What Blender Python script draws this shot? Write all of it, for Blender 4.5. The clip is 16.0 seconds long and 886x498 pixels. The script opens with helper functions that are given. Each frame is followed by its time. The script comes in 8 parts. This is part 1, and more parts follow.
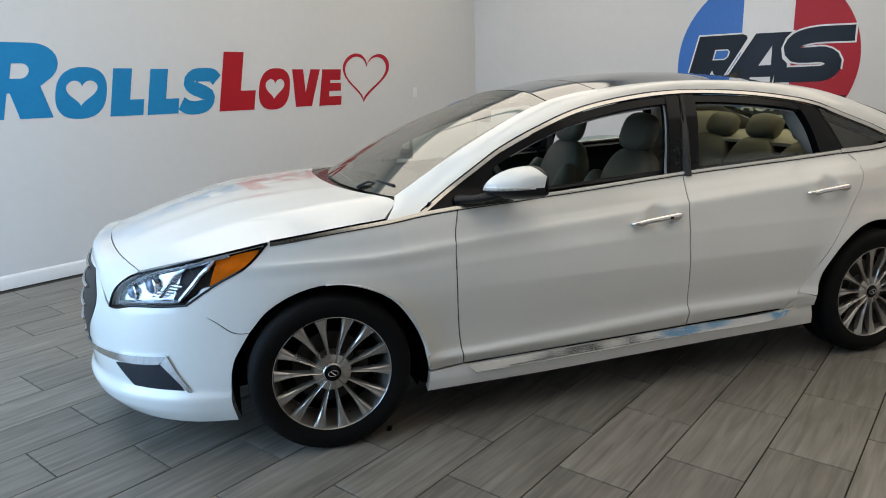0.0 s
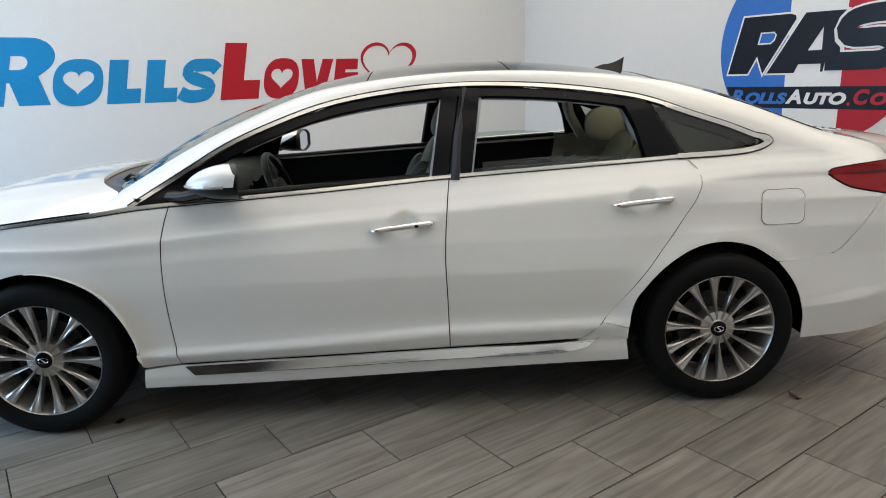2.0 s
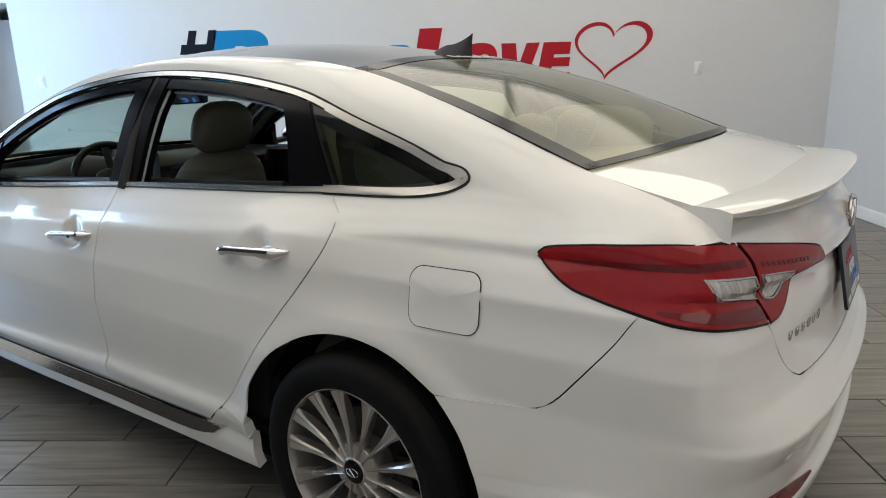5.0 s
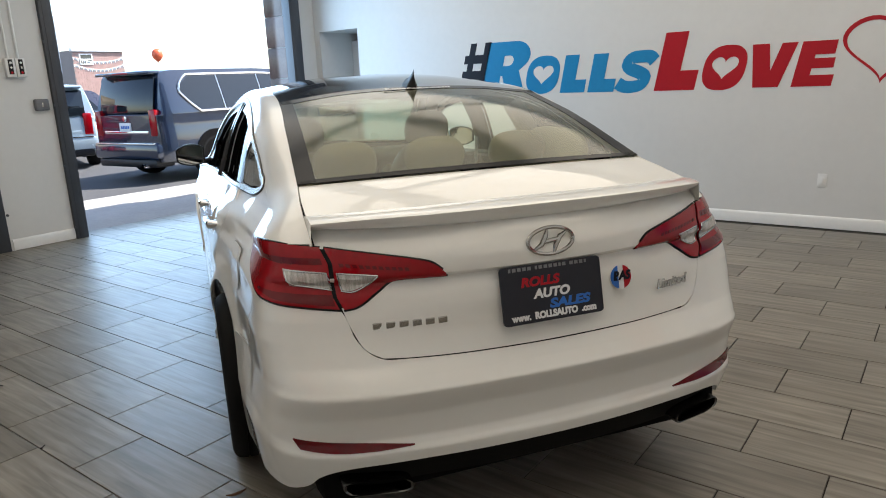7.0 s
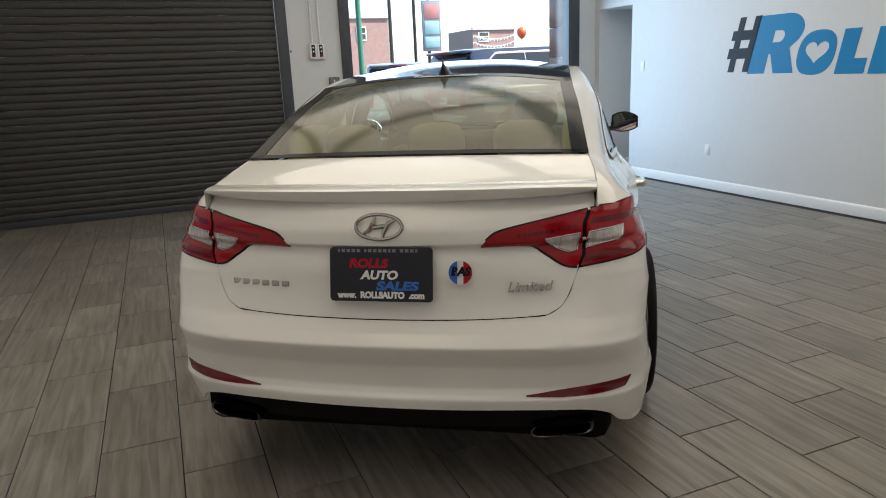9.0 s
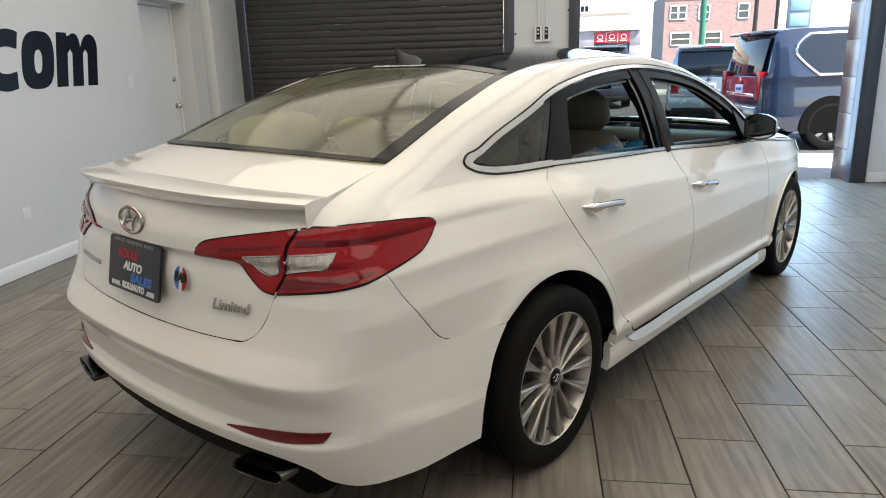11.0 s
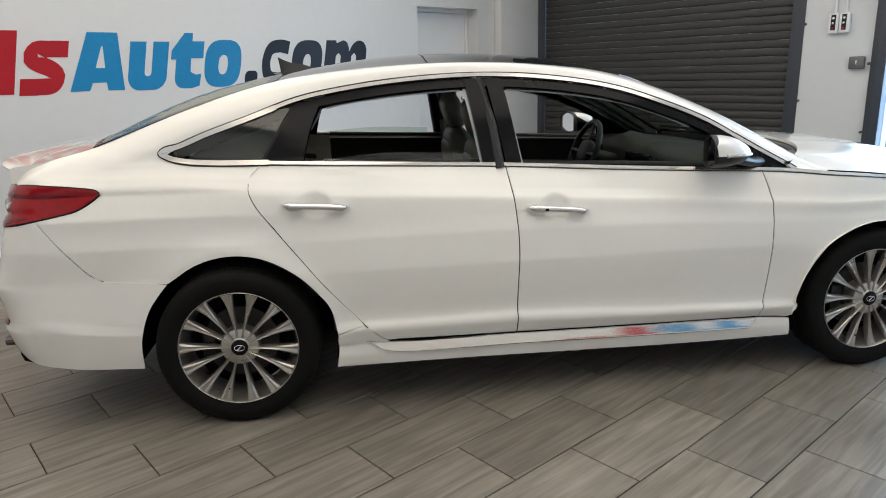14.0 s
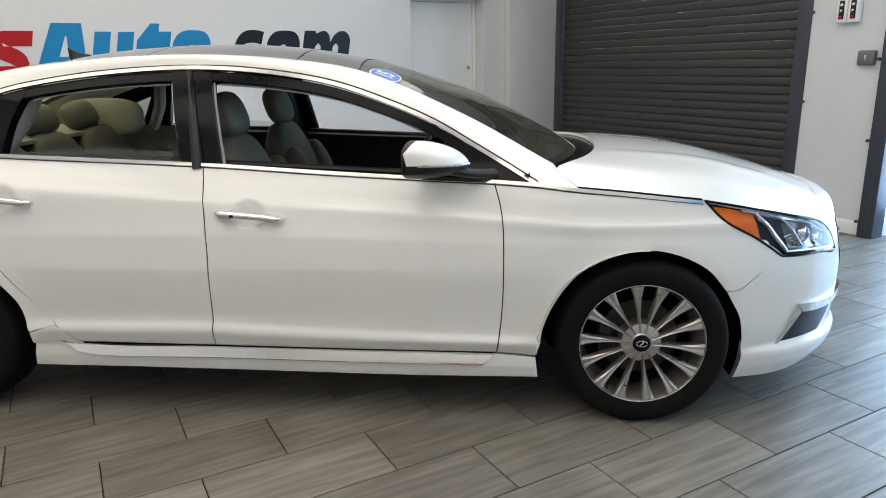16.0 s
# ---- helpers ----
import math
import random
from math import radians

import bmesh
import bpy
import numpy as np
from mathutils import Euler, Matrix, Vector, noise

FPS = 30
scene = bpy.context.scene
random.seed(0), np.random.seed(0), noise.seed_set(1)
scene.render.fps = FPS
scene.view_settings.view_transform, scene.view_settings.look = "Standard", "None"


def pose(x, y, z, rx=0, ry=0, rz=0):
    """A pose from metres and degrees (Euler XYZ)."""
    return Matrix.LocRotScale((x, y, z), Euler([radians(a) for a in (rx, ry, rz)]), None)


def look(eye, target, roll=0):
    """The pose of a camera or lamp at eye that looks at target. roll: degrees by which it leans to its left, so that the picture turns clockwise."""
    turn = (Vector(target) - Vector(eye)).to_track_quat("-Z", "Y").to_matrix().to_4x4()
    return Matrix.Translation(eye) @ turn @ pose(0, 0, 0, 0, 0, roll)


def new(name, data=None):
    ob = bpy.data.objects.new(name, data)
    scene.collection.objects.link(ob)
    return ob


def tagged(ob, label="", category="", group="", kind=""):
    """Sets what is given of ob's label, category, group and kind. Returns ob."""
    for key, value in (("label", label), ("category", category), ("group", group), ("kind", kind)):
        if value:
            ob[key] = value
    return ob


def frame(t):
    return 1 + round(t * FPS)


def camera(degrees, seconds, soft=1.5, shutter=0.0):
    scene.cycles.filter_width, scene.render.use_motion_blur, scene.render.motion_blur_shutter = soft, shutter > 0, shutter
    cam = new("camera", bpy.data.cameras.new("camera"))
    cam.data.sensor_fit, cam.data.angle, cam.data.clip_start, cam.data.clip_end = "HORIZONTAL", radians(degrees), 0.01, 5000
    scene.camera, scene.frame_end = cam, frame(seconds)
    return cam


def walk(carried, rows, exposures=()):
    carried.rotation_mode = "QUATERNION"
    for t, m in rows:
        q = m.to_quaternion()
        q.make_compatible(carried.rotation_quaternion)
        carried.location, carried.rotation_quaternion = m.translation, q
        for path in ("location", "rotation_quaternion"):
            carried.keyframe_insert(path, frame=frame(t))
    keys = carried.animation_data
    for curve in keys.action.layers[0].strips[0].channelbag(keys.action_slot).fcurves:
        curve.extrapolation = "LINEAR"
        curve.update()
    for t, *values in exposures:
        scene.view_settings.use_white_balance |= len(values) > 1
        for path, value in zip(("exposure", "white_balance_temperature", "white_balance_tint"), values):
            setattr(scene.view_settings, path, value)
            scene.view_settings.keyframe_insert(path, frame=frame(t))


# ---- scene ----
cam = camera(65.9, 16.0, 1.0)
PATH = [
    (0, (3.333, 1.931, 1.428), (1.828, 0.7, 0.962), -1.6),
    (0.5, (3.018, 2.294, 1.413), (1.599, 0.965, 0.941), -1.8),
    (1, (2.706, 2.648, 1.391), (1.374, 1.233, 0.919), -1.8),
    (1.5, (2.324, 2.925, 1.399), (1.1, 1.417, 0.924), -1.8),
    (2, (1.845, 3.046, 1.396), (0.713, 1.471, 0.91), -1.7),
    (2.5, (1.355, 3.176, 1.37), (0.348, 1.519, 0.882), -1.6),
    (3, (0.889, 3.228, 1.354), (-0.024, 1.517, 0.867), -1.5),
    (3.5, (0.382, 3.208, 1.361), (-0.417, 1.442, 0.867), -1.5),
    (4, (-0.113, 3.211, 1.347), (-0.658, 1.35, 0.858), -1.5),
    (4.5, (-0.561, 3.161, 1.326), (-0.809, 1.236, 0.843), -1.5),
    (5, (-1.014, 3.103, 1.334), (-0.933, 1.165, 0.844), -1.5),
    (7.3, (-3.13, 2.946, 1.42), (-1.83, 1.503, 0.942), -2.3),
    (7.5, (-3.264, 2.853, 1.418), (-1.882, 1.489, 0.936), -2.2),
    (8, (-3.601, 2.59, 1.449), (-2.026, 1.453, 0.97), -2.5),
    (8.5, (-3.883, 2.282, 1.455), (-2.178, 1.353, 0.977), -2.5),
    (9, (-3.952, 1.883, 1.41), (-2.156, 1.159, 0.911), -2.5),
    (9.5, (-3.957, 1.411, 1.405), (-2.075, 0.971, 0.893), -2.4),
    (10, (-3.988, 0.955, 1.409), (-2.056, 0.84, 0.904), -2.1),
    (10.2, (-3.995, 0.784, 1.4), (-2.061, 0.725, 0.892), -1.9),
    (12.5, (-3.448, -1.272, 1.388), (-1.836, -0.2, 0.886), -2.0),
    (13, (-3.296, -1.723, 1.411), (-1.808, -0.482, 0.914), -1.9),
    (13.5, (-2.987, -2.088, 1.4), (-1.611, -0.727, 0.894), -1.7),
    (14, (-2.712, -2.473, 1.382), (-1.447, -1.007, 0.88), -1.6),
    (14.5, (-2.402, -2.786, 1.382), (-1.238, -1.239, 0.878), -1.4),
    (15, (-1.973, -2.975, 1.393), (-0.849, -1.403, 0.877), -1.2),
    (15.5, (-1.539, -3.167, 1.381), (-0.517, -1.527, 0.863), -1.1),
    (16, (-1.123, -3.255, 1.357), (-0.191, -1.563, 0.839), -1.0),
]
walk(cam, [(t, look(eye, target, roll)) for t, eye, target, roll in PATH], [(0.0, 1.46, 6250, 10), (1.5, 1.78, 6140, 10), (3.5, 1.82, 6020, 10), (5.0, 1.60, 6100, 10), (7.5, 1.42, 6450, 10), (9.0, 1.32, 6520, 10), (10.0, 1.60, 6520, 10), (12.5, 1.80, 6260, 10), (16.0, 1.88, 6140, 10)])

# ---- light ----
world = bpy.data.worlds.new("sky")
scene.world = world
world.use_nodes = True
wn, wl = world.node_tree.nodes, world.node_tree.links
sky = wn.new("ShaderNodeTexSky")
sky.sky_type, sky.sun_disc = "NISHITA", False
sky.sun_elevation, sky.sun_rotation = radians(52), radians(210)
wl.new(sky.outputs[0], wn["Background"].inputs[0])
wn["Background"].inputs[1].default_value = 0.15
sun_data = bpy.data.lights.new("sun", "SUN")
sun_data.energy, sun_data.angle, sun_data.color = 5.0, radians(0.5), (1, 0.95, 0.88)
sun = new("sun", sun_data)
sun.matrix_world = look((-2.2, -3.8, 5.6), (0, 0, 0))
scene.view_settings.exposure = 0.0

CEILING = 3.5
# assumed lamp grid on the unseen ceiling, powers tuned spot by spot
LAMP_SPOTS = [(-3.0, -2.3), (-3.0, 0.3), (-3.0, 2.6), (-0.6, -2.3), (-0.6, 0.3), (-0.6, 2.6), (1.9, -2.3), (1.9, 0.3), (1.9, 2.6)]
for lx, ly in LAMP_SPOTS:
    data = bpy.data.lights.new("assumed_ceiling_light", "AREA")
    data.shape, data.size, data.size_y, data.energy, data.color = "RECTANGLE", 2.30, 2.20, (6.4 if lx < -2 else 6.0) if ly < -2 else 5.4 if ly < 2 else 4.6 if lx < 0 else 2.8, (1, 0.888, 0.742)
    new("assumed_ceiling_light", data).matrix_world = pose(lx, ly, CEILING - 0.07)
# area lamp added in the open garage door to strengthen the sky's light
data = bpy.data.lights.new("doorway_daylight", "AREA")
data.shape, data.size, data.size_y, data.energy, data.color = "RECTANGLE", 2.9, 2.7, 46, (0.47, 0.72, 1.0)
new("doorway_daylight", data).matrix_world = pose(4.62, -1.88, 1.5, 0, 90, 0) @ pose(0, 0, 0, 0, 0, 90)

# ---- materials ----
def node_mat(name):
    m = bpy.data.materials.new(name)
    m.use_nodes = True
    return m, m.node_tree.nodes, m.node_tree.links, m.node_tree.nodes["Principled BSDF"]


def material(name, color, rough=0.5, metal=0.0, coat=0.0, var=0.08, scale=6.0, bump=0.0, bscale=120.0, spread=0.0, stretch=(1, 1, 1), rvar=0.08, spec=0.5):
    """A surface with coarse and fine mottling, uneven gloss and a fine relief; spread: how far pieces differ in tone."""
    m, n, l, b = node_mat(name)
    geo = n.new("ShaderNodeTexCoord")
    mp = n.new("ShaderNodeMapping")
    mp.inputs["Scale"].default_value = stretch
    l.new(geo.outputs["Object"], mp.inputs[0])
    big, fine = n.new("ShaderNodeTexNoise"), n.new("ShaderNodeTexNoise")
    big.inputs["Scale"].default_value, big.inputs["Detail"].default_value = scale, 3
    fine.inputs["Scale"].default_value, fine.inputs["Detail"].default_value = scale * 11, 4
    for t in (big, fine):
        l.new(mp.outputs[0], t.inputs["Vector"])
    add = n.new("ShaderNodeMath")
    add.operation = "ADD"
    l.new(big.outputs[0], add.inputs[0])
    l.new(fine.outputs[0], add.inputs[1])
    span = n.new("ShaderNodeMapRange")
    span.inputs[1].default_value, span.inputs[2].default_value = 0.6, 1.4
    span.inputs[3].default_value, span.inputs[4].default_value = 1 - var, 1 + var
    l.new(add.outputs[0], span.inputs[0])
    tone = span.outputs[0]
    if spread:
        info, r = n.new("ShaderNodeObjectInfo"), n.new("ShaderNodeMapRange")
        r.inputs[3].default_value, r.inputs[4].default_value = 1 - spread, 1 + spread
        l.new(info.outputs["Random"], r.inputs[0])
        mul = n.new("ShaderNodeMath")
        mul.operation = "MULTIPLY"
        l.new(tone, mul.inputs[0])
        l.new(r.outputs[0], mul.inputs[1])
        tone = mul.outputs[0]
    mix = n.new("ShaderNodeVectorMath")
    mix.operation = "SCALE"
    mix.inputs[0].default_value = color[:3]
    l.new(tone, mix.inputs["Scale"])
    l.new(mix.outputs[0], b.inputs["Base Color"])
    rr = n.new("ShaderNodeMapRange")
    rr.inputs[3].default_value, rr.inputs[4].default_value = max(rough - rvar, 0.02), rough + rvar
    l.new(big.outputs[0], rr.inputs[0])
    l.new(rr.outputs[0], b.inputs["Roughness"])
    b.inputs["Metallic"].default_value = metal
    b.inputs["Coat Weight"].default_value = coat
    b.inputs["Coat Roughness"].default_value = 0.03
    b.inputs["Specular IOR Level"].default_value = spec
    if bump:
        relief, bp = n.new("ShaderNodeTexNoise"), n.new("ShaderNodeBump")
        relief.inputs["Scale"].default_value, relief.inputs["Detail"].default_value = bscale, 3
        l.new(geo.outputs["Object"], relief.inputs["Vector"])
        bp.inputs["Strength"].default_value, bp.inputs["Distance"].default_value = bump, 0.004
        l.new(relief.outputs[0], bp.inputs["Height"])
        l.new(bp.outputs[0], b.inputs["Normal"])
    return m


def thin_glass(name, tint, ior=1.5, rough=0.0, haze=0.0):
    """A thin pane: it lets light through with a tint and mirrors by the angle."""
    m, n, l, b = node_mat(name)
    n.remove(b)
    clear, gloss, mix, lw = n.new("ShaderNodeBsdfTransparent"), n.new("ShaderNodeBsdfGlossy"), n.new("ShaderNodeMixShader"), n.new("ShaderNodeLayerWeight")
    clear.inputs[0].default_value = (*tint, 1)
    gloss.inputs["Roughness"].default_value = rough
    lw.inputs[0].default_value = 0.5
    power, span = n.new("ShaderNodeMath"), n.new("ShaderNodeMapRange")
    power.operation, power.inputs[1].default_value = "POWER", 4.0
    span.inputs[3].default_value, span.inputs[4].default_value = 2 * ((ior - 1) / (ior + 1)) ** 2, 1.0
    l.new(lw.outputs["Facing"], power.inputs[0])
    l.new(power.outputs[0], span.inputs[0])
    l.new(span.outputs[0], mix.inputs[0])
    l.new(clear.outputs[0], mix.inputs[1])
    l.new(gloss.outputs[0], mix.inputs[2])
    out = mix
    # haze mixes in a pale diffuse film: painted soft reflections besides some dust
    if haze:
        film, over = n.new("ShaderNodeBsdfDiffuse"), n.new("ShaderNodeMixShader")
        film.inputs[0].default_value = (0.60, 0.60, 0.40, 1)
        haze_noise = n.new("ShaderNodeTexNoise")
        haze_noise.inputs["Scale"].default_value, haze_noise.inputs["Detail"].default_value = 1.6, 1
        sp = n.new("ShaderNodeMapRange")
        sp.inputs[1].default_value, sp.inputs[2].default_value, sp.inputs[3].default_value, sp.inputs[4].default_value = 0.3, 0.7, haze * 0.8, haze * 1.2
        l.new(haze_noise.outputs[0], sp.inputs[0])
        l.new(sp.outputs[0], over.inputs[0])
        l.new(mix.outputs[0], over.inputs[1])
        l.new(film.outputs[0], over.inputs[2])
        out = over
    l.new(out.outputs[0], n["Material Output"].inputs[0])
    return m


def glowing(name, color, strength):
    m, n, l, b = node_mat(name)
    b.inputs["Base Color"].default_value = (*color, 1)
    b.inputs["Emission Color"].default_value = (*color, 1)
    b.inputs["Emission Strength"].default_value = strength
    return m


def tile_material():
    """Grey wood-look porcelain: streaks along the plank, a tone of its own for each one."""
    m, n, l, b = node_mat("wood_look_tile")
    geo, info = n.new("ShaderNodeTexCoord"), n.new("ShaderNodeObjectInfo")
    shift = n.new("ShaderNodeVectorMath")
    shift.operation = "MULTIPLY_ADD"
    shift.inputs[1].default_value = (0, 0, 0)
    off = n.new("ShaderNodeCombineXYZ")
    m17 = n.new("ShaderNodeMath")
    m17.operation, m17.inputs[1].default_value = "MULTIPLY", 37.0
    l.new(info.outputs["Random"], m17.inputs[0])
    l.new(m17.outputs[0], off.inputs[0])
    l.new(m17.outputs[0], off.inputs[1])
    addv = n.new("ShaderNodeVectorMath")
    l.new(geo.outputs["Object"], addv.inputs[0])
    l.new(off.outputs[0], addv.inputs[1])
    mp = n.new("ShaderNodeMapping")
    mp.inputs["Scale"].default_value = (1.6, 22, 1)
    l.new(addv.outputs[0], mp.inputs[0])
    streak, cloud, grit = n.new("ShaderNodeTexNoise"), n.new("ShaderNodeTexNoise"), n.new("ShaderNodeTexNoise")
    streak.inputs["Scale"].default_value, streak.inputs["Detail"].default_value, streak.inputs["Distortion"].default_value = 1.5, 6, 0.6
    cloud.inputs["Scale"].default_value, cloud.inputs["Detail"].default_value = 3.0, 3
    grit.inputs["Scale"].default_value, grit.inputs["Detail"].default_value = 90, 3
    l.new(mp.outputs[0], streak.inputs["Vector"])
    l.new(addv.outputs[0], cloud.inputs["Vector"])
    l.new(geo.outputs["Object"], grit.inputs["Vector"])
    ramp = n.new("ShaderNodeValToRGB")
    e = ramp.color_ramp.elements
    e[0].position, e[0].color = 0.30, (0.132, 0.118, 0.097, 1)
    e[1].position, e[1].color = 0.70, (0.262, 0.239, 0.202, 1)
    l.new(streak.outputs[0], ramp.inputs[0])
    r1, r2 = n.new("ShaderNodeMapRange"), n.new("ShaderNodeMapRange")
    r1.inputs[3].default_value, r1.inputs[4].default_value = 0.86, 1.12
    r2.inputs[1].default_value, r2.inputs[2].default_value, r2.inputs[3].default_value, r2.inputs[4].default_value = 0.3, 0.7, 0.85, 1.15
    l.new(info.outputs["Random"], r1.inputs[0])
    l.new(cloud.outputs[0], r2.inputs[0])
    mul = n.new("ShaderNodeMath")
    mul.operation = "MULTIPLY"
    l.new(r1.outputs[0], mul.inputs[0])
    l.new(r2.outputs[0], mul.inputs[1])
    mix = n.new("ShaderNodeVectorMath")
    mix.operation = "SCALE"
    l.new(ramp.outputs[0], mix.inputs[0])
    l.new(mul.outputs[0], mix.inputs["Scale"])
    l.new(mix.outputs[0], b.inputs["Base Color"])
    rr = n.new("ShaderNodeMapRange")
    rr.inputs[3].default_value, rr.inputs[4].default_value = 0.30, 0.50
    l.new(cloud.outputs[0], rr.inputs[0])
    l.new(rr.outputs[0], b.inputs["Roughness"])
    bp = n.new("ShaderNodeBump")
    bp.inputs["Strength"].default_value, bp.inputs["Distance"].default_value = 0.12, 0.002
    l.new(streak.outputs[0], bp.inputs["Height"])
    l.new(bp.outputs[0], b.inputs["Normal"])
    return m


WALL = material("painted_plaster", (0.67, 0.67, 0.66), 0.42, var=0.025, scale=1.3, bump=0.10, bscale=70, spec=0.4)
TRIM = material("white_trim_paint", (0.78, 0.78, 0.77), 0.38, var=0.03, scale=4)
CEIL = material("ceiling_paint", (0.78, 0.78, 0.76), 0.7, var=0.03, scale=2)
GROUT = material("tile_grout", (0.030, 0.026, 0.022), 0.9, var=0.2, scale=9, bump=0.2)
TILE = tile_material()
SHUTTER = material("grey_shutter_paint", (0.038, 0.0365, 0.035), 0.46, var=0.12, scale=2.5, spread=0.04, bump=0.05)
FRAMEGREY = material("blue_grey_steel_paint", (0.045, 0.05, 0.062), 0.4, var=0.12, scale=5, bump=0.06)
PEARL = material("white_car_paint", (0.83, 0.825, 0.785), 0.30, coat=1.0, var=0.012, scale=3, rvar=0.03)
BLACKGLOSS = material("gloss_black", (0.005, 0.005, 0.006), 0.16, var=0.1, rvar=0.05, spec=0.17)
BLACKTRIM = material("satin_black_plastic", (0.010, 0.010, 0.011), 0.40, var=0.15, scale=12, bump=0.08, bscale=300, spec=0.35)
RUBBER = material("tyre_rubber", (0.007, 0.007, 0.007), 0.7, var=0.2, scale=14, bump=0.15, bscale=160, spec=0.12)
UNDER = material("underbody_black", (0.005, 0.005, 0.005), 0.9, var=0.2, spec=0.08)
CHROME = material("chrome", (0.82, 0.82, 0.82), 0.07, 1.0, var=0.02, rvar=0.03)
SATINCHROME = material("satin_chrome", (0.70, 0.685, 0.65), 0.22, 1.0, var=0.03, rvar=0.05)
ALLOY = material("silver_alloy_paint", (0.47, 0.45, 0.42), 0.30, 0.8, coat=0.25, var=0.05, scale=9)
STEEL = material("brake_steel", (0.055, 0.052, 0.05), 0.5, 0.9, var=0.25, scale=20)
LEATHER = material("grey_beige_leather", (0.135, 0.128, 0.104), 0.5, var=0.08, scale=7, bump=0.25, bscale=220)
LEATHER2 = material("grey_beige_leather_seam", (0.14, 0.13, 0.115), 0.55, var=0.1)
DASH = material("dark_dashboard_vinyl", (0.016, 0.016, 0.018), 0.55, var=0.12, scale=9, bump=0.2, bscale=260)
CARPET = material("dark_carpet", (0.02, 0.02, 0.02), 0.95, var=0.3, scale=30, bump=0.4, bscale=400)
LINER = material("beige_headliner", (0.40, 0.385, 0.34), 0.85, var=0.05, bump=0.1, bscale=300)
GLASS_FRONT = thin_glass("windshield_glass", (0.66, 0.74, 0.64), ior=2.1, rough=0.02, haze=0.03)
GLASS_REAR = thin_glass("tinted_rear_glass", (0.74, 0.76, 0.52), ior=1.42, rough=0.10, haze=0.10)
GLASS_DARK = thin_glass("dark_tinted_glass", (0.46, 0.50, 0.42))
GLASS_DOOR = thin_glass("door_glass", (0.72, 0.82, 0.76))
GLASS_CLEAR = thin_glass("lamp_cover", (0.92, 0.94, 0.97), ior=1.2)
ROOFGLASS = material("black_roof_glass", (0.012, 0.012, 0.013), 0.05, coat=0.5, var=0.1, rvar=0.02)
RED_LENS = material("red_lens", (0.27, 0.0015, 0.006), 0.13, coat=0.25, spec=0.3, var=0.16, scale=4, rvar=0.03)
RED_DEEP = material("deep_red_lens", (0.12, 0.002, 0.005), 0.12, coat=0.4, spec=0.3, var=0.15, scale=20, rvar=0.04)
WHITE_LENS = material("clear_ribbed_lens", (0.52, 0.50, 0.47), 0.20, 0.35, coat=0.6, var=0.55, scale=50, rvar=0.05, stretch=(1, 3, 0.25))
AMBER = material("amber_lens", (0.82, 0.17, 0.004), 0.25, coat=0.08, spec=0.2, var=0.15, scale=40, rvar=0.05)
MIRROR = material("mirror_glass", (0.85, 0.86, 0.88), 0.02, 1.0, var=0.01, rvar=0.0)
LAMPSILVER = material("lamp_silver", (0.50, 0.51, 0.53), 0.22, 1.0, var=0.05, rvar=0.05)
LENSGLASS = material("projector_lens", (0.10, 0.16, 0.24), 0.04, coat=1.0, var=0.2, rvar=0.0)
V_BLUE = material("blue_vinyl", (0.016, 0.22, 0.47), 0.36, var=0.06, scale=3, bump=0.05, bscale=40, spec=0.25)
V_RED = material("red_vinyl", (0.40, 0.010, 0.020), 0.36, var=0.06, scale=3, bump=0.05, bscale=40, spec=0.25)
V_BLACK = material("black_vinyl", (0.008, 0.009, 0.016), 0.34, var=0.12, scale=3, bump=0.05, bscale=40, spec=0.2)
V_WHITE = material("white_vinyl", (0.75, 0.75, 0.75), 0.34, var=0.03, scale=3)
V_DEEPBLUE = material("deep_blue_print", (0.02, 0.14, 0.52), 0.32, var=0.1, scale=3, bump=0.04, bscale=30)
PLATE = material("plate_black_plastic", (0.008, 0.009, 0.018), 0.35, var=0.1)
PLATEGREY = material("grey_plate_print", (0.20, 0.20, 0.21), 0.45, var=0.1)
BADGE = material("badge_chrome", (0.52, 0.51, 0.49), 0.14, 1.0, var=0.05, rvar=0.03)
CHANNEL = material("pale_window_channel", (0.42, 0.45, 0.50), 0.35, 0.2, var=0.05)
VALANCE = material("matt_black_valance", (0.006, 0.006, 0.006), 0.6, var=0.2, scale=12, spec=0.12)
FOGPANEL = material("fog_lamp_panel", (0.009, 0.013, 0.022), 0.18, var=0.15, scale=20)
SILLCHROME = material("sill_chrome", (0.74, 0.72, 0.68), 0.10, 1.0, var=0.03, rvar=0.02)
EXHAUST = material("dull_exhaust_chrome", (0.13, 0.13, 0.13), 0.25, 1.0, var=0.1)
FLAP = material("pale_plastic_flap", (0.30, 0.30, 0.29), 0.35, var=0.1)
LEAF = material("dry_leaf", (0.16, 0.075, 0.03), 0.7, var=0.25, scale=40)

# ---- mesh tools ----
def link_mesh(name, mesh, mat, parent=None, label="", smooth=True, angle=35):
    if mat:
        mesh.materials.append(mat)
    if smooth:
        mesh.polygons.foreach_set("use_smooth", [True] * len(mesh.polygons))
        mesh.set_sharp_from_angle(angle=radians(angle))
    ob = new(name, mesh)
    ob.parent = parent
    return tagged(ob, label)


def part(name, bm, mat, parent, label="", smooth=True, angle=35):
    """One bmesh as one mesh object under a thing or a part."""
    mesh = bpy.data.meshes.new(name)
    bm.to_mesh(mesh)
    bm.free()
    return link_mesh(name, mesh, mat, parent, label, smooth, angle)


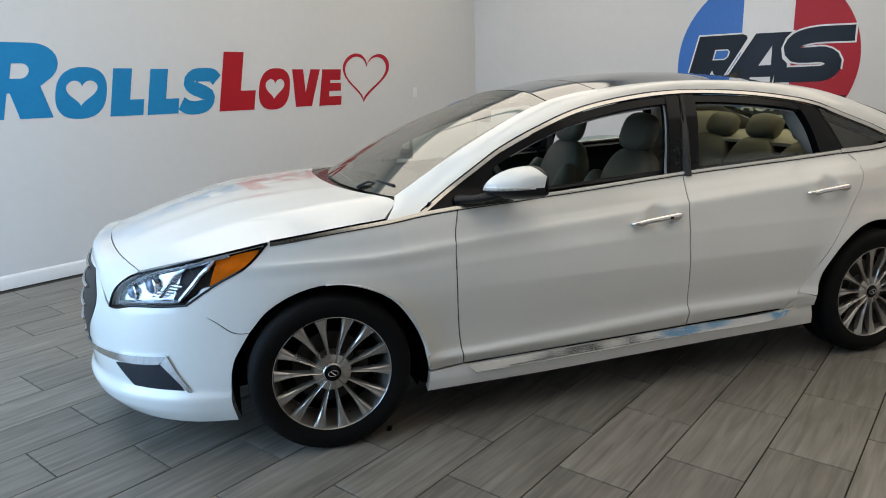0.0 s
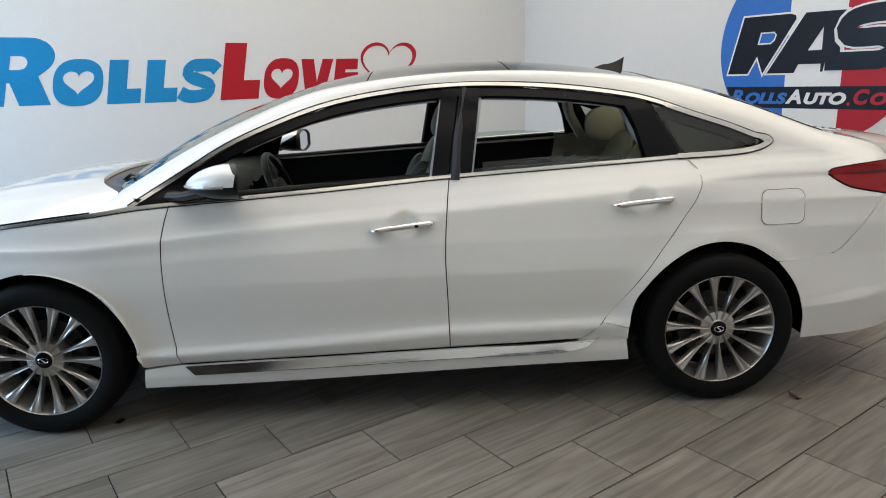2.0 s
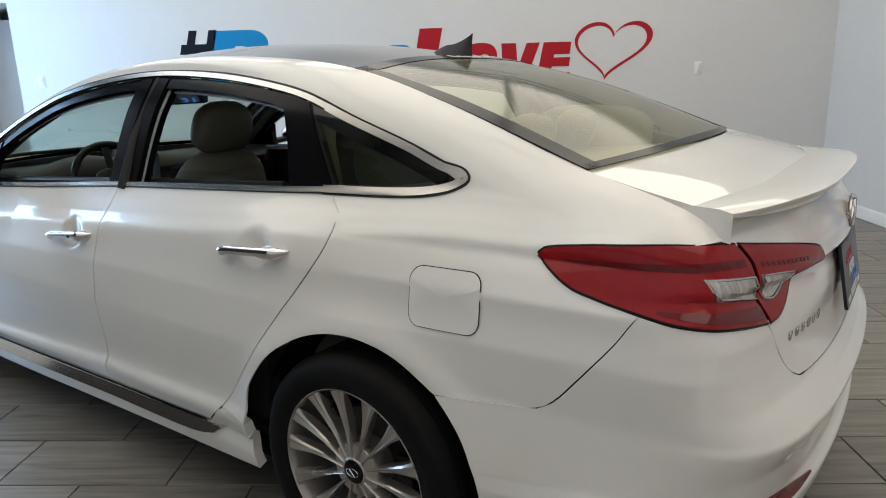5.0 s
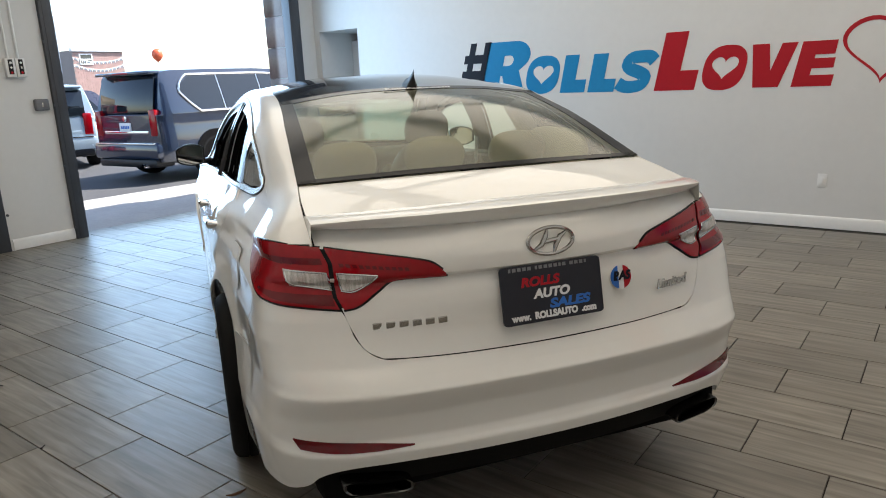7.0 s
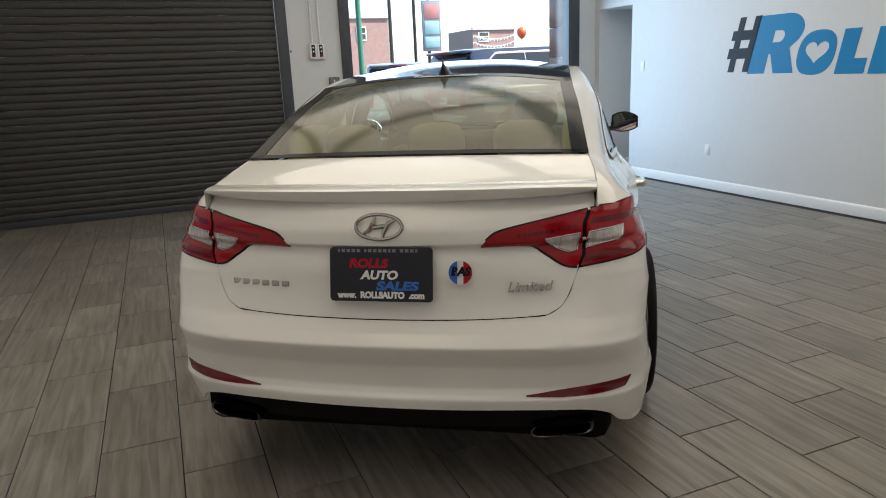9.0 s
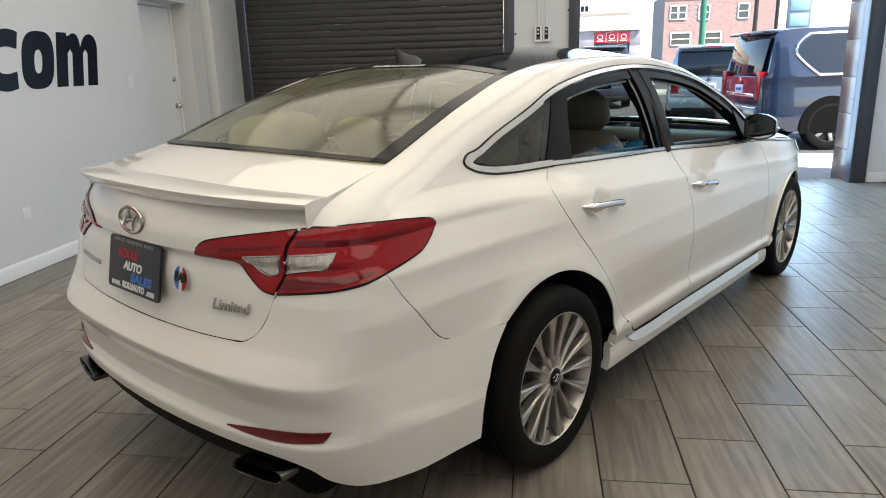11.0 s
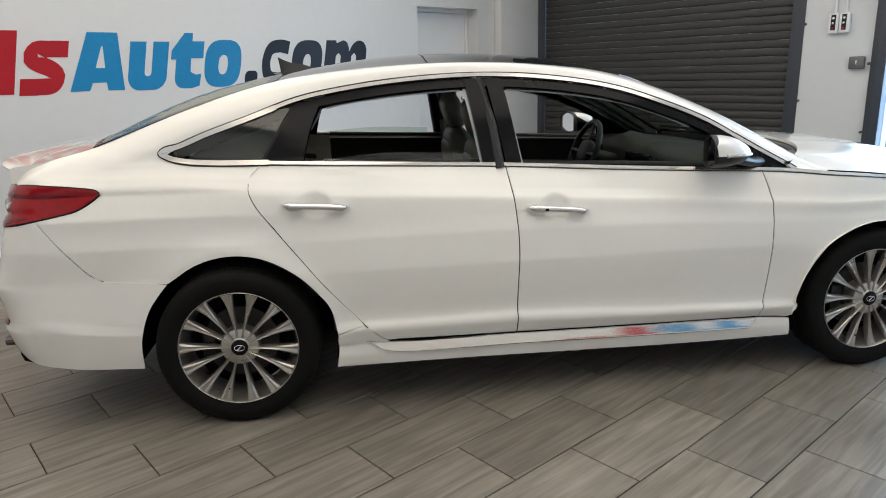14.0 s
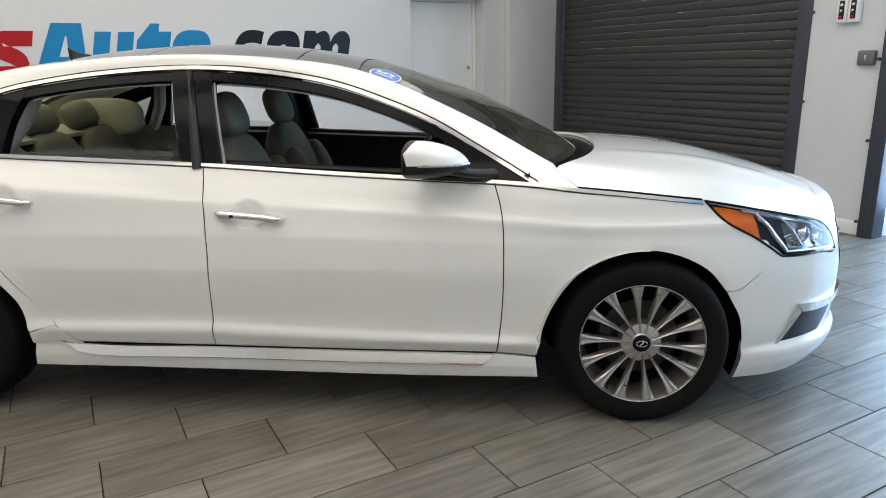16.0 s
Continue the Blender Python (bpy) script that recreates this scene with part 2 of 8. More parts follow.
def thing(name, label, category, at=None, group="", kind=""):
    ob = new(name)
    ob.empty_display_size = 0.1
    if at is not None:
        ob.matrix_world = at
    return tagged(ob, label, category, group, kind)


def add_box(bm, lo, hi, bevel=0.0, m=None, segments=2):
    size = [b - a for a, b in zip(lo, hi)]
    mid = [(a + b) / 2 for a, b in zip(lo, hi)]
    mat = Matrix.Translation(mid) @ Matrix.Diagonal((*size, 1))
    r = bmesh.ops.create_cube(bm, size=1, matrix=(m @ mat) if m else mat)
    if bevel:
        edges = {e for v in r["verts"] for e in v.link_edges}
        bmesh.ops.bevel(bm, geom=list(edges), offset=bevel, segments=segments, profile=0.5, affect="EDGES")


def box(lo, hi, bevel=0.0, m=None, segments=2):
    bm = bmesh.new()
    add_box(bm, lo, hi, bevel, m, segments)
    return bm


def add_tube(bm, pts, radius, sides=10, closed=False, flat=1.0, up=(0, 0, 1)):
    """A round or flattened bar along points."""
    pts = [Vector(p) for p in pts]
    k = len(pts)
    radii = radius if isinstance(radius, (list, tuple)) else [radius] * k
    rings = []
    for i, p in enumerate(pts):
        a, b = (pts[(i - 1) % k], pts[(i + 1) % k]) if closed else (pts[max(i - 1, 0)], pts[min(i + 1, k - 1)])
        t = (b - a).normalized()
        s = t.cross(Vector(up))
        if s.length < 1e-4:
            s = t.cross(Vector((1, 0, 0)))
        s.normalize()
        u = s.cross(t)
        rings.append([bm.verts.new(p + (math.cos(w) * s + math.sin(w) * flat * u) * radii[i]) for w in (2 * math.pi * j / sides for j in range(sides))])
    for i in range(k if closed else k - 1):
        r0, r1 = rings[i], rings[(i + 1) % k]
        for j in range(sides):
            bm.faces.new((r0[j], r0[(j + 1) % sides], r1[(j + 1) % sides], r1[j]))
    if not closed:
        bm.faces.new(rings[0][::-1])
        bm.faces.new(rings[-1])


def tube(pts, radius, sides=10, closed=False, flat=1.0, up=(0, 0, 1)):
    bm = bmesh.new()
    add_tube(bm, pts, radius, sides, closed, flat, up)
    return bm


def add_lathe(bm, profile, segs=48, axis="y", m=None):
    """Turn (radius, along) pairs round an axis."""
    rings = []
    for r, h in profile:
        ring = []
        for j in range(segs):
            w = 2 * math.pi * j / segs
            c, s = r * math.cos(w), r * math.sin(w)
            v = Vector((c, h, s)) if axis == "y" else Vector((c, s, h)) if axis == "z" else Vector((h, c, s))
            ring.append(bm.verts.new(m @ v if m else v))
        rings.append(ring)
    for a, b in zip(rings, rings[1:]):
        for j in range(segs):
            bm.faces.new((a[j], a[(j + 1) % segs], b[(j + 1) % segs], b[j]))
    return rings


def lathe(profile, segs=48, axis="y", m=None, caps=False):
    bm = bmesh.new()
    rings = add_lathe(bm, profile, segs, axis, m)
    if caps:
        bm.faces.new(rings[0])
        bm.faces.new(rings[-1][::-1])
    bmesh.ops.recalc_face_normals(bm, faces=bm.faces)
    return bm


def extruded(outline, depth, m=None, holes=(), bevel=0.0):
    """A flat shape with holes in the xy plane, thickened along z; m lays it into the world."""
    cu = bpy.data.curves.new("shape", "CURVE")
    cu.dimensions, cu.fill_mode, cu.extrude = "2D", "BOTH", depth / 2
    if bevel:
        cu.bevel_depth, cu.bevel_resolution, cu.offset = bevel, 2, -bevel
    for pts in (outline, *holes):
        sp = cu.splines.new("POLY")
        sp.points.add(len(pts) - 1)
        for q, p in zip(sp.points, pts):
            q.co = (p[0], p[1], 0, 1)
        sp.use_cyclic_u = True
    return curve_mesh(cu, m)


def curve_mesh(cu, m=None):
    ob = bpy.data.objects.new("shape", cu)
    mesh = bpy.data.meshes.new_from_object(ob)
    bpy.data.objects.remove(ob)
    bpy.data.curves.remove(cu)
    if m:
        mesh.transform(m)
    return mesh


def lettering(text, height, m, depth=0.002, shear=0.0, width=None, offset=0.0):
    """Words in the built-in font, centred on m's origin."""
    cu = bpy.data.curves.new("words", "FONT")
    cu.body, cu.size, cu.extrude, cu.shear, cu.offset = text, height * 1.38, depth / 2, shear, offset
    cu.align_x, cu.align_y = "CENTER", "CENTER"
    mesh = curve_mesh(cu)
    if width:
        xs = [v.co.x for v in mesh.vertices]
        k = width / max(max(xs) - min(xs), 1e-6)
        mesh.transform(Matrix.Diagonal((k, 1, 1, 1)))
    mesh.transform(m)
    return mesh


def arc(cx, cy, rx, ry, a0, a1, n=10):
    return [(cx + rx * math.cos(radians(a0 + (a1 - a0) * i / n)), cy + ry * math.sin(radians(a0 + (a1 - a0) * i / n))) for i in range(n + 1)]


def smooth_line(pts, n):
    """n points at even steps along a smooth curve through pts."""
    p = np.array(pts, float)
    if len(p) > 2:
        q = np.vstack([2 * p[0] - p[1], p, 2 * p[-1] - p[-2]])
        out = []
        for i in range(1, len(q) - 2):
            a, b, c, d = q[i - 1 : i + 3]
            # centripetal-like tangents keep sharp bends from overshooting
            la, lb, lc = (max(np.linalg.norm(v), 1e-9) ** 0.5 for v in (b - a, c - b, d - c))
            t1 = ((b - a) / la - (c - a) / (la + lb) + (c - b) / lb) * lb
            t2 = ((c - b) / lb - (d - b) / (lb + lc) + (d - c) / lc) * lb
            for t in np.linspace(0, 1, 14, endpoint=False):
                out.append((2 * t**3 - 3 * t**2 + 1) * b + (t**3 - 2 * t**2 + t) * t1 + (-2 * t**3 + 3 * t**2) * c + (t**3 - t**2) * t2)
        p = np.array(out + [p[-1]])
    s = np.r_[0, np.cumsum(np.linalg.norm(np.diff(p, axis=0), axis=1))]
    u = np.linspace(0, s[-1], n)
    return np.stack([np.interp(u, s, p[:, k]) for k in range(p.shape[1])], 1)


def coons(bottom, top, left, right, nu=40, nv=24):
    """A grid filled between four boundary curves; bottom and top run along u, left and right along v."""
    b, t = smooth_line(bottom, nu), smooth_line(top, nu)
    l, r = smooth_line(left, nv), smooth_line(right, nv)
    u, v = np.linspace(0, 1, nu)[:, None, None], np.linspace(0, 1, nv)[None, :, None]
    ruled = (1 - v) * b[:, None] + v * t[:, None] + (1 - u) * l[None] + u * r[None]
    return ruled - ((1 - u) * (1 - v) * b[0] + u * (1 - v) * b[-1] + (1 - u) * v * t[0] + u * v * t[-1])


def bulge(grid, height):
    """Push the middle of a grid out along z and away from its chord."""
    nu, nv = grid.shape[:2]
    w = np.sin(np.pi * np.linspace(0, 1, nu))[:, None] * np.sin(np.pi * np.linspace(0, 1, nv))[None]
    out = grid.copy()
    out += w[..., None] * np.array(height)
    return out


def grid_normals(p, centre):
    du, dv = np.gradient(p, axis=0), np.gradient(p, axis=1)
    n = np.cross(du, dv)
    n /= np.linalg.norm(n, axis=-1, keepdims=True) + 1e-12
    away = ((p - centre) * n).sum(-1).mean()
    return n if away > 0 else -n


def panel(name, p, mat, parent, label="", gap=0.0025, lip=0.014, proud=0.0, angle=35, keep_top=1.0):
    """A sheet with turned-in edges from a grid of points; gap: how far its edges stay back from the seam, keep_top: the share of the top edge that does."""
    p = np.array(p, float)
    nu, nv = p.shape[:2]
    mid = p.reshape(-1, 3).mean(0)
    centre = np.array([mid[0] * 0.7, 0.0, 0.55])
    n = grid_normals(p, centre)
    if gap:
        q = p.copy()
        for at, inner in (((0,), (1,)), ((nu - 1,), (nu - 2,))):
            d = p[inner[0]] - p[at[0]]
            q[at[0]] += d / (np.linalg.norm(d, axis=-1, keepdims=True) + 1e-9) * gap
        for at, inner, share in ((0, 1, 1.0), (nv - 1, nv - 2, keep_top)):
            d = p[:, inner] - p[:, at]
            q[:, at] += d / (np.linalg.norm(d, axis=-1, keepdims=True) + 1e-9) * gap * (np.arange(nu) <= share * (nu - 1))[:, None]
        p = q
    p = p + n * proud
    verts = [tuple(v) for v in p.reshape(-1, 3)]
    faces = [(i * nv + j, (i + 1) * nv + j, (i + 1) * nv + j + 1, i * nv + j + 1) for i in range(nu - 1) for j in range(nv - 1)]
    if lip:
        ring = [(i, 0) for i in range(nu)] + [(nu - 1, j) for j in range(1, nv)] + [(i, nv - 1) for i in range(nu - 2, -1, -1)] + [(0, j) for j in range(nv - 2, 0, -1)]
        base = len(verts)
        for i, j in ring:
            verts.append(tuple(p[i, j] - n[i, j] * lip))
        k = len(ring)
        for a in range(k):
            b = (a + 1) % k
            ia, ib = ring[a][0] * nv + ring[a][1], ring[b][0] * nv + ring[b][1]
            faces.append((ia, ib, base + b, base + a))
    mesh = bpy.data.meshes.new(name)
    mesh.from_pydata(verts, [], faces)
    return link_mesh(name, mesh, mat, parent, label, True, angle)


def flipped(p):
    """The same grid on the car's other side."""
    return np.array(p) * np.array([1, -1, 1])

# ---- the showroom: x towards the street doors, y towards the plain word wall ----
LOVE_Y, AUTO_Y, FRONT_X, BACK_X = -3.83, 3.78, 4.30, -4.52
DOOR_L, DOOR_R, DOOR_TOP = -0.37, -3.38, 2.95       # open street door
ROLL_L, ROLL_R = 3.56, 0.48                        # closed shutter


def wall(name, bm, label):
    return tagged(part(name, bm, WALL, None, smooth=False), label, "wall", kind="structure")


bm = bmesh.new()
add_box(bm, (BACK_X - 0.2, LOVE_Y - 0.2, 0), (3.50, LOVE_Y, CEILING))
add_box(bm, (3.50, LOVE_Y - 0.2, 2.14), (4.20, LOVE_Y, CEILING))
add_box(bm, (4.20, LOVE_Y - 1.3, 0), (FRONT_X + 0.3, LOVE_Y, CEILING))
add_box(bm, (3.30, LOVE_Y - 1.3, 0), (3.50, LOVE_Y - 0.2, 2.34))
add_box(bm, (3.50, LOVE_Y - 1.3, 2.14), (4.20, LOVE_Y - 0.2, 2.34))
add_box(bm, (3.30, LOVE_Y - 1.5, 0), (4.6, LOVE_Y - 1.3, 2.34))
wall("wall_south", bm, "white painted plaster wall with a passage opening")
bm = bmesh.new()
add_box(bm, (BACK_X - 0.2, AUTO_Y, 0), (2.40, AUTO_Y + 0.26, CEILING))
add_box(bm, (3.34, AUTO_Y, 0), (FRONT_X + 0.3, AUTO_Y + 0.26, CEILING))
add_box(bm, (2.40, AUTO_Y, 2.10), (3.34, AUTO_Y + 0.26, CEILING))
add_box(bm, (2.2, AUTO_Y + 0.26, 0), (3.5, AUTO_Y + 0.34, 2.3))
wall("wall_north", bm, "white painted plaster wall with a recessed door")
bm = box((3.62, AUTO_Y - 0.12, 0), (FRONT_X, AUTO_Y, CEILING), 0.015)
tagged(part("wall_pier", bm, WALL, None), "white painted corner pier beside the shutter", "wall", kind="structure")
bm = box((BACK_X - 0.2, LOVE_Y, 0), (BACK_X, AUTO_Y, CEILING))
wall("wall_west", bm, "white painted plaster end wall")
bm = bmesh.new()
x0, x1 = FRONT_X, FRONT_X + 0.3
add_box(bm, (x0, LOVE_Y, 0), (x1, DOOR_R - 0.02, CEILING))
add_box(bm, (x0, DOOR_L + 0.02, 0), (x1, ROLL_R - 0.02, CEILING))
add_box(bm, (x0, ROLL_L + 0.02, 0), (x1, AUTO_Y, CEILING))
add_box(bm, (x0, DOOR_R - 0.02, DOOR_TOP), (x1, DOOR_L + 0.02, CEILING))
add_box(bm, (x0, ROLL_R - 0.02, DOOR_TOP), (x1, ROLL_L + 0.02, CEILING))
wall("wall_east", bm, "white painted street wall with two tall door openings")
tagged(part("ceiling", box((BACK_X - 0.2, LOVE_Y - 0.2, CEILING), (FRONT_X + 0.3, AUTO_Y + 0.3, CEILING + 0.15)), CEIL, None, smooth=False), "white painted ceiling", "ceiling", kind="structure")
# skirting
def skirting(a, b, out):
    """A moulded board from a to b along a wall; out points into the room."""
    a, b, out = Vector(a), Vector(b), Vector(out)
    prof = [(0.0, 0.0), (0.016, 0.0), (0.016, 0.085), (0.012, 0.096), (0.006, 0.104), (0.0, 0.108)]
    bm = bmesh.new()
    ends = [[bm.verts.new(p + out * (d + 0.0005) + Vector((0, 0, h + 0.003))) for d, h in prof] for p in (a, b)]
    for i in range(len(prof) - 1):
        bm.faces.new((ends[0][i], ends[0][i + 1], ends[1][i + 1], ends[1][i]))
    bm.faces.new(ends[0])
    bm.faces.new(ends[1][::-1])
    bmesh.ops.recalc_face_normals(bm, faces=bm.faces)
    tagged(part("baseboard", bm, TRIM, None), "white moulded skirting board along the wall", "baseboard", kind="structure")


skirting((BACK_X, LOVE_Y, 0), (3.512, LOVE_Y, 0), (0, 1, 0))
skirting((3.50, LOVE_Y - 1.3, 0), (3.50, LOVE_Y, 0), (1, 0, 0))
skirting((4.20, LOVE_Y - 1.3, 0), (4.20, LOVE_Y, 0), (-1, 0, 0))
skirting((BACK_X, LOVE_Y, 0), (BACK_X, AUTO_Y, 0), (1, 0, 0))
skirting((BACK_X, AUTO_Y, 0), (2.412, AUTO_Y, 0), (0, -1, 0))
skirting((2.40, AUTO_Y, 0), (2.40, AUTO_Y + 0.2, 0), (1, 0, 0))
skirting((3.34, AUTO_Y, 0), (3.62, AUTO_Y, 0), (0, -1, 0))
skirting((3.62, AUTO_Y - 0.12, 0), (FRONT_X, AUTO_Y - 0.12, 0), (0, -1, 0))
skirting((FRONT_X, ROLL_R - 0.14, 0), (FRONT_X, DOOR_L + 0.12, 0), (-1, 0, 0))
skirting((FRONT_X, DOOR_R - 0.20, 0), (FRONT_X, LOVE_Y + 0.004, 0), (-1, 0, 0))
# floor slab under the tiles
slab = box((BACK_X - 0.2, LOVE_Y - 0.2, -0.2), (FRONT_X + 0.3, AUTO_Y + 0.34, -0.006))
add_box(slab, (3.30, LOVE_Y - 1.5, -0.2), (FRONT_X + 0.3, LOVE_Y - 0.2, -0.006))
tagged(part("floor", slab, GROUT, None, smooth=False), "dark grouted bed of the tiled floor", "floor", kind="structure")
floor = bpy.data.objects["floor"]

# closed rolling shutter with its guides
shutter = thing("rolling_shutter", "closed dark grey slatted rolling shutter", "shutter", pose(FRONT_X + 0.05, 0, 0))
prof = [(0.0, 0.0), (-0.009, 0.003), (-0.0145, 0.010), (-0.017, 0.024), (-0.017, 0.052), (-0.0145, 0.066), (-0.009, 0.073), (0.0, 0.076)]
me = bpy.data.meshes.new("slat")
vs, fs = [], []
for y in (ROLL_R + 0.005, ROLL_L - 0.005):
    vs += [(x, y, z) for x, z in prof]
k = len(prof)
fs = [(i, i + 1, k + i + 1, k + i) for i in range(k - 1)]
me.from_pydata(vs, [], fs)
me.materials.append(SHUTTER)
me.polygons.foreach_set("use_smooth", [True] * len(me.polygons))
for i in range(38):
    ob = new("slat", me)
    ob.parent = shutter
    ob.location = (0, 0, 0.07 + 0.0762 * i)
part("bottom_bar", box((-0.035, ROLL_R + 0.004, 0.0), (0.01, ROLL_L - 0.004, 0.075), 0.006), FRAMEGREY, shutter, "steel bottom bar")
for ya, yb in ((ROLL_R - 0.12, ROLL_R), (ROLL_L, ROLL_L + 0.09)):
    part("guide", box((-0.062, ya, -0.002), (0.02, yb, DOOR_TOP), 0.004), FRAMEGREY, shutter, "blue-grey steel guide")
for z in (0.35, 1.02, 1.72, 2.4):
    part("bolt", lathe([(0.001, -0.075), (0.012, -0.074), (0.012, -0.06)], 8, "x", Matrix.Translation((0, ROLL_R - 0.135, z))), FRAMEGREY, shutter)
part("shutter_hood", box((-0.30, ROLL_R - 0.1, DOOR_TOP - 0.02), (-0.051, ROLL_L + 0.08, DOOR_TOP + 0.36), 0.02), FRAMEGREY, shutter)

# guides of the open street door and the shutter rolled up above it
gate = thing("street_door_guides", "blue-grey steel guides of the rolled-up street door", "door", pose(FRONT_X, 0, 0))
for ya, yb in ((DOOR_L, DOOR_L + 0.12), (DOOR_R - 0.17, DOOR_R)):
    part("guide", box((-0.045, ya, -0.002), (0.10, yb, DOOR_TOP + 0.02), 0.005), FRAMEGREY, gate, "blue-grey steel guide")
    ob = box((-0.05, ya + 0.03, 0.0), (0.03, yb - 0.03, DOOR_TOP), 0.003)
    part("guide_lip", ob, FRAMEGREY, gate)
for z in (0.12, 0.75, 1.35, 1.95, 2.5):
    part("bolt", lathe([(0.001, -0.065), (0.013, -0.064), (0.013, -0.045)], 8, "x", Matrix.Translation((0, DOOR_L + 0.128, z))), FRAMEGREY, gate)
part("rolled_shutter", box((-0.36, DOOR_R - 0.1, DOOR_TOP + 0.02), (-0.004, DOOR_L + 0.1, DOOR_TOP + 0.42), 0.05), FRAMEGREY, gate, "rolled-up grey shutter housing")

# door in the north wall
door = thing("panel_door", "plain white flush door with a steel knob and deadbolt, closed", "door", pose(2.40, AUTO_Y + 0.20, 0))
part("leaf", box((0.04, 0.0, 0.004), (0.90, 0.042, 2.055), 0.003), TRIM, door, "white painted door leaf")
for lo, hi in (((0.0, -0.02, 0), (0.04, 0.05, 2.10)), ((0.905, -0.02, 0), (0.94, 0.05, 2.10)), ((0.04, -0.02, 2.06), (0.905, 0.05, 2.10))):
    part("frame", box(lo, hi, 0.004), TRIM, door, "white door frame")
for z, r in ((1.05, 0.030), (1.33, 0.026)):
    m = Matrix.Translation((0.845, 0, z))
    prof2 = [(0.001, -0.062), (0.018, -0.060), (r, -0.045), (r * 0.9, -0.03), (0.012, -0.022), (0.012, -0.008), (r, -0.006), (r, 0.0)] if z < 1.2 else [(0.001, -0.022), (r * 0.7, -0.022), (r * 0.8, -0.012), (r, -0.006), (r, 0.0)]
    part("knob", lathe(prof2, 24, "y", m), SATINCHROME, door, "steel knob")
# door leaf inside the south passage
hall_door = thing("passage_door", "white door in a dark steel frame inside the passage", "door", pose(3.50, LOVE_Y - 0.62, 0))
part("leaf", box((0.05, -0.04, 0.004), (0.70, 0.0, 2.04), 0.003), TRIM, hall_door)
part("frame", box((0.0, -0.06, 0), (0.05, 0.03, 2.13), 0.004), FRAMEGREY, hall_door, "dark steel frame")

# switches, outlets, door controls
def wall_plate(name, label, cat, at, size, mat=TRIM, rocker=True):
    ob = thing(name, label, cat, at)
    w, h = size
    part("cover_plate", box((-w / 2, -h / 2, 0), (w / 2, h / 2, 0.006), 0.003), mat, ob)
    if rocker:
        part("rocker", box((-0.017, -0.033, 0.006), (0.017, 0.033, 0.010), 0.002), mat, ob)
    return ob


SOUTH = lambda x, z: Matrix.Translation((x, LOVE_Y, z)) @ pose(0, 0, 0, 90, 0, 180)
NORTH = lambda x, z: Matrix.Translation((x, AUTO_Y, z)) @ pose(0, 0, 0, 90, 0, 0)
EAST = lambda y, z: Matrix.Translation((FRONT_X, y, z)) @ pose(0, 0, 0, 90, 0, -90)
WEST = lambda y, z: Matrix.Translation((BACK_X, y, z)) @ pose(0, 0, 0, 90, 0, 90)
for x, z, nm in ((2.09, 0.44, "outlet"), (-1.99, 0.43, "outlet"), (3.27, 1.38, "light_switch"), (-3.24, 1.35, "light_switch")):
    wall_plate(nm, "white plastic %s on the white wall" % nm.replace("_", " "), nm.replace("_", " "), SOUTH(x, z), (0.075, 0.12))
wall_plate("light_switch", "white plastic light switch beside the recessed door", "light switch", NORTH(2.10, 1.32), (0.075, 0.12))
wall_plate("outlet", "white plastic outlet on the white wall", "outlet", NORTH(0.55, 0.42), (0.075, 0.12))
ctrl = thing("door_control", "white twin push-button control box with conduits up the wall", "door control", EAST(0.045, 1.71))
for dx in (-0.045, 0.045):
    part("button_box", box((dx - 0.042, -0.085, 0), (dx + 0.042, 0.085, 0.055), 0.006), TRIM, ctrl, "white button box")
    part("button_strip", box((dx - 0.02, -0.06, 0.055), (dx + 0.02, 0.075, 0.060), 0.002), BLACKTRIM, ctrl, "dark button strip")
    for k in range(3):
        part("push_button", lathe([(0.001, 0.068), (0.010, 0.066), (0.011, 0.060)], 14, "z", Matrix.Translation((dx, 0.045 - 0.045 * k, 0))), (V_WHITE, SATINCHROME, V_RED)[k], ctrl)
    part("conduit", tube([(dx, 0.085, 0.02), (dx, CEILING - 1.71, 0.02)], 0.010, 10, up=(1, 0, 0)), TRIM, ctrl, "white conduit")
key = thing("key_switch", "grey metal key switch box on the street wall", "key switch", EAST(-0.135, 1.36))
part("case", box((-0.065, -0.055, 0), (0.065, 0.055, 0.05), 0.014, segments=3), material("grey_cast_metal", (0.17, 0.17, 0.18), 0.45, 0.6, var=0.1), key)
part("key_slot", box((-0.006, -0.02, 0.05), (0.006, 0.02, 0.054), 0.002), SATINCHROME, key)

# assumed light panels on the unseen ceiling, made wide to soften reflections
DIFFUSER = glowing("lamp_diffuser", (1, 0.89, 0.745), 0.1)
for lx, ly in LAMP_SPOTS:
    lamp = thing("assumed_ceiling_panel", "assumed flat white light panel on the unseen ceiling, lit", "ceiling lamp", pose(lx, ly, CEILING), "ceiling lamps")
    for lo, hi in (((-1.185, -1.135, -0.06), (1.185, -1.105, 0.0)), ((-1.185, 1.105, -0.06), (1.185, 1.135, 0.0)), ((-1.185, -1.105, -0.06), (-1.155, 1.105, 0.0)), ((1.155, -1.105, -0.06), (1.185, 1.105, 0.0))):
        part("frame", box(lo, hi, 0.004), TRIM, lamp)
    part("diffuser", box((-1.155, -1.105, -0.045), (1.155, 1.105, -0.02)), DIFFUSER, lamp, smooth=False)

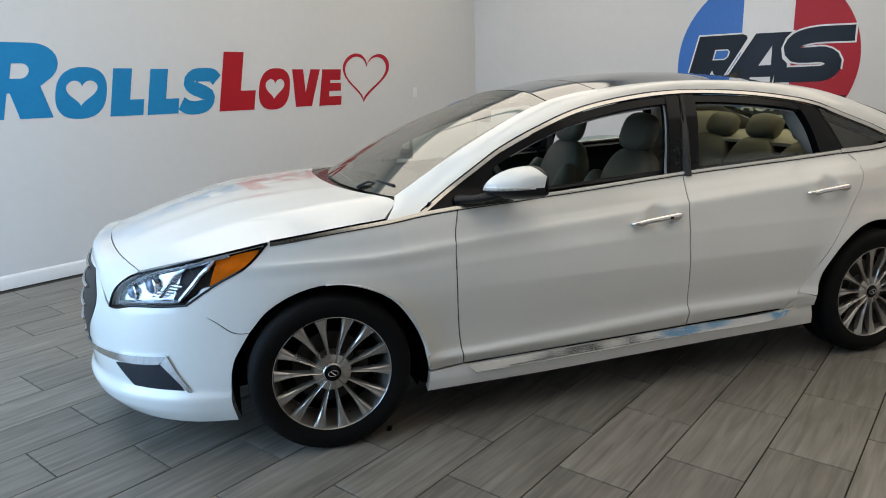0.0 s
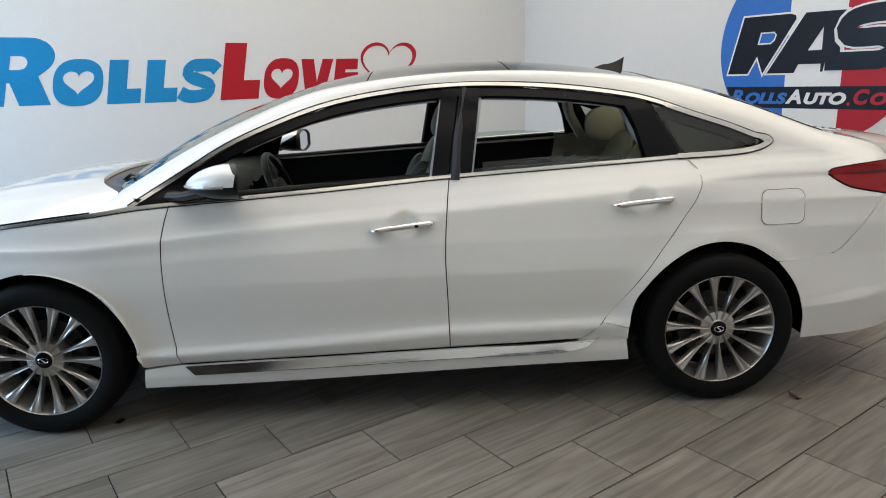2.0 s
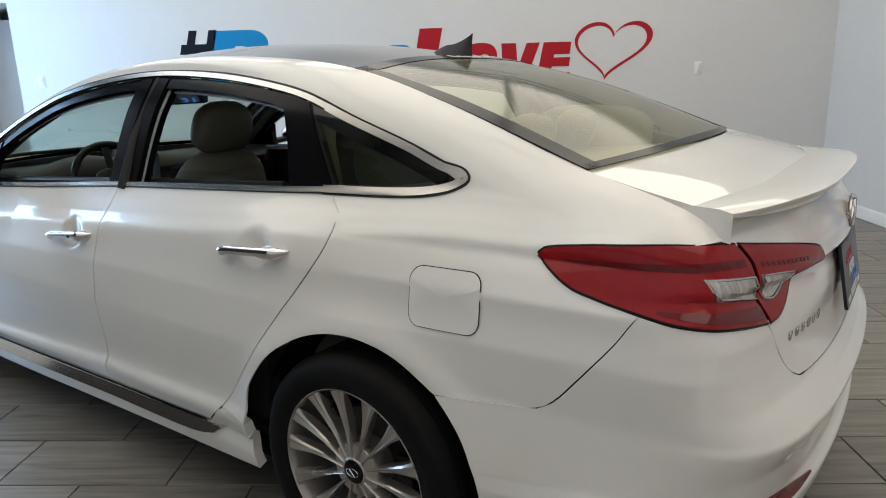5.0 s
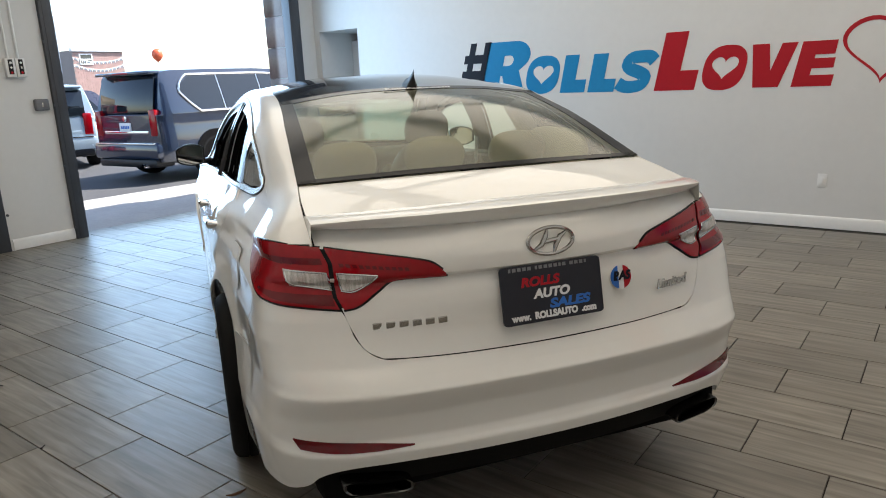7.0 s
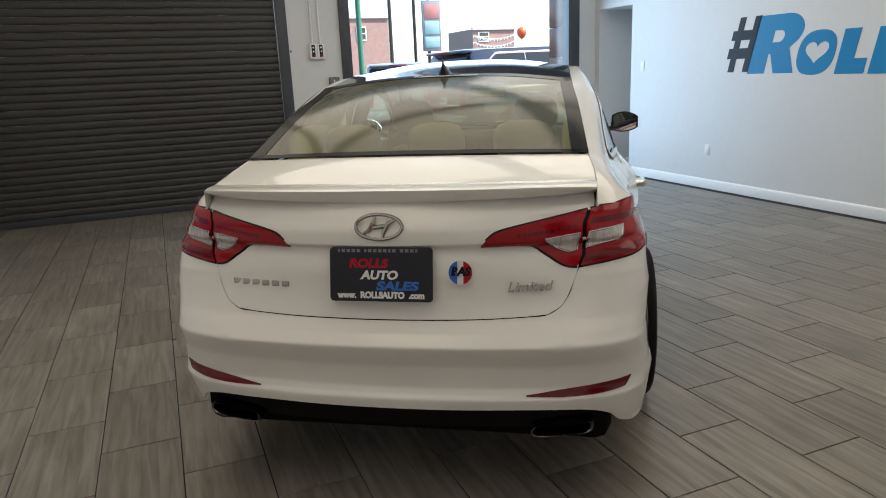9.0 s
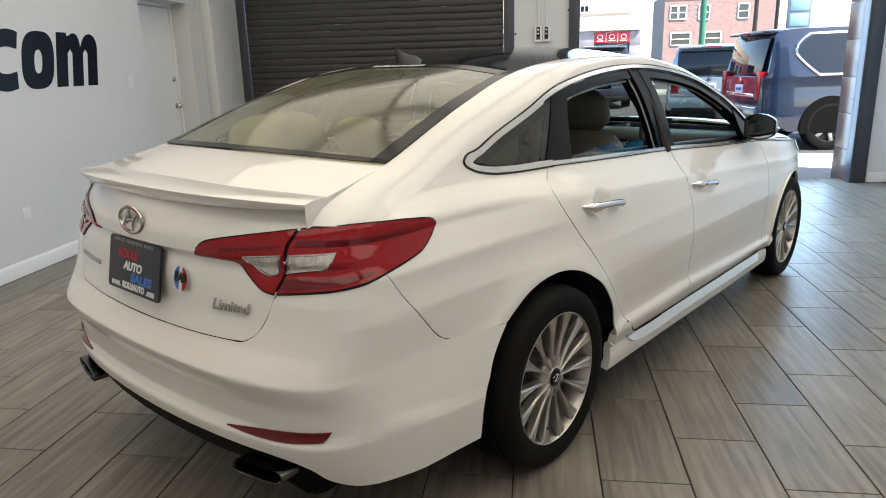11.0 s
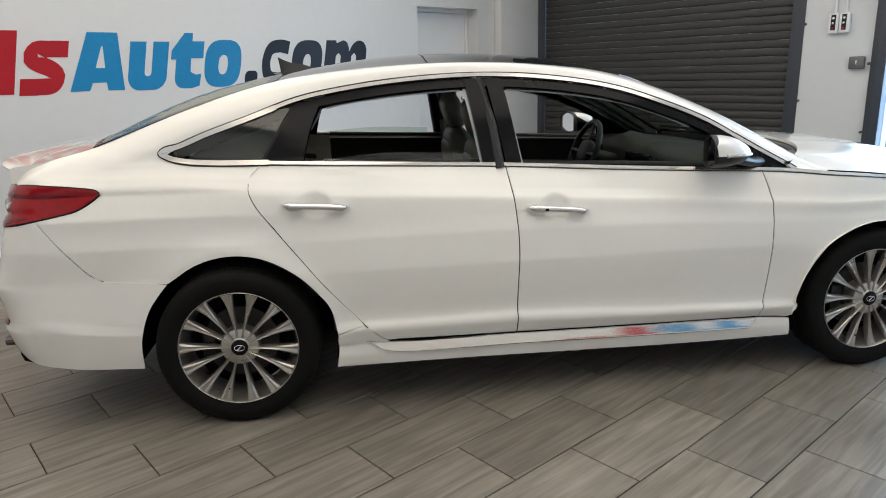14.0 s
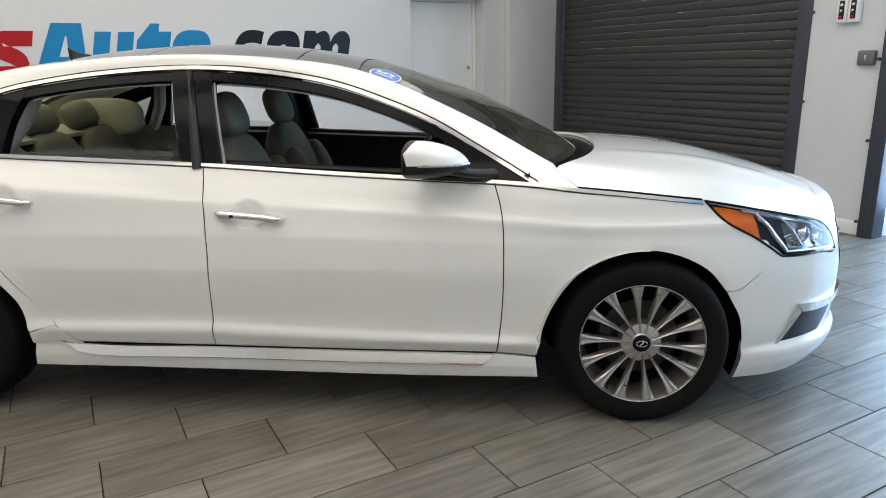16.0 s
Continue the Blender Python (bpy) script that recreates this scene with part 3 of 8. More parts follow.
# ---- wall lettering ----
def heart(cx, cy, w, h, n=44):
    pts = []
    for i in range(n):
        a = 2 * math.pi * i / n
        x = 16 * math.sin(a) ** 3
        y = 13 * math.cos(a) - 5 * math.cos(2 * a) - 2 * math.cos(3 * a) - math.cos(4 * a)
        pts.append((cx + w / 2 * x / 16, cy + h / 2 * (y + 2.5) / 14.5))
    return pts


def oval_loop(x0, x1, y0, y1, n=48, p=2.5):
    cx, cy, rx, ry = (x0 + x1) / 2, (y0 + y1) / 2, (x1 - x0) / 2, (y1 - y0) / 2
    f = lambda v: math.copysign(abs(v) ** (2 / p), v)
    return [(cx + rx * f(math.cos(a)), cy + ry * f(math.sin(a))) for a in np.linspace(0, 2 * math.pi, n, endpoint=False)]


def stroke(pts, half):
    """The outline of a bar of even width along a smooth line, ends cut square."""
    q = smooth_line(pts, 40)
    t = np.gradient(q, axis=0)
    t /= np.linalg.norm(t, axis=1, keepdims=True)
    nrm = np.stack([-t[:, 1], t[:, 0]], 1)
    return [tuple(v) for v in np.vstack([q + nrm * half, (q - nrm * half)[::-1]])]


S_LINE = [(0.97, 0.74), (0.84, 0.845), (0.55, 0.865), (0.28, 0.83), (0.185, 0.70), (0.32, 0.58), (0.62, 0.47), (0.80, 0.36), (0.74, 0.20), (0.50, 0.135), (0.22, 0.145), (0.02, 0.24)]
S_LINE2 = [(0.99, 0.85), (0.55, 0.85), (0.28, 0.83), (0.20, 0.69), (0.36, 0.585), (0.66, 0.47), (0.80, 0.34), (0.72, 0.18), (0.45, 0.15), (0.01, 0.15)]


def glyph(ch):
    """Outline and holes of a heavy letter in a unit box."""
    if ch == "L":
        return [(0, 0), (1, 0), (1, 0.34), (0.56, 0.34), (0.56, 1), (0, 1)], []
    if ch == "l":
        return [(0, 0), (1, 0), (1, 1), (0, 1)], []
    if ch == "V":
        return [(0, 1), (0.38, 1), (0.55, 0.375), (0.66, 1), (1, 1), (0.817, 0), (0.245, 0)], []
    if ch == "E":
        return [(0, 0), (1, 0), (0.99, 0.25), (0.40, 0.25), (0.40, 0.40), (0.93, 0.40), (0.91, 0.62), (0.40, 0.62), (0.40, 0.70), (0.87, 0.70), (0.85, 1), (0, 1)], []
    if ch == "O":
        return oval_loop(0, 1, 0, 1, p=2.5), [heart(0.5, 0.49, 0.62, 0.50)]
    if ch == "o":
        return oval_loop(0, 1, 0, 1, p=2.9), [oval_loop(0.37, 0.63, 0.27, 0.68, p=2.4)]
    if ch == "S":
        return stroke(S_LINE, 0.15), []
    if ch == "s":
        return stroke(S_LINE2, 0.155), []
    if ch == "R":
        out = [(0, 0), (0, 1), (0.60, 1)] + arc(0.62, 0.71, 0.37, 0.29, 90, -35, 10) + [(0.79, 0.43), (1.0, 0), (0.58, 0), (0.42, 0.34), (0.38, 0.34), (0.38, 0)]
        return out, [[(0.40, 0.53), (0.40, 0.73)] + arc(0.53, 0.63, 0.10, 0.10, 90, -90, 8)]
    if ch == "A":
        return [(0, 0), (0.225, 1), (0.78, 1), (1, 0), (0.69, 0), (0.645, 0.14), (0.39, 0.14), (0.35, 0)], [[(0.425, 0.39), (0.60, 0.39), (0.53, 0.765), (0.50, 0.765)]]
    if ch == "u":
        return [(0, 1), (0, 0.30)] + arc(0.32, 0.28, 0.32, 0.28, 180, 270, 6) + arc(0.68, 0.28, 0.32, 0.28, 270, 360, 6) + [(1, 1), (0.59, 1), (0.59, 0.38)] + arc(0.5, 0.36, 0.09, 0.07, 0, -180, 6) + [(0.41, 1)], []
    if ch == "t":
        return [(0.155, 0.62), (0.155, 0.25)] + arc(0.47, 0.22, 0.315, 0.22, 180, 270, 6) + [(0.70, 0.0), (0.95, 0.05), (0.975, 0.31), (0.80, 0.29), (0.63, 0.35), (0.615, 0.64), (1, 0.64), (1, 1), (0.615, 1), (0.615, 1.173), (0.35, 1.173), (0, 0.81), (0, 0.62)], []
    if ch == "c":
        return stroke([(0.97, 0.83), (0.62, 0.87), (0.30, 0.80), (0.18, 0.50), (0.30, 0.20), (0.62, 0.13), (0.97, 0.17)], 0.145), []
    if ch == "m":
        return [(0, 0), (0, 1), (0.22, 1), (0.24, 0.93)] + arc(0.39, 0.72, 0.16, 0.28, 120, 0, 7) + arc(0.78, 0.72, 0.20, 0.28, 150, 0, 8) + [(0.98, 0), (0.74, 0), (0.74, 0.62), (0.68, 0.70), (0.62, 0.62), (0.62, 0), (0.37, 0), (0.37, 0.62), (0.31, 0.70), (0.25, 0.62), (0.25, 0)], []
    return oval_loop(0, 1, 0, 1, p=3.2), []


def wall_letter(owner, ch, x0, x1, z0, z1, mat, frame_m, slant=0.0):
    out, holes = glyph(ch)
    f = lambda run: [(x0 + (x1 - x0) * x + slant * (z1 - z0) * y, z0 + (z1 - z0) * y) for x, y in run]
    link_mesh("letter", extruded(f(out), 0.003, frame_m, [f(h) for h in holes]), mat, owner, smooth=False)


LM = Matrix.Translation((0, LOVE_Y + 0.002, 0)) @ pose(0, 0, 0, 90, 0, 180)
words = thing("wall_sign", "blue and red wall lettering with hearts on the white wall", "wall lettering", pose(0, 0, 0))
LEAN = 0.20
for ch, x0, x1, z0, z1, mat in (("R", -1.59, -1.03, 1.266, 1.822, V_BLUE), ("O", -1.03, -0.63, 1.245, 1.646, V_BLUE), ("L", -0.587, -0.303, 1.25, 1.636, V_BLUE), ("L", -0.265, 0.023, 1.247, 1.632, V_BLUE), ("S", 0.04, 0.40, 1.238, 1.634, V_BLUE),
                              ("L", 0.445, 0.836, 1.244, 1.788, V_RED), ("O", 0.874, 1.254, 1.235, 1.639, V_RED), ("V", 1.267, 1.639, 1.25, 1.628, V_RED), ("E", 1.675, 1.99, 1.248, 1.628, V_RED)):
    wall_letter(words, ch, x0, x1, z0, z1, mat, LM, 0.24 if ch == "R" else LEAN)
leaning = lambda run, z0: [(x + LEAN * (z - z0), z) for x, z in run]
link_mesh("heart_outline", extruded(leaning(heart(2.343, 1.53, 0.74, 0.545, 60), 1.26), 0.003, LM, [leaning(heart(2.335, 1.530, 0.655, 0.475, 60), 1.26)]), V_RED, words, "red heart outline", smooth=False)
# the hash sign: two leaning uprights and two bars, cut where they meet
edge_at = lambda x, z, k=0.265: x + k * (z - 1.285)
for x in (-1.86, -1.663):
    link_mesh("hash_bar", extruded([(x, 1.285), (x + 0.082, 1.285), (edge_at(x + 0.080, 1.83), 1.83), (edge_at(x, 1.83), 1.83)], 0.003, LM), V_BLACK, words, smooth=False)
for z0, z1 in ((1.42, 1.524), (1.604, 1.70)):
    for a, b in ((-1.912, -1.86), (-1.779, -1.663), (-1.582, -1.602)):
        right = [edge_at(b, z) if b > a else -1.598 + 0.24 * (z - 1.266) for z in (z0, z1)]
        if right[0] - edge_at(a, z0) > 0.004:
            link_mesh("hash_bar", extruded([(edge_at(a, z0), z0), (right[0], z0), (right[1], z1), (edge_at(a, z1), z1)], 0.003, LM), V_BLACK, words, smooth=False)
NM = Matrix.Translation((0, AUTO_Y - 0.002, 0)) @ pose(0, 0, 0, 90, 0, 0)
words = thing("wall_sign", "red, blue and black web address lettering on the white wall", "wall lettering", pose(0, 0, 0))
for ch, x0, x1, z0, z1, mat in (("R", -2.80, -2.36, 1.30, 1.775, V_RED), ("o", -2.32, -1.98, 1.295, 1.70, V_RED), ("l", -1.94, -1.81, 1.30, 1.775, V_RED), ("l", -1.775, -1.645, 1.30, 1.775, V_RED), ("s", -1.615, -1.28, 1.29, 1.70, V_RED),
                              ("A", -1.248, -0.826, 1.306, 1.770, V_BLUE), ("u", -0.81, -0.485, 1.297, 1.70, V_BLUE), ("t", -0.456, -0.168, 1.30, 1.705, V_BLUE), ("o", -0.149, 0.201, 1.302, 1.72, V_BLUE),
                              (".", 0.252, 0.38, 1.305, 1.442, V_BLACK), ("c", 0.406, 0.70, 1.305, 1.721, V_BLACK), ("o", 0.736, 1.078, 1.307, 1.724, V_BLACK), ("m", 1.112, 1.629, 1.315, 1.725, V_BLACK)):
    wall_letter(words, ch, x0, x1, z0, z1, mat, NM, LEAN)
WM = Matrix.Translation((BACK_X + 0.002, 0, 0)) @ pose(0, 0, 0, 90, 0, 90)
logo = thing("round_wall_logo", "round blue, white and red wall graphic with black letters", "wall graphic", pose(0, 0, 0))
cy, cz, r = -0.115, 1.58, 0.888


def chord(a, b, n=24):
    """The slice of the disc between two uprights."""
    ta, tb = math.acos(max(min(a / r, 1), -1)), math.acos(max(min(b / r, 1), -1))
    top = [(cy + r * math.cos(t), cz + r * math.sin(t)) for t in np.linspace(ta, tb, n)]
    return top + [(x, 2 * cz - y) for x, y in top[::-1]]


for a, b, mat in ((-r, -0.222, V_DEEPBLUE), (-0.222, 0.272, V_WHITE), (0.272, r, V_RED)):
    link_mesh("disc_field", extruded(chord(a, b), 0.003, WM), mat, logo, smooth=False)


def widened(run, d):
    """A closed outline pushed out by d."""
    p = np.array(run, float)
    if sum(a[0] * b[1] - b[0] * a[1] for a, b in zip(run, run[1:] + run[:1])) < 0:
        p = p[::-1]
    e = np.roll(p, -1, 0) - p
    e /= np.linalg.norm(e, axis=1, keepdims=True) + 1e-9
    nrm = np.stack([e[:, 1], -e[:, 0]], 1)
    m = nrm + np.roll(nrm, 1, 0)
    m /= np.maximum((m * m).sum(1, keepdims=True) / 2, 0.35)
    return [tuple(v) for v in p + m * d]


S_BARS = stroke([(0.71, 1.812), (0.33, 1.81), (0.20, 1.77), (0.155, 1.70), (0.19, 1.635), (0.30, 1.622), (0.46, 1.62), (0.535, 1.57), (0.54, 1.50), (0.47, 1.445), (0.33, 1.437), (0.01, 1.435)], 0.075)
LOGO_R = [(-0.908, 1.346), (-0.707, 1.346), (-0.622, 1.505), (-0.558, 1.346), (-0.278, 1.815), (-0.285, 1.848), (-0.33, 1.864), (-0.775, 1.864)]
LOGO_R_HOLE = [(-0.628, 1.609), (-0.50, 1.609), (-0.462, 1.64), (-0.447, 1.69), (-0.47, 1.719), (-0.602, 1.719)]
LOGO_A = [(-0.516, 1.346), (-0.259, 1.346), (-0.225, 1.421), (-0.026, 1.421), (-0.026, 1.352), (-0.005, 1.352), (0.02, 1.495), (0.125, 1.495), (0.125, 1.55), (0.075, 1.60), (0.058, 1.70), (0.095, 1.80), (0.15, 1.858), (-0.195, 1.862)]
LOGO_A_HOLE = [(-0.151, 1.537), (-0.028, 1.539), (-0.029, 1.733)]
for k, (out, holes) in enumerate(((LOGO_R, [LOGO_R_HOLE]), (LOGO_A, [LOGO_A_HOLE]), (S_BARS, []))):
    shrunk = [widened(h, -0.013) for h in holes]
    link_mesh("letter_halo", extruded(widened(out, 0.016), 0.002, WM @ Matrix.Translation((0, 0, 0.0022 + 0.0007 * k)), shrunk), V_WHITE, logo, smooth=False)
    link_mesh("letter", extruded(out, 0.002, WM @ Matrix.Translation((0, 0, 0.0046 + 0.0007 * k)), holes), V_BLACK, logo, smooth=False)
rim_x = lambda z: math.sqrt((r - 0.012) ** 2 - (z - cz) ** 2)
band = [(cy - rim_x(z), z) for z in np.linspace(1.225, 1.03, 8)] + [(cy + rim_x(z), z) for z in np.linspace(1.03, 1.225, 8)]
link_mesh("dark_band", extruded(band, 0.002, WM @ Matrix.Translation((0, 0, 0.0022))), V_BLACK, logo, "dark band behind the web address", smooth=False)
for txt, x0, x1, h, mat in (("R", -0.862, -0.735, 0.120, V_DEEPBLUE), ("OLLS", -0.725, -0.318, 0.094, V_DEEPBLUE), ("A", -0.312, -0.165, 0.120, V_WHITE), ("UTO", -0.158, 0.205, 0.094, V_WHITE), (".", 0.225, 0.252, 0.10, V_RED), ("C", 0.262, 0.385, 0.120, V_RED), ("OM", 0.395, 0.66, 0.094, V_RED)):
    link_mesh("letter", lettering(txt, h, WM @ Matrix.Translation(((x0 + x1) / 2, 1.068 + h / 2 if txt != "." else 1.108, 0.0042)), 0.002, 0.22, x1 - x0, 0.007), mat, logo, smooth=False)

# ---- the car: x ahead, y to its left, origin on the floor between the axles ----
def curve_table(xs, ys, lo, hi):
    """A smooth monotone curve through knots, as a lookup."""
    xs, ys = np.array(xs, float), np.array(ys, float)
    h, d = np.diff(xs), np.diff(ys) / np.diff(xs)
    m = np.r_[d[0], np.where(d[:-1] * d[1:] > 0, 2 * d[:-1] * d[1:] / (d[:-1] + d[1:] + 1e-12), 0), d[-1]]
    q = np.linspace(lo, hi, 3000)
    i = np.clip(np.searchsorted(xs, q) - 1, 0, len(h) - 1)
    t = np.clip((q - xs[i]) / h[i], -0.2, 1.2)
    v = (2 * t**3 - 3 * t**2 + 1) * ys[i] + (t**3 - 2 * t**2 + t) * h[i] * m[i] + (3 * t**2 - 2 * t**3) * ys[i + 1] + (t**3 - t**2) * h[i] * m[i + 1]
    return lambda x: np.interp(x, q, v)


WIDTH = curve_table(
    [0.12, 0.20, 0.27, 0.32, 0.352, 0.364, 0.392, 0.42, 0.52, 0.62, 0.74, 0.80, 0.838, 0.849, 0.857, 0.885, 0.95, 1.02, 1.10, 1.2, 1.3, 1.38, 1.44, 1.5],
    [0.815, 0.845, 0.876, 0.900, 0.912, 0.910, 0.897, 0.895, 0.903, 0.909, 0.907, 0.9035, 0.9050, 0.9035, 0.8975, 0.8795, 0.836, 0.791, 0.762, 0.722, 0.672, 0.618, 0.54, 0.40], 0.1, 1.5)
WIDTH_ENDS = curve_table([0.12, 0.20, 0.30, 0.40, 0.52, 0.62, 0.74], [0.866, 0.878, 0.890, 0.899, 0.906, 0.909, 0.907], 0.1, 0.74)
NOSE = curve_table([0.12, 0.16, 0.22, 0.30, 0.40, 0.5, 0.62, 0.72, 0.8, 0.9], [2.275, 2.325, 2.362, 2.380, 2.388, 2.392, 2.375, 2.345, 2.315, 2.26], 0.1, 1.0)
TAIL = curve_table([0.15, 0.24, 0.32, 0.39, 0.422, 0.440, 0.46, 0.52, 0.592, 0.602, 0.614, 0.64, 0.68, 0.75, 0.85, 0.895, 0.91, 0.95, 1.0, 1.04, 1.08],
                   [2.353, 2.393, 2.426, 2.441, 2.445, 2.433, 2.424, 2.428, 2.449, 2.45, 2.444, 2.429, 2.405, 2.376, 2.353, 2.337, 2.352, 2.348, 2.325, 2.299, 2.287], 0.1, 1.1)
NOSE_X, TAIL_X = 0.9, -1.0
AXLES, ARCH = (1.4025, -1.4025), 0.325


def bend(z):
    """How square the rear corners are: squarer at the bumper than at the lamps."""
    return np.interp(z, [0.30, 0.60, 0.80, 1.0], [16.0, 23.0, 27.0, 16.7])


def taper(x, z):
    """The share of the width lost towards the tail, most of it above the shoulder."""
    run = 0.08 * np.log1p(np.exp((-x - 1.15) / 0.08))
    reach = np.interp(z, [0.45, 0.75, 0.95], [0.92, 0.588, 0.521])
    return np.interp(z, [0.25, 0.45, 0.62, 0.86, 0.95, 1.05], [0.108, 0.105, 0.164, 0.136, 0.2426, 0.1783]) * reach * np.tanh(run / reach)


def half_width(x, z):
    line = 0.866 - 0.065 * np.clip(x, -1.6, 1.2)
    crease = -0.016 + 0.0477 * np.clip(x + 0.25, 0, 1.3)
    z2 = z + (0.852 - line) * np.exp(-(((z - line) / np.where(z > line, 0.08, 0.12)) ** 2)) + crease * np.exp(-(((z - 0.38) / 0.07) ** 2))
    z2 = z2 - 0.055 * np.clip((-x - 1.86) / 0.24, 0, 1) * np.exp(-(((z - 1.0) / 0.08) ** 2))
    w = WIDTH(z2)
    ends = np.clip((np.abs(x) - 0.88) / 0.30, 0, 1)
    ends = ends * ends * (3 - 2 * ends)
    w = np.where(z2 < 0.74, w + (WIDTH_ENDS(np.minimum(z2, 0.74)) - w) * ends, w)
    for ax in AXLES:
        r = np.hypot(x - ax, z - ARCH)
        w = w + (0.005 if ax > 0 else 0.014) * np.exp(-(((r - 0.385) / 0.05) ** 2))
    w = w - np.interp(z2, [0.62, 0.74, 0.80, 0.849, 0.885, 0.95, 1.02, 1.10, 1.25], [0, 0.012, 0.028, 0.044, 0.045, 0.034, 0.016, 0.010, 0]) * np.clip((1.1 - x) / 0.7, 0, 1)
    return w * (1 - taper(x, z))


def side_y(x, z):
    x, z = np.asarray(x, float), np.asarray(z, float)
    w = half_width(x, z)
    tn = np.clip((x - NOSE_X) / (NOSE(z) - NOSE_X), 0, 1)
    tt = np.clip((TAIL_X - x) / (TAIL(z) + TAIL_X), 0, 1)
    return w * (1 - tn**3.4) ** (1 / 2.4) * (1 - tt ** bend(z)) ** (1 / 1.9)


def on_side(p):
    """A grid or line of (x, z) laid on the car's left side."""
    p = np.asarray(p, float)
    return np.stack([p[..., 0], side_y(p[..., 0], p[..., 1]), p[..., 1]], -1)


def nose_turn(x=None, z=0.5, y=None):
    """The turn round the front corner, 0 at the side and 90 degrees at the middle, for an x or a y at a height."""
    if y is not None:
        return float(np.arccos(np.clip(y / half_width(2.1, z), 0, 1) ** 1.2))
    return float(np.arcsin(np.clip((x - NOSE_X) / (NOSE(z) - NOSE_X), 0, 1) ** 1.7))


def on_nose(p):
    p = np.asarray(p, float)
    a, z = p[..., 0], p[..., 1]
    x = NOSE_X + (NOSE(z) - NOSE_X) * np.clip(np.sin(a), 0, 1) ** (2 / 3.4)
    return np.stack([x, half_width(x, z) * np.clip(np.cos(a), 0, 1) ** (2 / 2.4), z], -1)


def crown(y, z):
    """How far the tail bows out behind its corners, at a place across and a height."""
    return np.interp(z, [0.64, 0.82, 0.95, 1.0, 1.06], [0, 0.038, 0.054, 0.052, 0.045]) * np.clip(1 - (np.asarray(y, float) / 0.60) ** 2, 0, 1)


def tail_turn(x=None, z=0.5, y=None):
    if y is not None:
        return float(np.arccos(np.clip(y / half_width(tail_face(y, z) + crown(y, z), z), 0, 1) ** 0.95))
    return float(np.arcsin(np.clip((TAIL_X - x) / (TAIL(z) + TAIL_X), 0, 1) ** (bend(z) / 2)))


def on_tail(p):
    p = np.asarray(p, float)
    a, z = p[..., 0], p[..., 1]
    x = TAIL_X - (TAIL(z) + TAIL_X) * np.clip(np.sin(a), 0, 1) ** (2 / bend(z))
    y = half_width(x, z) * np.clip(np.cos(a), 0, 1) ** (2 / 1.9)
    return np.stack([x - crown(y, z), y, z], -1)


def tail_face(y, z):
    """The tail's x at a place across."""
    y, z = np.broadcast_arrays(np.abs(np.asarray(y, float)), np.asarray(z, float))
    lo, hi = -TAIL(z), np.full(y.shape, -1.4)
    for _ in range(40):
        mid = (lo + hi) / 2
        out = side_y(mid, z) > y
        lo, hi = np.where(out, lo, mid), np.where(out, mid, hi)
    return (lo + hi) / 2 - crown(y, z)


car = thing("car", "white four-door sedan, black glass roof, windows lowered, on tiles", "car", pose(0, 0, 0, 0, 0, -33))
BOTH = ((1, "left"), (-1, "right"))

BELT = [(1.148, 0.917), (1.0, 0.934), (0.842, 0.945), (0.57, 0.957), (0.243, 0.975), (-0.278, 1.010), (-0.766, 1.034), (-1.258, 1.057)]
DLO_TOP = [(1.0, 0.938), (0.761, 1.079), (0.616, 1.161), (0.42, 1.242), (0.221, 1.306), (-0.033, 1.350), (-0.338, 1.372), (-0.681, 1.359),
           (-0.94, 1.329), (-1.116, 1.295), (-1.318, 1.226), (-1.488, 1.169), (-1.605, 1.122), (-1.648, 1.098)]
DLO_LOW = [(-1.258, 1.055), (-1.45, 1.057), (-1.58, 1.070), (-1.648, 1.098)]
SHOULDER = [(-1.648, 1.098), (-1.80, 1.066), (-1.97, 1.030), (-2.115, 0.994)]
GLASS_EDGE = [(1.071, 0.689, 0.985), (0.70, 0.622, 1.185), (0.303, 0.540, 1.345), (-0.02, 0.545, 1.398), (-0.4, 0.550, 1.420), (-0.8, 0.555, 1.408),
              (-1.199, 0.567, 1.362), (-1.55, 0.597, 1.262), (-1.93, 0.628, 1.122), (-2.07, 0.645, 1.086), (float(tail_face(0.645, 1.001)) + 0.045, 0.650, 1.043), (float(tail_face(0.645, 1.001)) - 0.004, 0.645, 1.001)]
GAP_A = [(0.853, 0.284), (0.870, 0.42), (0.878, 0.613), (0.871, 0.824), (0.842, 0.943)]
GAP_B = [(-0.256, 0.303), (-0.252, 0.5), (-0.247, 0.69), (-0.258, 0.86), (-0.278, 1.008)]
GAP_C = [(-0.812, 0.316), (-0.895, 0.388), (-1.036, 0.555), (-1.132, 0.680), (-1.225, 0.800), (-1.296, 0.897), (-1.319, 0.955), (-1.308, 1.000), (-1.258, 1.055)]
HOOD_SIDE = [(2.087, 0.629, 0.759), (1.92, 0.728, 0.802), (1.761, 0.797, 0.836), (1.608, 0.829, 0.868), (1.336, 0.840, 0.900), (1.148, 0.824, 0.918)]
ARCH_FRONT = [(1.705, 0.528), (1.63, 0.612), (1.52, 0.672), (1.3925, 0.697), (1.25, 0.672), (1.11, 0.585), (1.035, 0.45), (1.004, 0.315), (1.004, 0.27)]
ARCH_REAR = [(-1.006, 0.36), (-1.03, 0.475), (-1.07, 0.535), (-1.146, 0.615), (-1.27, 0.684), (-1.395, 0.704), (-1.53, 0.677), (-1.654, 0.603)]
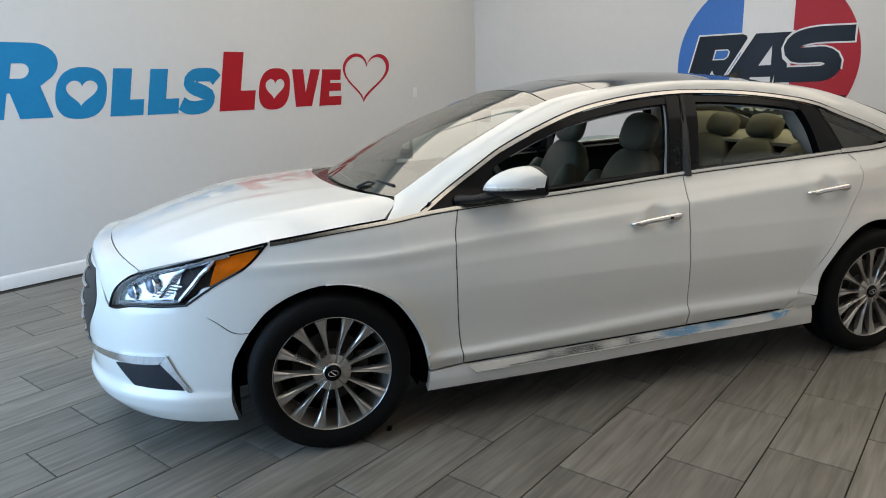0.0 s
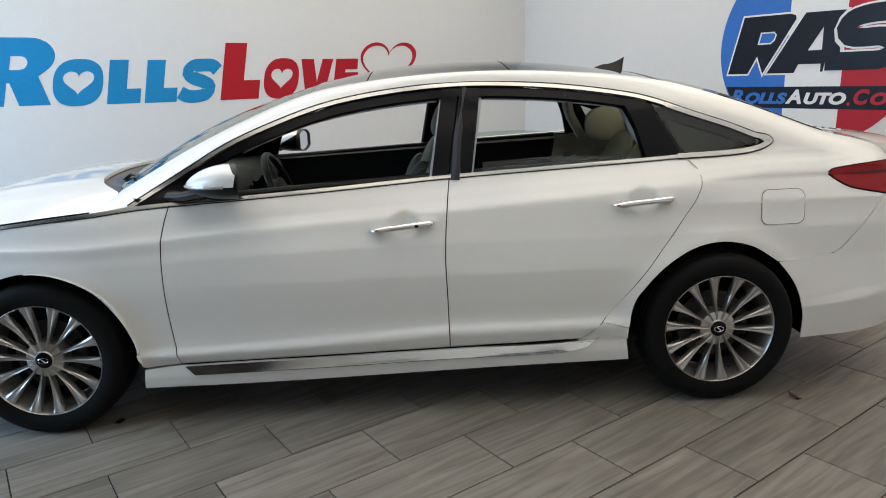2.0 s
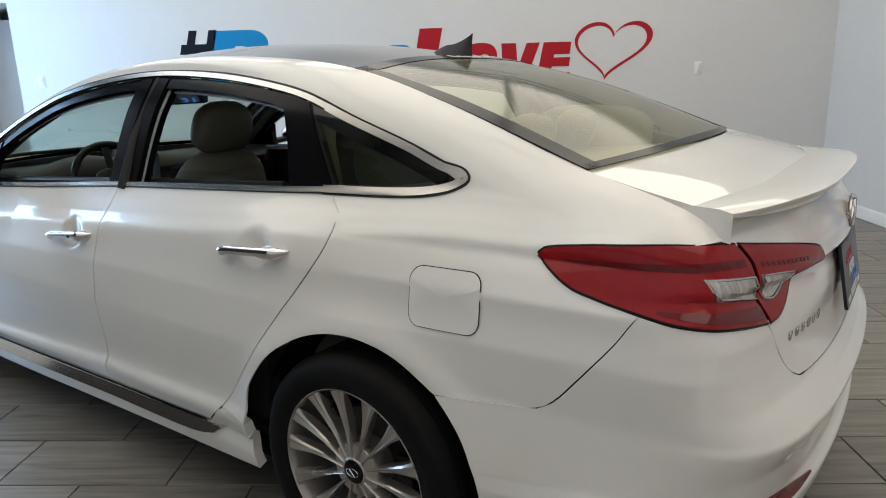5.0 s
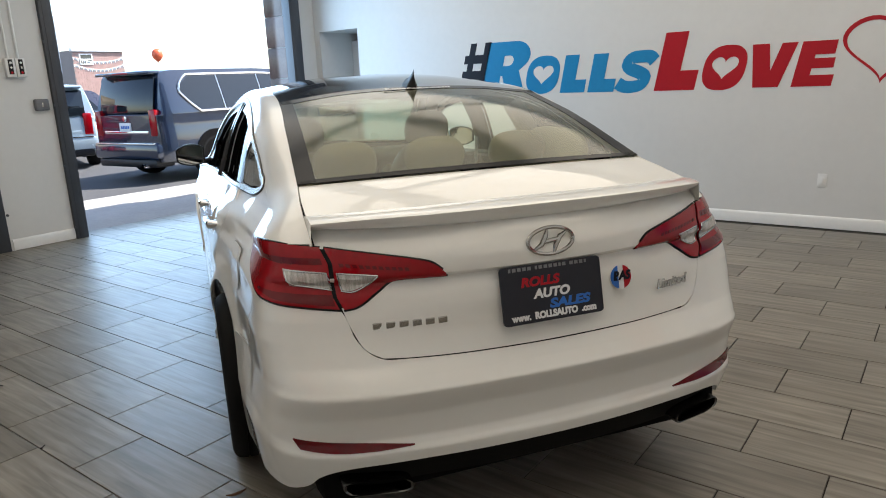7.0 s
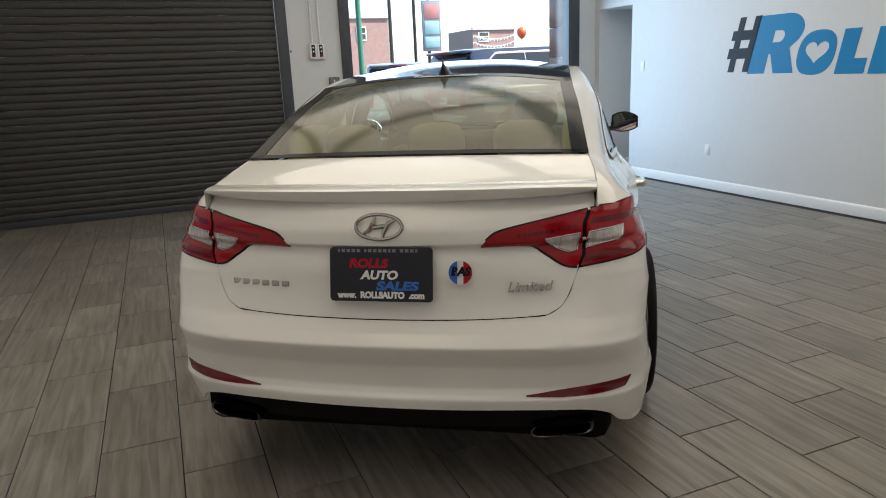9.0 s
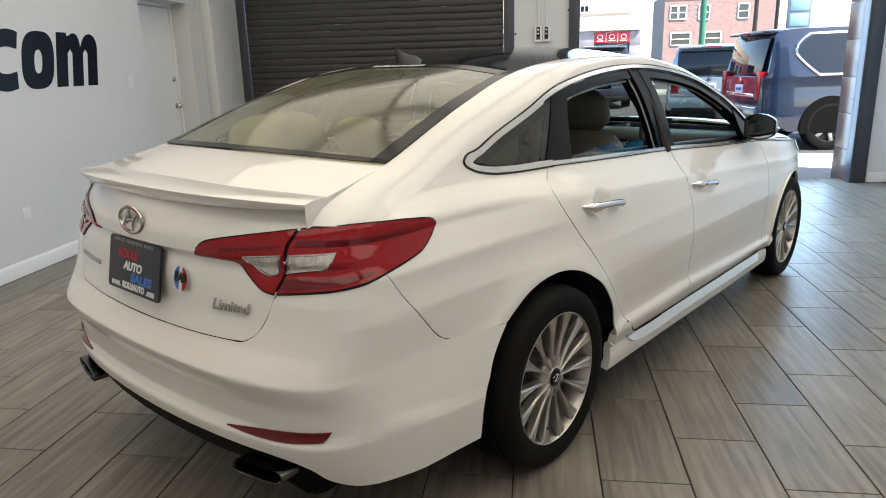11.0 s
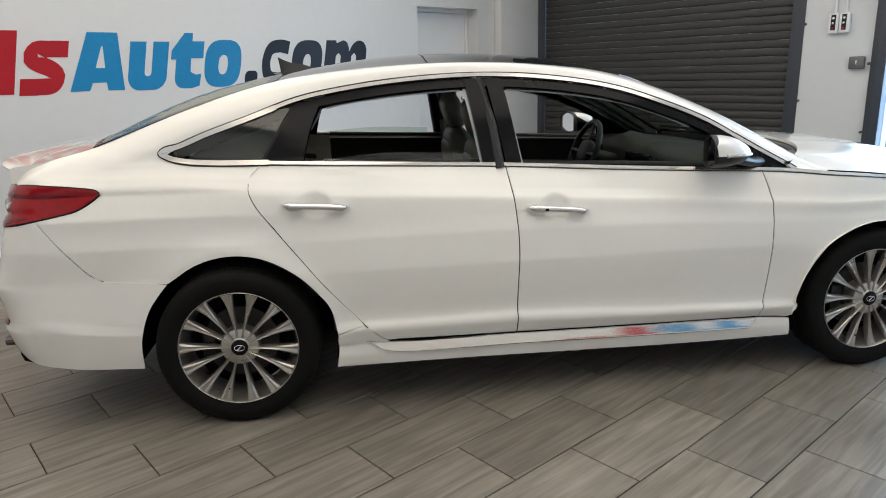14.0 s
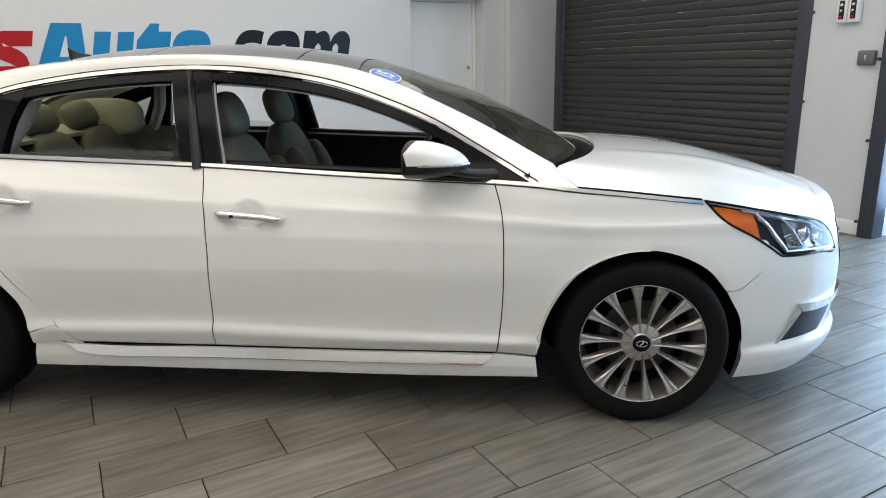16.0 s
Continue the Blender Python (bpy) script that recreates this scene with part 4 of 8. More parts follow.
BUMPER_REAR = [(float(x), float(z)) for x, z in smooth_line([(-1.654, 0.603), (-1.75, 0.6055), (-1.84, 0.611), (-1.89, 0.618), (-1.925, 0.631), (-1.955, 0.656), (-1.99, 0.697), (-2.03, 0.746), (-2.077, 0.806), (-2.10, 0.842), (-2.118, 0.868)], 60)]


def hollow(p, hx, hz, r=0.054, deep=0.017):
    """Press the round bowl behind a handle into a panel."""
    d = ((p[..., 0] - hx) / 1.15) ** 2 + (p[..., 2] - hz) ** 2
    p = p.copy()
    p[..., 1] -= deep * np.clip(1 - d / r**2, 0, 1) ** 0.8
    return p


def polyline(*runs):
    return [p for k, run in enumerate(runs) for p in (run if k == 0 else run[1:])]


def kinked(run, n):
    """Points of a polyline with its bends kept, for a boundary with a corner in it."""
    return smooth_line(run, n).tolist()


for sg, side_name in BOTH:
    def lay(p):
        return p if sg > 0 else flipped(p)

    # front fender
    front_edge = [(1.705, 0.528), (1.76, 0.531), (1.827, 0.579), (1.922, 0.645), (1.812, 0.72), (1.683, 0.793), (1.608, 0.866)]
    bottom = kinked(ARCH_FRONT, 56) + kinked([(1.004, 0.27), (0.853, 0.284)], 12)[1:]
    top = [(1.608, 0.866), (1.336, 0.898), (1.148, 0.917), (1.0, 0.934), (0.842, 0.943)]
    panel("front_fender", lay(on_side(coons(bottom, top, front_edge, GAP_A, 76, 64))), PEARL, car)
    # doors
    door = panel("front_door", lay(hollow(on_side(coons([(0.853, 0.284), (0.28, 0.292), (-0.256, 0.303)], BELT[2:6][:3] + [(-0.278, 1.008)], GAP_A, GAP_B, 80, 96)), -0.085, 0.829)), PEARL, car)
    rear_door = panel("rear_door", lay(hollow(on_side(coons([(-0.256, 0.303), (-0.55, 0.308), (-0.812, 0.316)], [(-0.278, 1.008), (-0.766, 1.032), (-1.258, 1.055)], GAP_B, GAP_C, 80, 96)), -1.062, 0.891)), PEARL, car)
    # quarter panel
    low = kinked(ARCH_REAR, 70) + BUMPER_REAR[1:]
    back = [BUMPER_REAR[-1], (-2.15, 0.92), (-2.115, 0.994)]
    panel("quarter_panel", lay(on_side(coons(low, polyline(GAP_C[1:], DLO_LOW, SHOULDER), [ARCH_REAR[0], GAP_C[1]], back, 130, 60))), PEARL, car, lip=0.006, gap=0.0020, keep_top=0.47)
    # roof rail from the front pillar to the tail
    rail_low = on_side(smooth_line([(1.148, 0.917)] + DLO_TOP[:-1], 90)).tolist() + on_side(smooth_line(SHOULDER, 22)).tolist()
    rail = coons(rail_low, GLASS_EDGE, [rail_low[0], (1.10, 0.77, 0.952), GLASS_EDGE[0]], [rail_low[-1], (float(tail_face(0.70, 0.998)) - 0.004, 0.703, 1.0), GLASS_EDGE[-1]], 110, 16)
    w = np.sin(np.pi * np.linspace(0, 1, 16))[None, :, None]
    along = np.linspace(0, 1, 110)[:, None, None]
    rail = rail + w * np.array([0, 0.010, 0.012]) * np.clip(along * 8, 0, 1) * np.clip((1 - along) * 6, 0, 1)
    p0, p1 = rail[:, :1], rail[:, -1:]
    chord = p1 - p0
    x0, z0 = p0[..., 0], p0[..., 2]
    rise = np.stack([0 * x0, (side_y(x0, z0) - side_y(x0, z0 - 0.02)) / 0.02, 1 + 0 * x0], -1)
    t0 = rise / np.linalg.norm(rise, axis=-1, keepdims=True) * np.linalg.norm(chord, axis=-1, keepdims=True) * 0.9 + chord * np.array([1.0, 0, 0])
    t1 = chord * np.array([1.0, 1.25, 0.55])
    v = np.linspace(0, 1, 16)[None, :, None]
    arcs = (2 * v**3 - 3 * v**2 + 1) * p0 + (v**3 - 2 * v**2 + v) * t0 + (3 * v**2 - 2 * v**3) * p1 + (v**3 - v**2) * t1
    k = np.clip((along - 0.60) / 0.14, 0, 1)
    k = k * k * (3 - 2 * k) * np.clip((1 - along) * 14, 0, 1)
    rail = rail + (arcs - rail) * k
    panel("roof_rail", lay(rail), PEARL, car, gap=0.0, lip=0.008)
    # sill below the doors: a bright strip leaning outwards over a rounded skirt
    def sill_y(p):
        q = on_side(p)
        drop = (p[..., 0] + 0.9) * -0.012
        bulged = np.interp(p[..., 1] - drop, [0.17, 0.19, 0.215, 0.250, 0.262, 0.305], [0.866, 0.878, 0.887, 0.893, 0.893, 0.888])
        q[..., 1] = np.where(p[..., 1] - drop < 0.305, bulged, np.maximum(q[..., 1], 0.888))
        return q

    skirt = coons([(1.015, 0.180), (0.5, 0.180), (0.0, 0.190), (-0.5, 0.200), (-1.02, 0.205)], kinked([(1.004, 0.268), (0.853, 0.281), (0.28, 0.2895), (-0.245, 0.3005), (-0.81, 0.3125), (-0.893, 0.384), (-1.006, 0.358)], 90),
                  [(1.015, 0.180), (1.004, 0.268)], [(-1.02, 0.205), (-1.008, 0.28), (-1.006, 0.358)], 80, 20)
    panel("side_skirt", lay(sill_y(skirt)), PEARL, car, lip=0.03)
    strip = coons([(0.80, 0.236), (0.28, 0.242), (-0.245, 0.253), (-0.75, 0.260), (-0.83, 0.275)], [(0.845, 0.272), (0.28, 0.282), (-0.245, 0.292), (-0.80, 0.302), (-0.90, 0.322)],
                  [(0.80, 0.236), (0.845, 0.272)], [(-0.83, 0.275), (-0.90, 0.322)], 70, 7)
    leaning_strip = sill_y(strip)
    leaning_strip[..., 1] += np.linspace(0.010, -0.004, 7)[None]
    panel("sill_strip", lay(leaning_strip), SILLCHROME, car, "bright chrome sill strip", proud=0.004, lip=0.008)
    # black line laid over the sill to stand for the shaded gap below the doors
    shade = coons([(0.83, 0.283), (-0.245, 0.3015), (-0.80, 0.3105)], [(0.853, 0.287), (-0.245, 0.306), (-0.79, 0.316)], [(0.83, 0.283), (0.853, 0.287)], [(-0.80, 0.3105), (-0.79, 0.316)], 40, 3)
    panel("door_gap_shade", lay(sill_y(shade)), UNDER, car, proud=0.006, lip=0.003, gap=0)
    # thin black line painted as the shadow under the strip's lower edge
    under = coons([(0.80, 0.2335), (0.28, 0.2395), (-0.245, 0.2505), (-0.75, 0.2575), (-0.83, 0.2725)], [(0.80, 0.2365), (0.28, 0.2425), (-0.245, 0.2535), (-0.75, 0.2605), (-0.83, 0.2755)], [(0.80, 0.2335), (0.80, 0.2365)], [(-0.83, 0.2725), (-0.83, 0.2755)], 60, 3)
    panel("strip_shadow", lay(sill_y(under)), UNDER, car, proud=0.003, lip=0.002, gap=0)

    # window surround: chrome along top and belt, black frames, pillars
    def ribbon(name, run, width, mat, label="", proud=0.004, n=70, up=0.0, parent=car, lip=0.01):
        q = smooth_line(run, n)
        t = np.gradient(q, axis=0)
        t /= np.linalg.norm(t, axis=1, keepdims=True)
        nrm = np.stack([t[:, 1], -t[:, 0]], 1)
        g = np.stack([q + nrm * (up + k * width) for k in np.linspace(0, 1, 4)], 1)
        return panel(name, lay(on_side(g)), mat, parent, label, gap=0, lip=lip, proud=proud)

    ribbon("panel_seam", [(1.60, 0.868), (1.336, 0.9), (1.148, 0.918)], 0.016, UNDER, proud=-0.007, up=-0.008, n=40, lip=0)
    ribbon("panel_seam", [(1.705, 0.528), (1.76, 0.531), (1.827, 0.579), (1.922, 0.645)], 0.012, UNDER, proud=-0.006, up=-0.006, n=40, lip=0)
    for run in (GAP_A, GAP_B, GAP_C, BUMPER_REAR):
        ribbon("seam_backing", run[5:] if run is BUMPER_REAR else run, 0.034, PEARL, proud=-0.0045, up=-0.017, n=60, lip=0)
        ribbon("panel_seam", run, 0.0042, UNDER, proud=-0.0035, up=-0.0021, n=60, lip=0)
    # black lines paint the gap shadow along the edges of the bright trim
    ribbon("window_gap_shade", [(1.0, 0.938)] + DLO_TOP[1:-1] + [(-1.640, 1.106)], 0.006, BLACKTRIM, proud=0.0025, n=110)
    ribbon("belt_gap_shade", [(1.60, 0.857), (1.336, 0.887), (1.148, 0.9035)] + [(x, z - 0.014) for x, z in BELT[1:]], -0.0035, BLACKTRIM, proud=0.0025, n=110)
    ribbon("window_trim", DLO_TOP[:-1] + [(-1.640, 1.104)], -0.014, SATINCHROME, "polished metal window trim", n=110)
    ribbon("window_frame", [(0.96, 0.945)] + DLO_TOP[1:-1], -0.034, BLACKGLOSS, proud=-0.008, up=-0.016, n=110, lip=0.03)
    ribbon("belt_trim", [(1.60, 0.867), (1.336, 0.8985), (1.148, 0.9165)] + BELT[1:], -0.012, SATINCHROME, "polished metal belt trim", n=110)
    corner = [(-1.235, 1.0412), (-1.32, 1.0425), (-1.45, 1.0455), (-1.56, 1.0545), (-1.63, 1.072), (-1.664, 1.096), (-1.648, 1.1155), (-1.59, 1.130), (-1.488, 1.1705), (-1.40, 1.2005), (-1.318, 1.2275), (-1.20, 1.269)]
    ribbon("trim_corner", corner, 0.019, SATINCHROME, "polished metal window trim", proud=0.0055, n=90)
    # the same painted gap shadow round the trim's rear corner
    ribbon("corner_gap_shade", corner[:8], -0.005, BLACKTRIM, proud=0.0030, n=60)
    ribbon("shoulder_joint", SHOULDER, 0.020, PEARL, proud=-0.0012, up=-0.010, n=40, lip=0)
    b1 = coons([(-0.205, 1.008), (-0.274, 1.012)], [(-0.262, 1.352), (-0.334, 1.357)], [(-0.205, 1.008), (-0.262, 1.352)], [(-0.274, 1.012), (-0.334, 1.357)], 6, 20)
    panel("door_pillar", lay(on_side(b1)), BLACKGLOSS, door, "gloss black door pillar", proud=-0.004, lip=0.05, gap=0.0015)
    b2 = coons([(-0.282, 1.012), (-0.372, 1.018)], [(-0.342, 1.357), (-0.424, 1.354)], [(-0.282, 1.012), (-0.342, 1.357)], [(-0.372, 1.018), (-0.424, 1.354)], 6, 20)
    panel("door_pillar", lay(on_side(b2)), BLACKGLOSS, rear_door, "gloss black door pillar", proud=-0.004, lip=0.05, gap=0.0015)
    c1 = coons([(-1.10, 1.052), (-1.252, 1.060)], [(-1.012, 1.292), (-1.118, 1.278)], [(-1.10, 1.052), (-1.068, 1.17), (-1.012, 1.292)], [(-1.256, 1.060), (-1.122, 1.278)], 8, 20)
    panel("door_pillar", lay(on_side(c1)), BLACKGLOSS, rear_door, "gloss black door pillar", proud=-0.006, lip=0.04, gap=0.0015)
    ribbon("pane_seal", [(-1.259, 1.058), (-1.194, 1.168), (-1.126, 1.284)], 0.034, BLACKTRIM, proud=-0.012, up=-0.017, n=12, lip=0)
    # pale seal strips inside the open windows
    ribbon("window_channel", [(0.56, 1.134), (0.42, 1.193), (0.221, 1.257), (-0.033, 1.301), (-0.24, 1.320)], -0.006, CHANNEL, proud=-0.03, n=40, lip=0.004)
    ribbon("window_channel", [(-0.44, 1.323), (-0.681, 1.311), (-0.94, 1.281), (-1.0, 1.267)], -0.006, CHANNEL, proud=-0.03, n=40, lip=0.004)
    ribbon("window_channel", [(-0.196, 1.008), (-0.222, 1.15), (-0.252, 1.32)], -0.014, CHANNEL, proud=-0.022, n=20, lip=0.004)
    ribbon("window_channel", [(-0.378, 1.018), (-0.402, 1.16), (-0.430, 1.32)], 0.014, CHANNEL, proud=-0.022, n=20, lip=0.004)
    # mirror sail: the black corner ahead of the front door's window
    sail = coons([(0.70, 0.955), (0.86, 0.948), (0.985, 0.942)], [(0.64, 1.115), (0.77, 1.060), (0.965, 0.952)], [(0.70, 0.955), (0.675, 1.03), (0.64, 1.115)], [(0.985, 0.942), (0.965, 0.952)], 16, 10)
    panel("mirror_sail", lay(on_side(sail)), BLACKGLOSS, door, proud=-0.004, lip=0.03, gap=0)
    # fixed pane behind the rear door, sunk a little in its black surround
    pane = coons([(-1.262, 1.068), (-1.42, 1.069), (-1.618, 1.094)], [(-1.132, 1.276), (-1.33, 1.208), (-1.618, 1.101)], [(-1.262, 1.068), (-1.132, 1.276)], [(-1.618, 1.094), (-1.618, 1.101)], 24, 14)
    panel("quarter_window", lay(on_side(pane)), GLASS_DARK, car, "dark tinted fixed quarter pane", proud=-0.005, lip=0, gap=0)
    border = [(-1.268, 1.066), (-1.45, 1.066), (-1.57, 1.078), (-1.612, 1.098), (-1.56, 1.124), (-1.33, 1.210), (-1.14, 1.268)]
    ribbon("pane_border", border, -0.030, BLACKGLOSS, proud=-0.003, n=60, lip=0.006)
    # lowered door panes: a sliver above the belt
    sliver = coons([(-0.42, 1.01), (-0.75, 1.025), (-1.05, 1.04)], [(-0.42, 1.06), (-0.75, 1.075), (-1.06, 1.06)], [(-0.42, 1.01), (-0.42, 1.06)], [(-1.05, 1.04), (-1.06, 1.06)], 16, 4)
    panel("lowered_pane", lay(on_side(sliver)), GLASS_DOOR, rear_door, "clear pane lowered into the door", proud=-0.035, lip=0, gap=0)

    # handles: chrome bars over shallow bowls
    for owner, x0, x1, z0, z1 in ((door, 0.056, -0.216, 0.811, 0.836), (rear_door, -0.926, -1.197, 0.877, 0.895)):
        bm = bmesh.new()
        rows = []
        for t in np.linspace(0, 1, 25):
            x, z = x0 + (x1 - x0) * t, z0 + (z1 - z0) * t
            body = float(side_y(x, z))
            grip = min(1.0, 9 * t, 9 * (1 - t))
            swell = math.sin(math.pi * min(0.5, 0.06 + 1.6 * t)) ** 0.8 * min(1.0, (0.10 + 7 * (1 - t)) ** 0.6)
            top = 0.0145 * swell
            foot = 1 - 0.42 * (1 if 0.26 < t < 0.66 else max(0.0, 1 - min(abs(t - 0.26), abs(t - 0.66)) / 0.10))
            low = -0.0205 * swell * foot
            out = body + 0.006 + 0.034 * min(1.0, grip) ** 0.6
            back = body + (0.016 if 0.24 < t < 0.68 else -0.004)
            rows.append([bm.verts.new((x, sg * y, z + dz)) for y, dz in ((back, top * 0.9), (out - 0.008, top), (out - 0.001, top * 0.55), (out, 0.0), (out - 0.003, low * 0.6), (out - 0.011, low), (back, low * 0.9))])
        for p, q in zip(rows, rows[1:]):
            for j in range(7):
                bm.faces.new((p[j], p[(j + 1) % 7], q[(j + 1) % 7], q[j]))
        bm.faces.new(rows[0][::-1])
        bm.faces.new(rows[-1])
        bmesh.ops.recalc_face_normals(bm, faces=bm.faces)
        handle = part("door_handle", bm, CHROME, owner, "chrome door handle", angle=50)
        if owner is door:
            at = Vector((x0 + (x1 - x0) * 0.70, sg * (float(side_y(-0.14, 0.836)) + 0.0395), z0 + (z1 - z0) * 0.70))
            part("lock_button", box(at - Vector((0.008, 0.004, 0.005)), at + Vector((0.008, 0.004, 0.005)), 0.002), BLACKGLOSS, handle, "small black lock button")
    # turn of the fuel flap on the left side only
    if sg > 0:
        fx0, fx1, fz0, fz1, r = -1.574, -1.764, 0.761, 0.904, 0.032
        loop = arc(fx1 + r, fz1 - r, -r, r, 0, 90, 6) + arc(fx0 - r, fz1 - r, r, r, 90, 0, 6) + arc(fx0 - r, fz0 + r, r, -r, 0, 90, 6) + arc(fx1 + r, fz0 + r, -r, -r, 90, 0, 6)
        cx, cz = (fx0 + fx1) / 2, (fz0 + fz1) / 2
        rings = [[(cx + (x - cx) * k, cz + (z - cz) * k) for x, z in loop + loop[:1]] for k in (0.001, 0.25, 0.5, 0.75, 0.9, 0.97, 0.988)]
        flap_edge = [[(cx + (x - cx) * k, cz + (z - cz) * k) for x, z in loop + loop[:1]] for k in (0.975, 1.012)]
        panel("fuel_flap_seam", on_side(np.array(flap_edge)) + np.array([0, 0.0026, 0]), BLACKTRIM, car, gap=0, lip=0)
        panel("fuel_flap", on_side(np.array(rings)) + np.array([0, 0.0036, 0]), PEARL, car, "white fuel flap", gap=0, lip=0)

    # door mirror: black shell with the glass facing back, white cap on its upper front
    mirror = part("mirror_foot", tube([(0.835, sg * 0.80, 0.968), (0.78, sg * 0.845, 0.972), (0.72, sg * 0.885, 0.985), (0.66, sg * 0.91, 1.0)], [0.036, 0.030, 0.030, 0.03], 12, flat=0.62), BLACKTRIM, car, "black door mirror foot")

    def shell_spot(t, a, grow=1.0):
        """t along the mirror outwards, a round its front from top to bottom."""
        g = math.sin(math.pi * min(max(0.13 + 0.80 * t, 0.0), 1.0)) ** 0.42 * (1 - 0.06 * t)
        deep = 0.185 * (1 - t**2.6) ** 0.5 * min(1.0, 0.62 + 1.4 * t) + 0.012
        c, s = max(math.cos(a), 0.0), math.sin(a)
        x = 0.570 - 0.042 * t + deep * c**0.85 * (1 - 0.22 * max(s, 0))
        z = 1.022 + 0.006 * t + (0.080 if s > 0 else 0.060) * g * math.copysign(abs(s) ** 0.9, s) * grow
        return (x, sg * (0.838 + 0.170 * t), z)

    def shell_strip(a0, a1, n, out):
        bm = bmesh.new()
        rows = [[bm.verts.new(Vector(shell_spot(i / 20, a0 + (a1 - a0) * j / n)) + Vector((out if j not in (0,) else 0.0, 0, 0))) for j in range(n + 1)] for i in range(21)]
        for p, q in zip(rows, rows[1:]):
            for j in range(n):
                bm.faces.new((p[j], p[j + 1], q[j + 1], q[j]))
        bm.faces.new(rows[0])
        bm.faces.new(rows[-1][::-1])
        bmesh.ops.recalc_face_normals(bm, faces=bm.faces)
        return bm

    part("mirror_cap", shell_strip(math.pi / 2 - 0.10, -0.12, 12, 0.0), PEARL, mirror, "white mirror cap", angle=60)
    part("mirror_housing", shell_strip(-0.12, -math.pi / 2, 10, 0.0), BLACKTRIM, mirror, angle=60)
    rim_loop = [Vector(shell_spot(i / 20, math.pi / 2)) for i in range(21)] + [Vector(shell_spot(i / 20, -math.pi / 2)) for i in range(20, -1, -1)]
    mid = sum(rim_loop, Vector()) / len(rim_loop)
    lipped = [shell_spot(i / 20, math.pi / 2 - 0.10) for i in range(21)] + [shell_spot(i / 20, -math.pi / 2 + 0.10) for i in range(20, -1, -1)]
    bm = bmesh.new()
    rings = [[bm.verts.new(p) for p in run] for run in (lipped, [p + Vector((-0.006, 0, 0)) for p in rim_loop], [mid + (p - mid) * 0.90 + Vector((-0.004, 0, 0)) for p in rim_loop], [mid + (p - mid) * 0.88 + Vector((0.008, 0, 0)) for p in rim_loop])]
    for p, q in zip(rings, rings[1:]):
        for j in range(len(p)):
            bm.faces.new((p[j], p[(j + 1) % len(p)], q[(j + 1) % len(p)], q[j]))
    part("mirror_rim", bm, BLACKTRIM, mirror, angle=60)
    bm = bmesh.new()
    bm.faces.new([bm.verts.new(mid + (p - mid) * 0.89 + Vector((0.004, 0, 0))) for p in rim_loop])
    part("mirror_pane", bm, MIRROR, mirror, "mirror glass", smooth=False)
    sig = [Vector(shell_spot(t, -0.10)) + Vector((0.001, 0, 0)) for t in np.linspace(0.30, 0.985, 12)]
    part("mirror_signal", tube(sig, 0.0065, 8), WHITE_LENS, mirror, "clear side signal")

# hood, cowl, glass, roof, boot lid
hs = HOOD_SIDE
mirror_y = lambda run: [(x, -y, z) for x, y, z in run]
hood_front = [hs[0], (2.165, 0.48, 0.795), (2.225, 0.25, 0.823), (2.245, 0.0, 0.830)]
hood_front = hood_front + mirror_y(hood_front[:-1])[::-1]
hood_rear = [hs[-1], (1.078, 0.712, 0.970), (1.122, 0.655, 0.984), (1.188, 0.562, 0.991), (1.243, 0.447, 0.998), (1.282, 0.28, 1.004), (1.302, 0.0, 1.007)]
hood_rear = hood_rear + mirror_y(hood_rear[:-1])[::-1]
hood = coons(hood_front, hood_rear, hs, mirror_y(hs), 64, 44)
hood = bulge(hood, (0, 0, 0.020))
lines = 0.006 * (np.exp(-(((np.abs(hood[..., 1]) - 0.40) / 0.05) ** 2))) * np.sin(np.pi * np.linspace(0, 1, 44))[None] ** 0.7
hood[..., 2] += lines
panel("hood", hood, PEARL, car, gap=0.0025)
ws_low = [(1.071, 0.689, 0.978), (1.14, 0.52, 0.980), (1.20, 0.28, 0.982), (1.222, 0.0, 0.983)]
ws_low = ws_low + mirror_y(ws_low[:-1])[::-1]
cowl = coons([(x + 0.005, y, z - 0.016) for x, y, z in hood_rear[1:-1]], [(x, y, z - 0.004) for x, y, z in ws_low], [(1.083, 0.712, 0.954), (1.071, 0.689, 0.974)], [(1.083, -0.712, 0.954), (1.071, -0.689, 0.974)], 40, 8)
panel("cowl", cowl, BLACKGLOSS, car, "black wiper cowl", gap=0, lip=0)
ws_side = [(1.071, 0.689, 0.980), (0.70, 0.620, 1.183), (0.303, 0.536, 1.344)]
ws_top = [(0.303, 0.536, 1.344), (0.285, 0.30, 1.380), (0.275, 0.0, 1.392)]
ws_top = ws_top + mirror_y(ws_top[:-1])[::-1]
ws = bulge(coons(ws_low, ws_top, ws_side, mirror_y(ws_side), 40, 26), (0.012, 0, 0.016))
windshield = panel("windshield", ws, GLASS_FRONT, car, "clear raked windshield", gap=0.002, lip=0)
for edge in (ws[:, :2], ws[:, -3:], ws[:2], ws[-2:]):
    panel("windshield_border", edge, BLACKGLOSS, windshield, gap=0, lip=0.003, proud=-0.003)
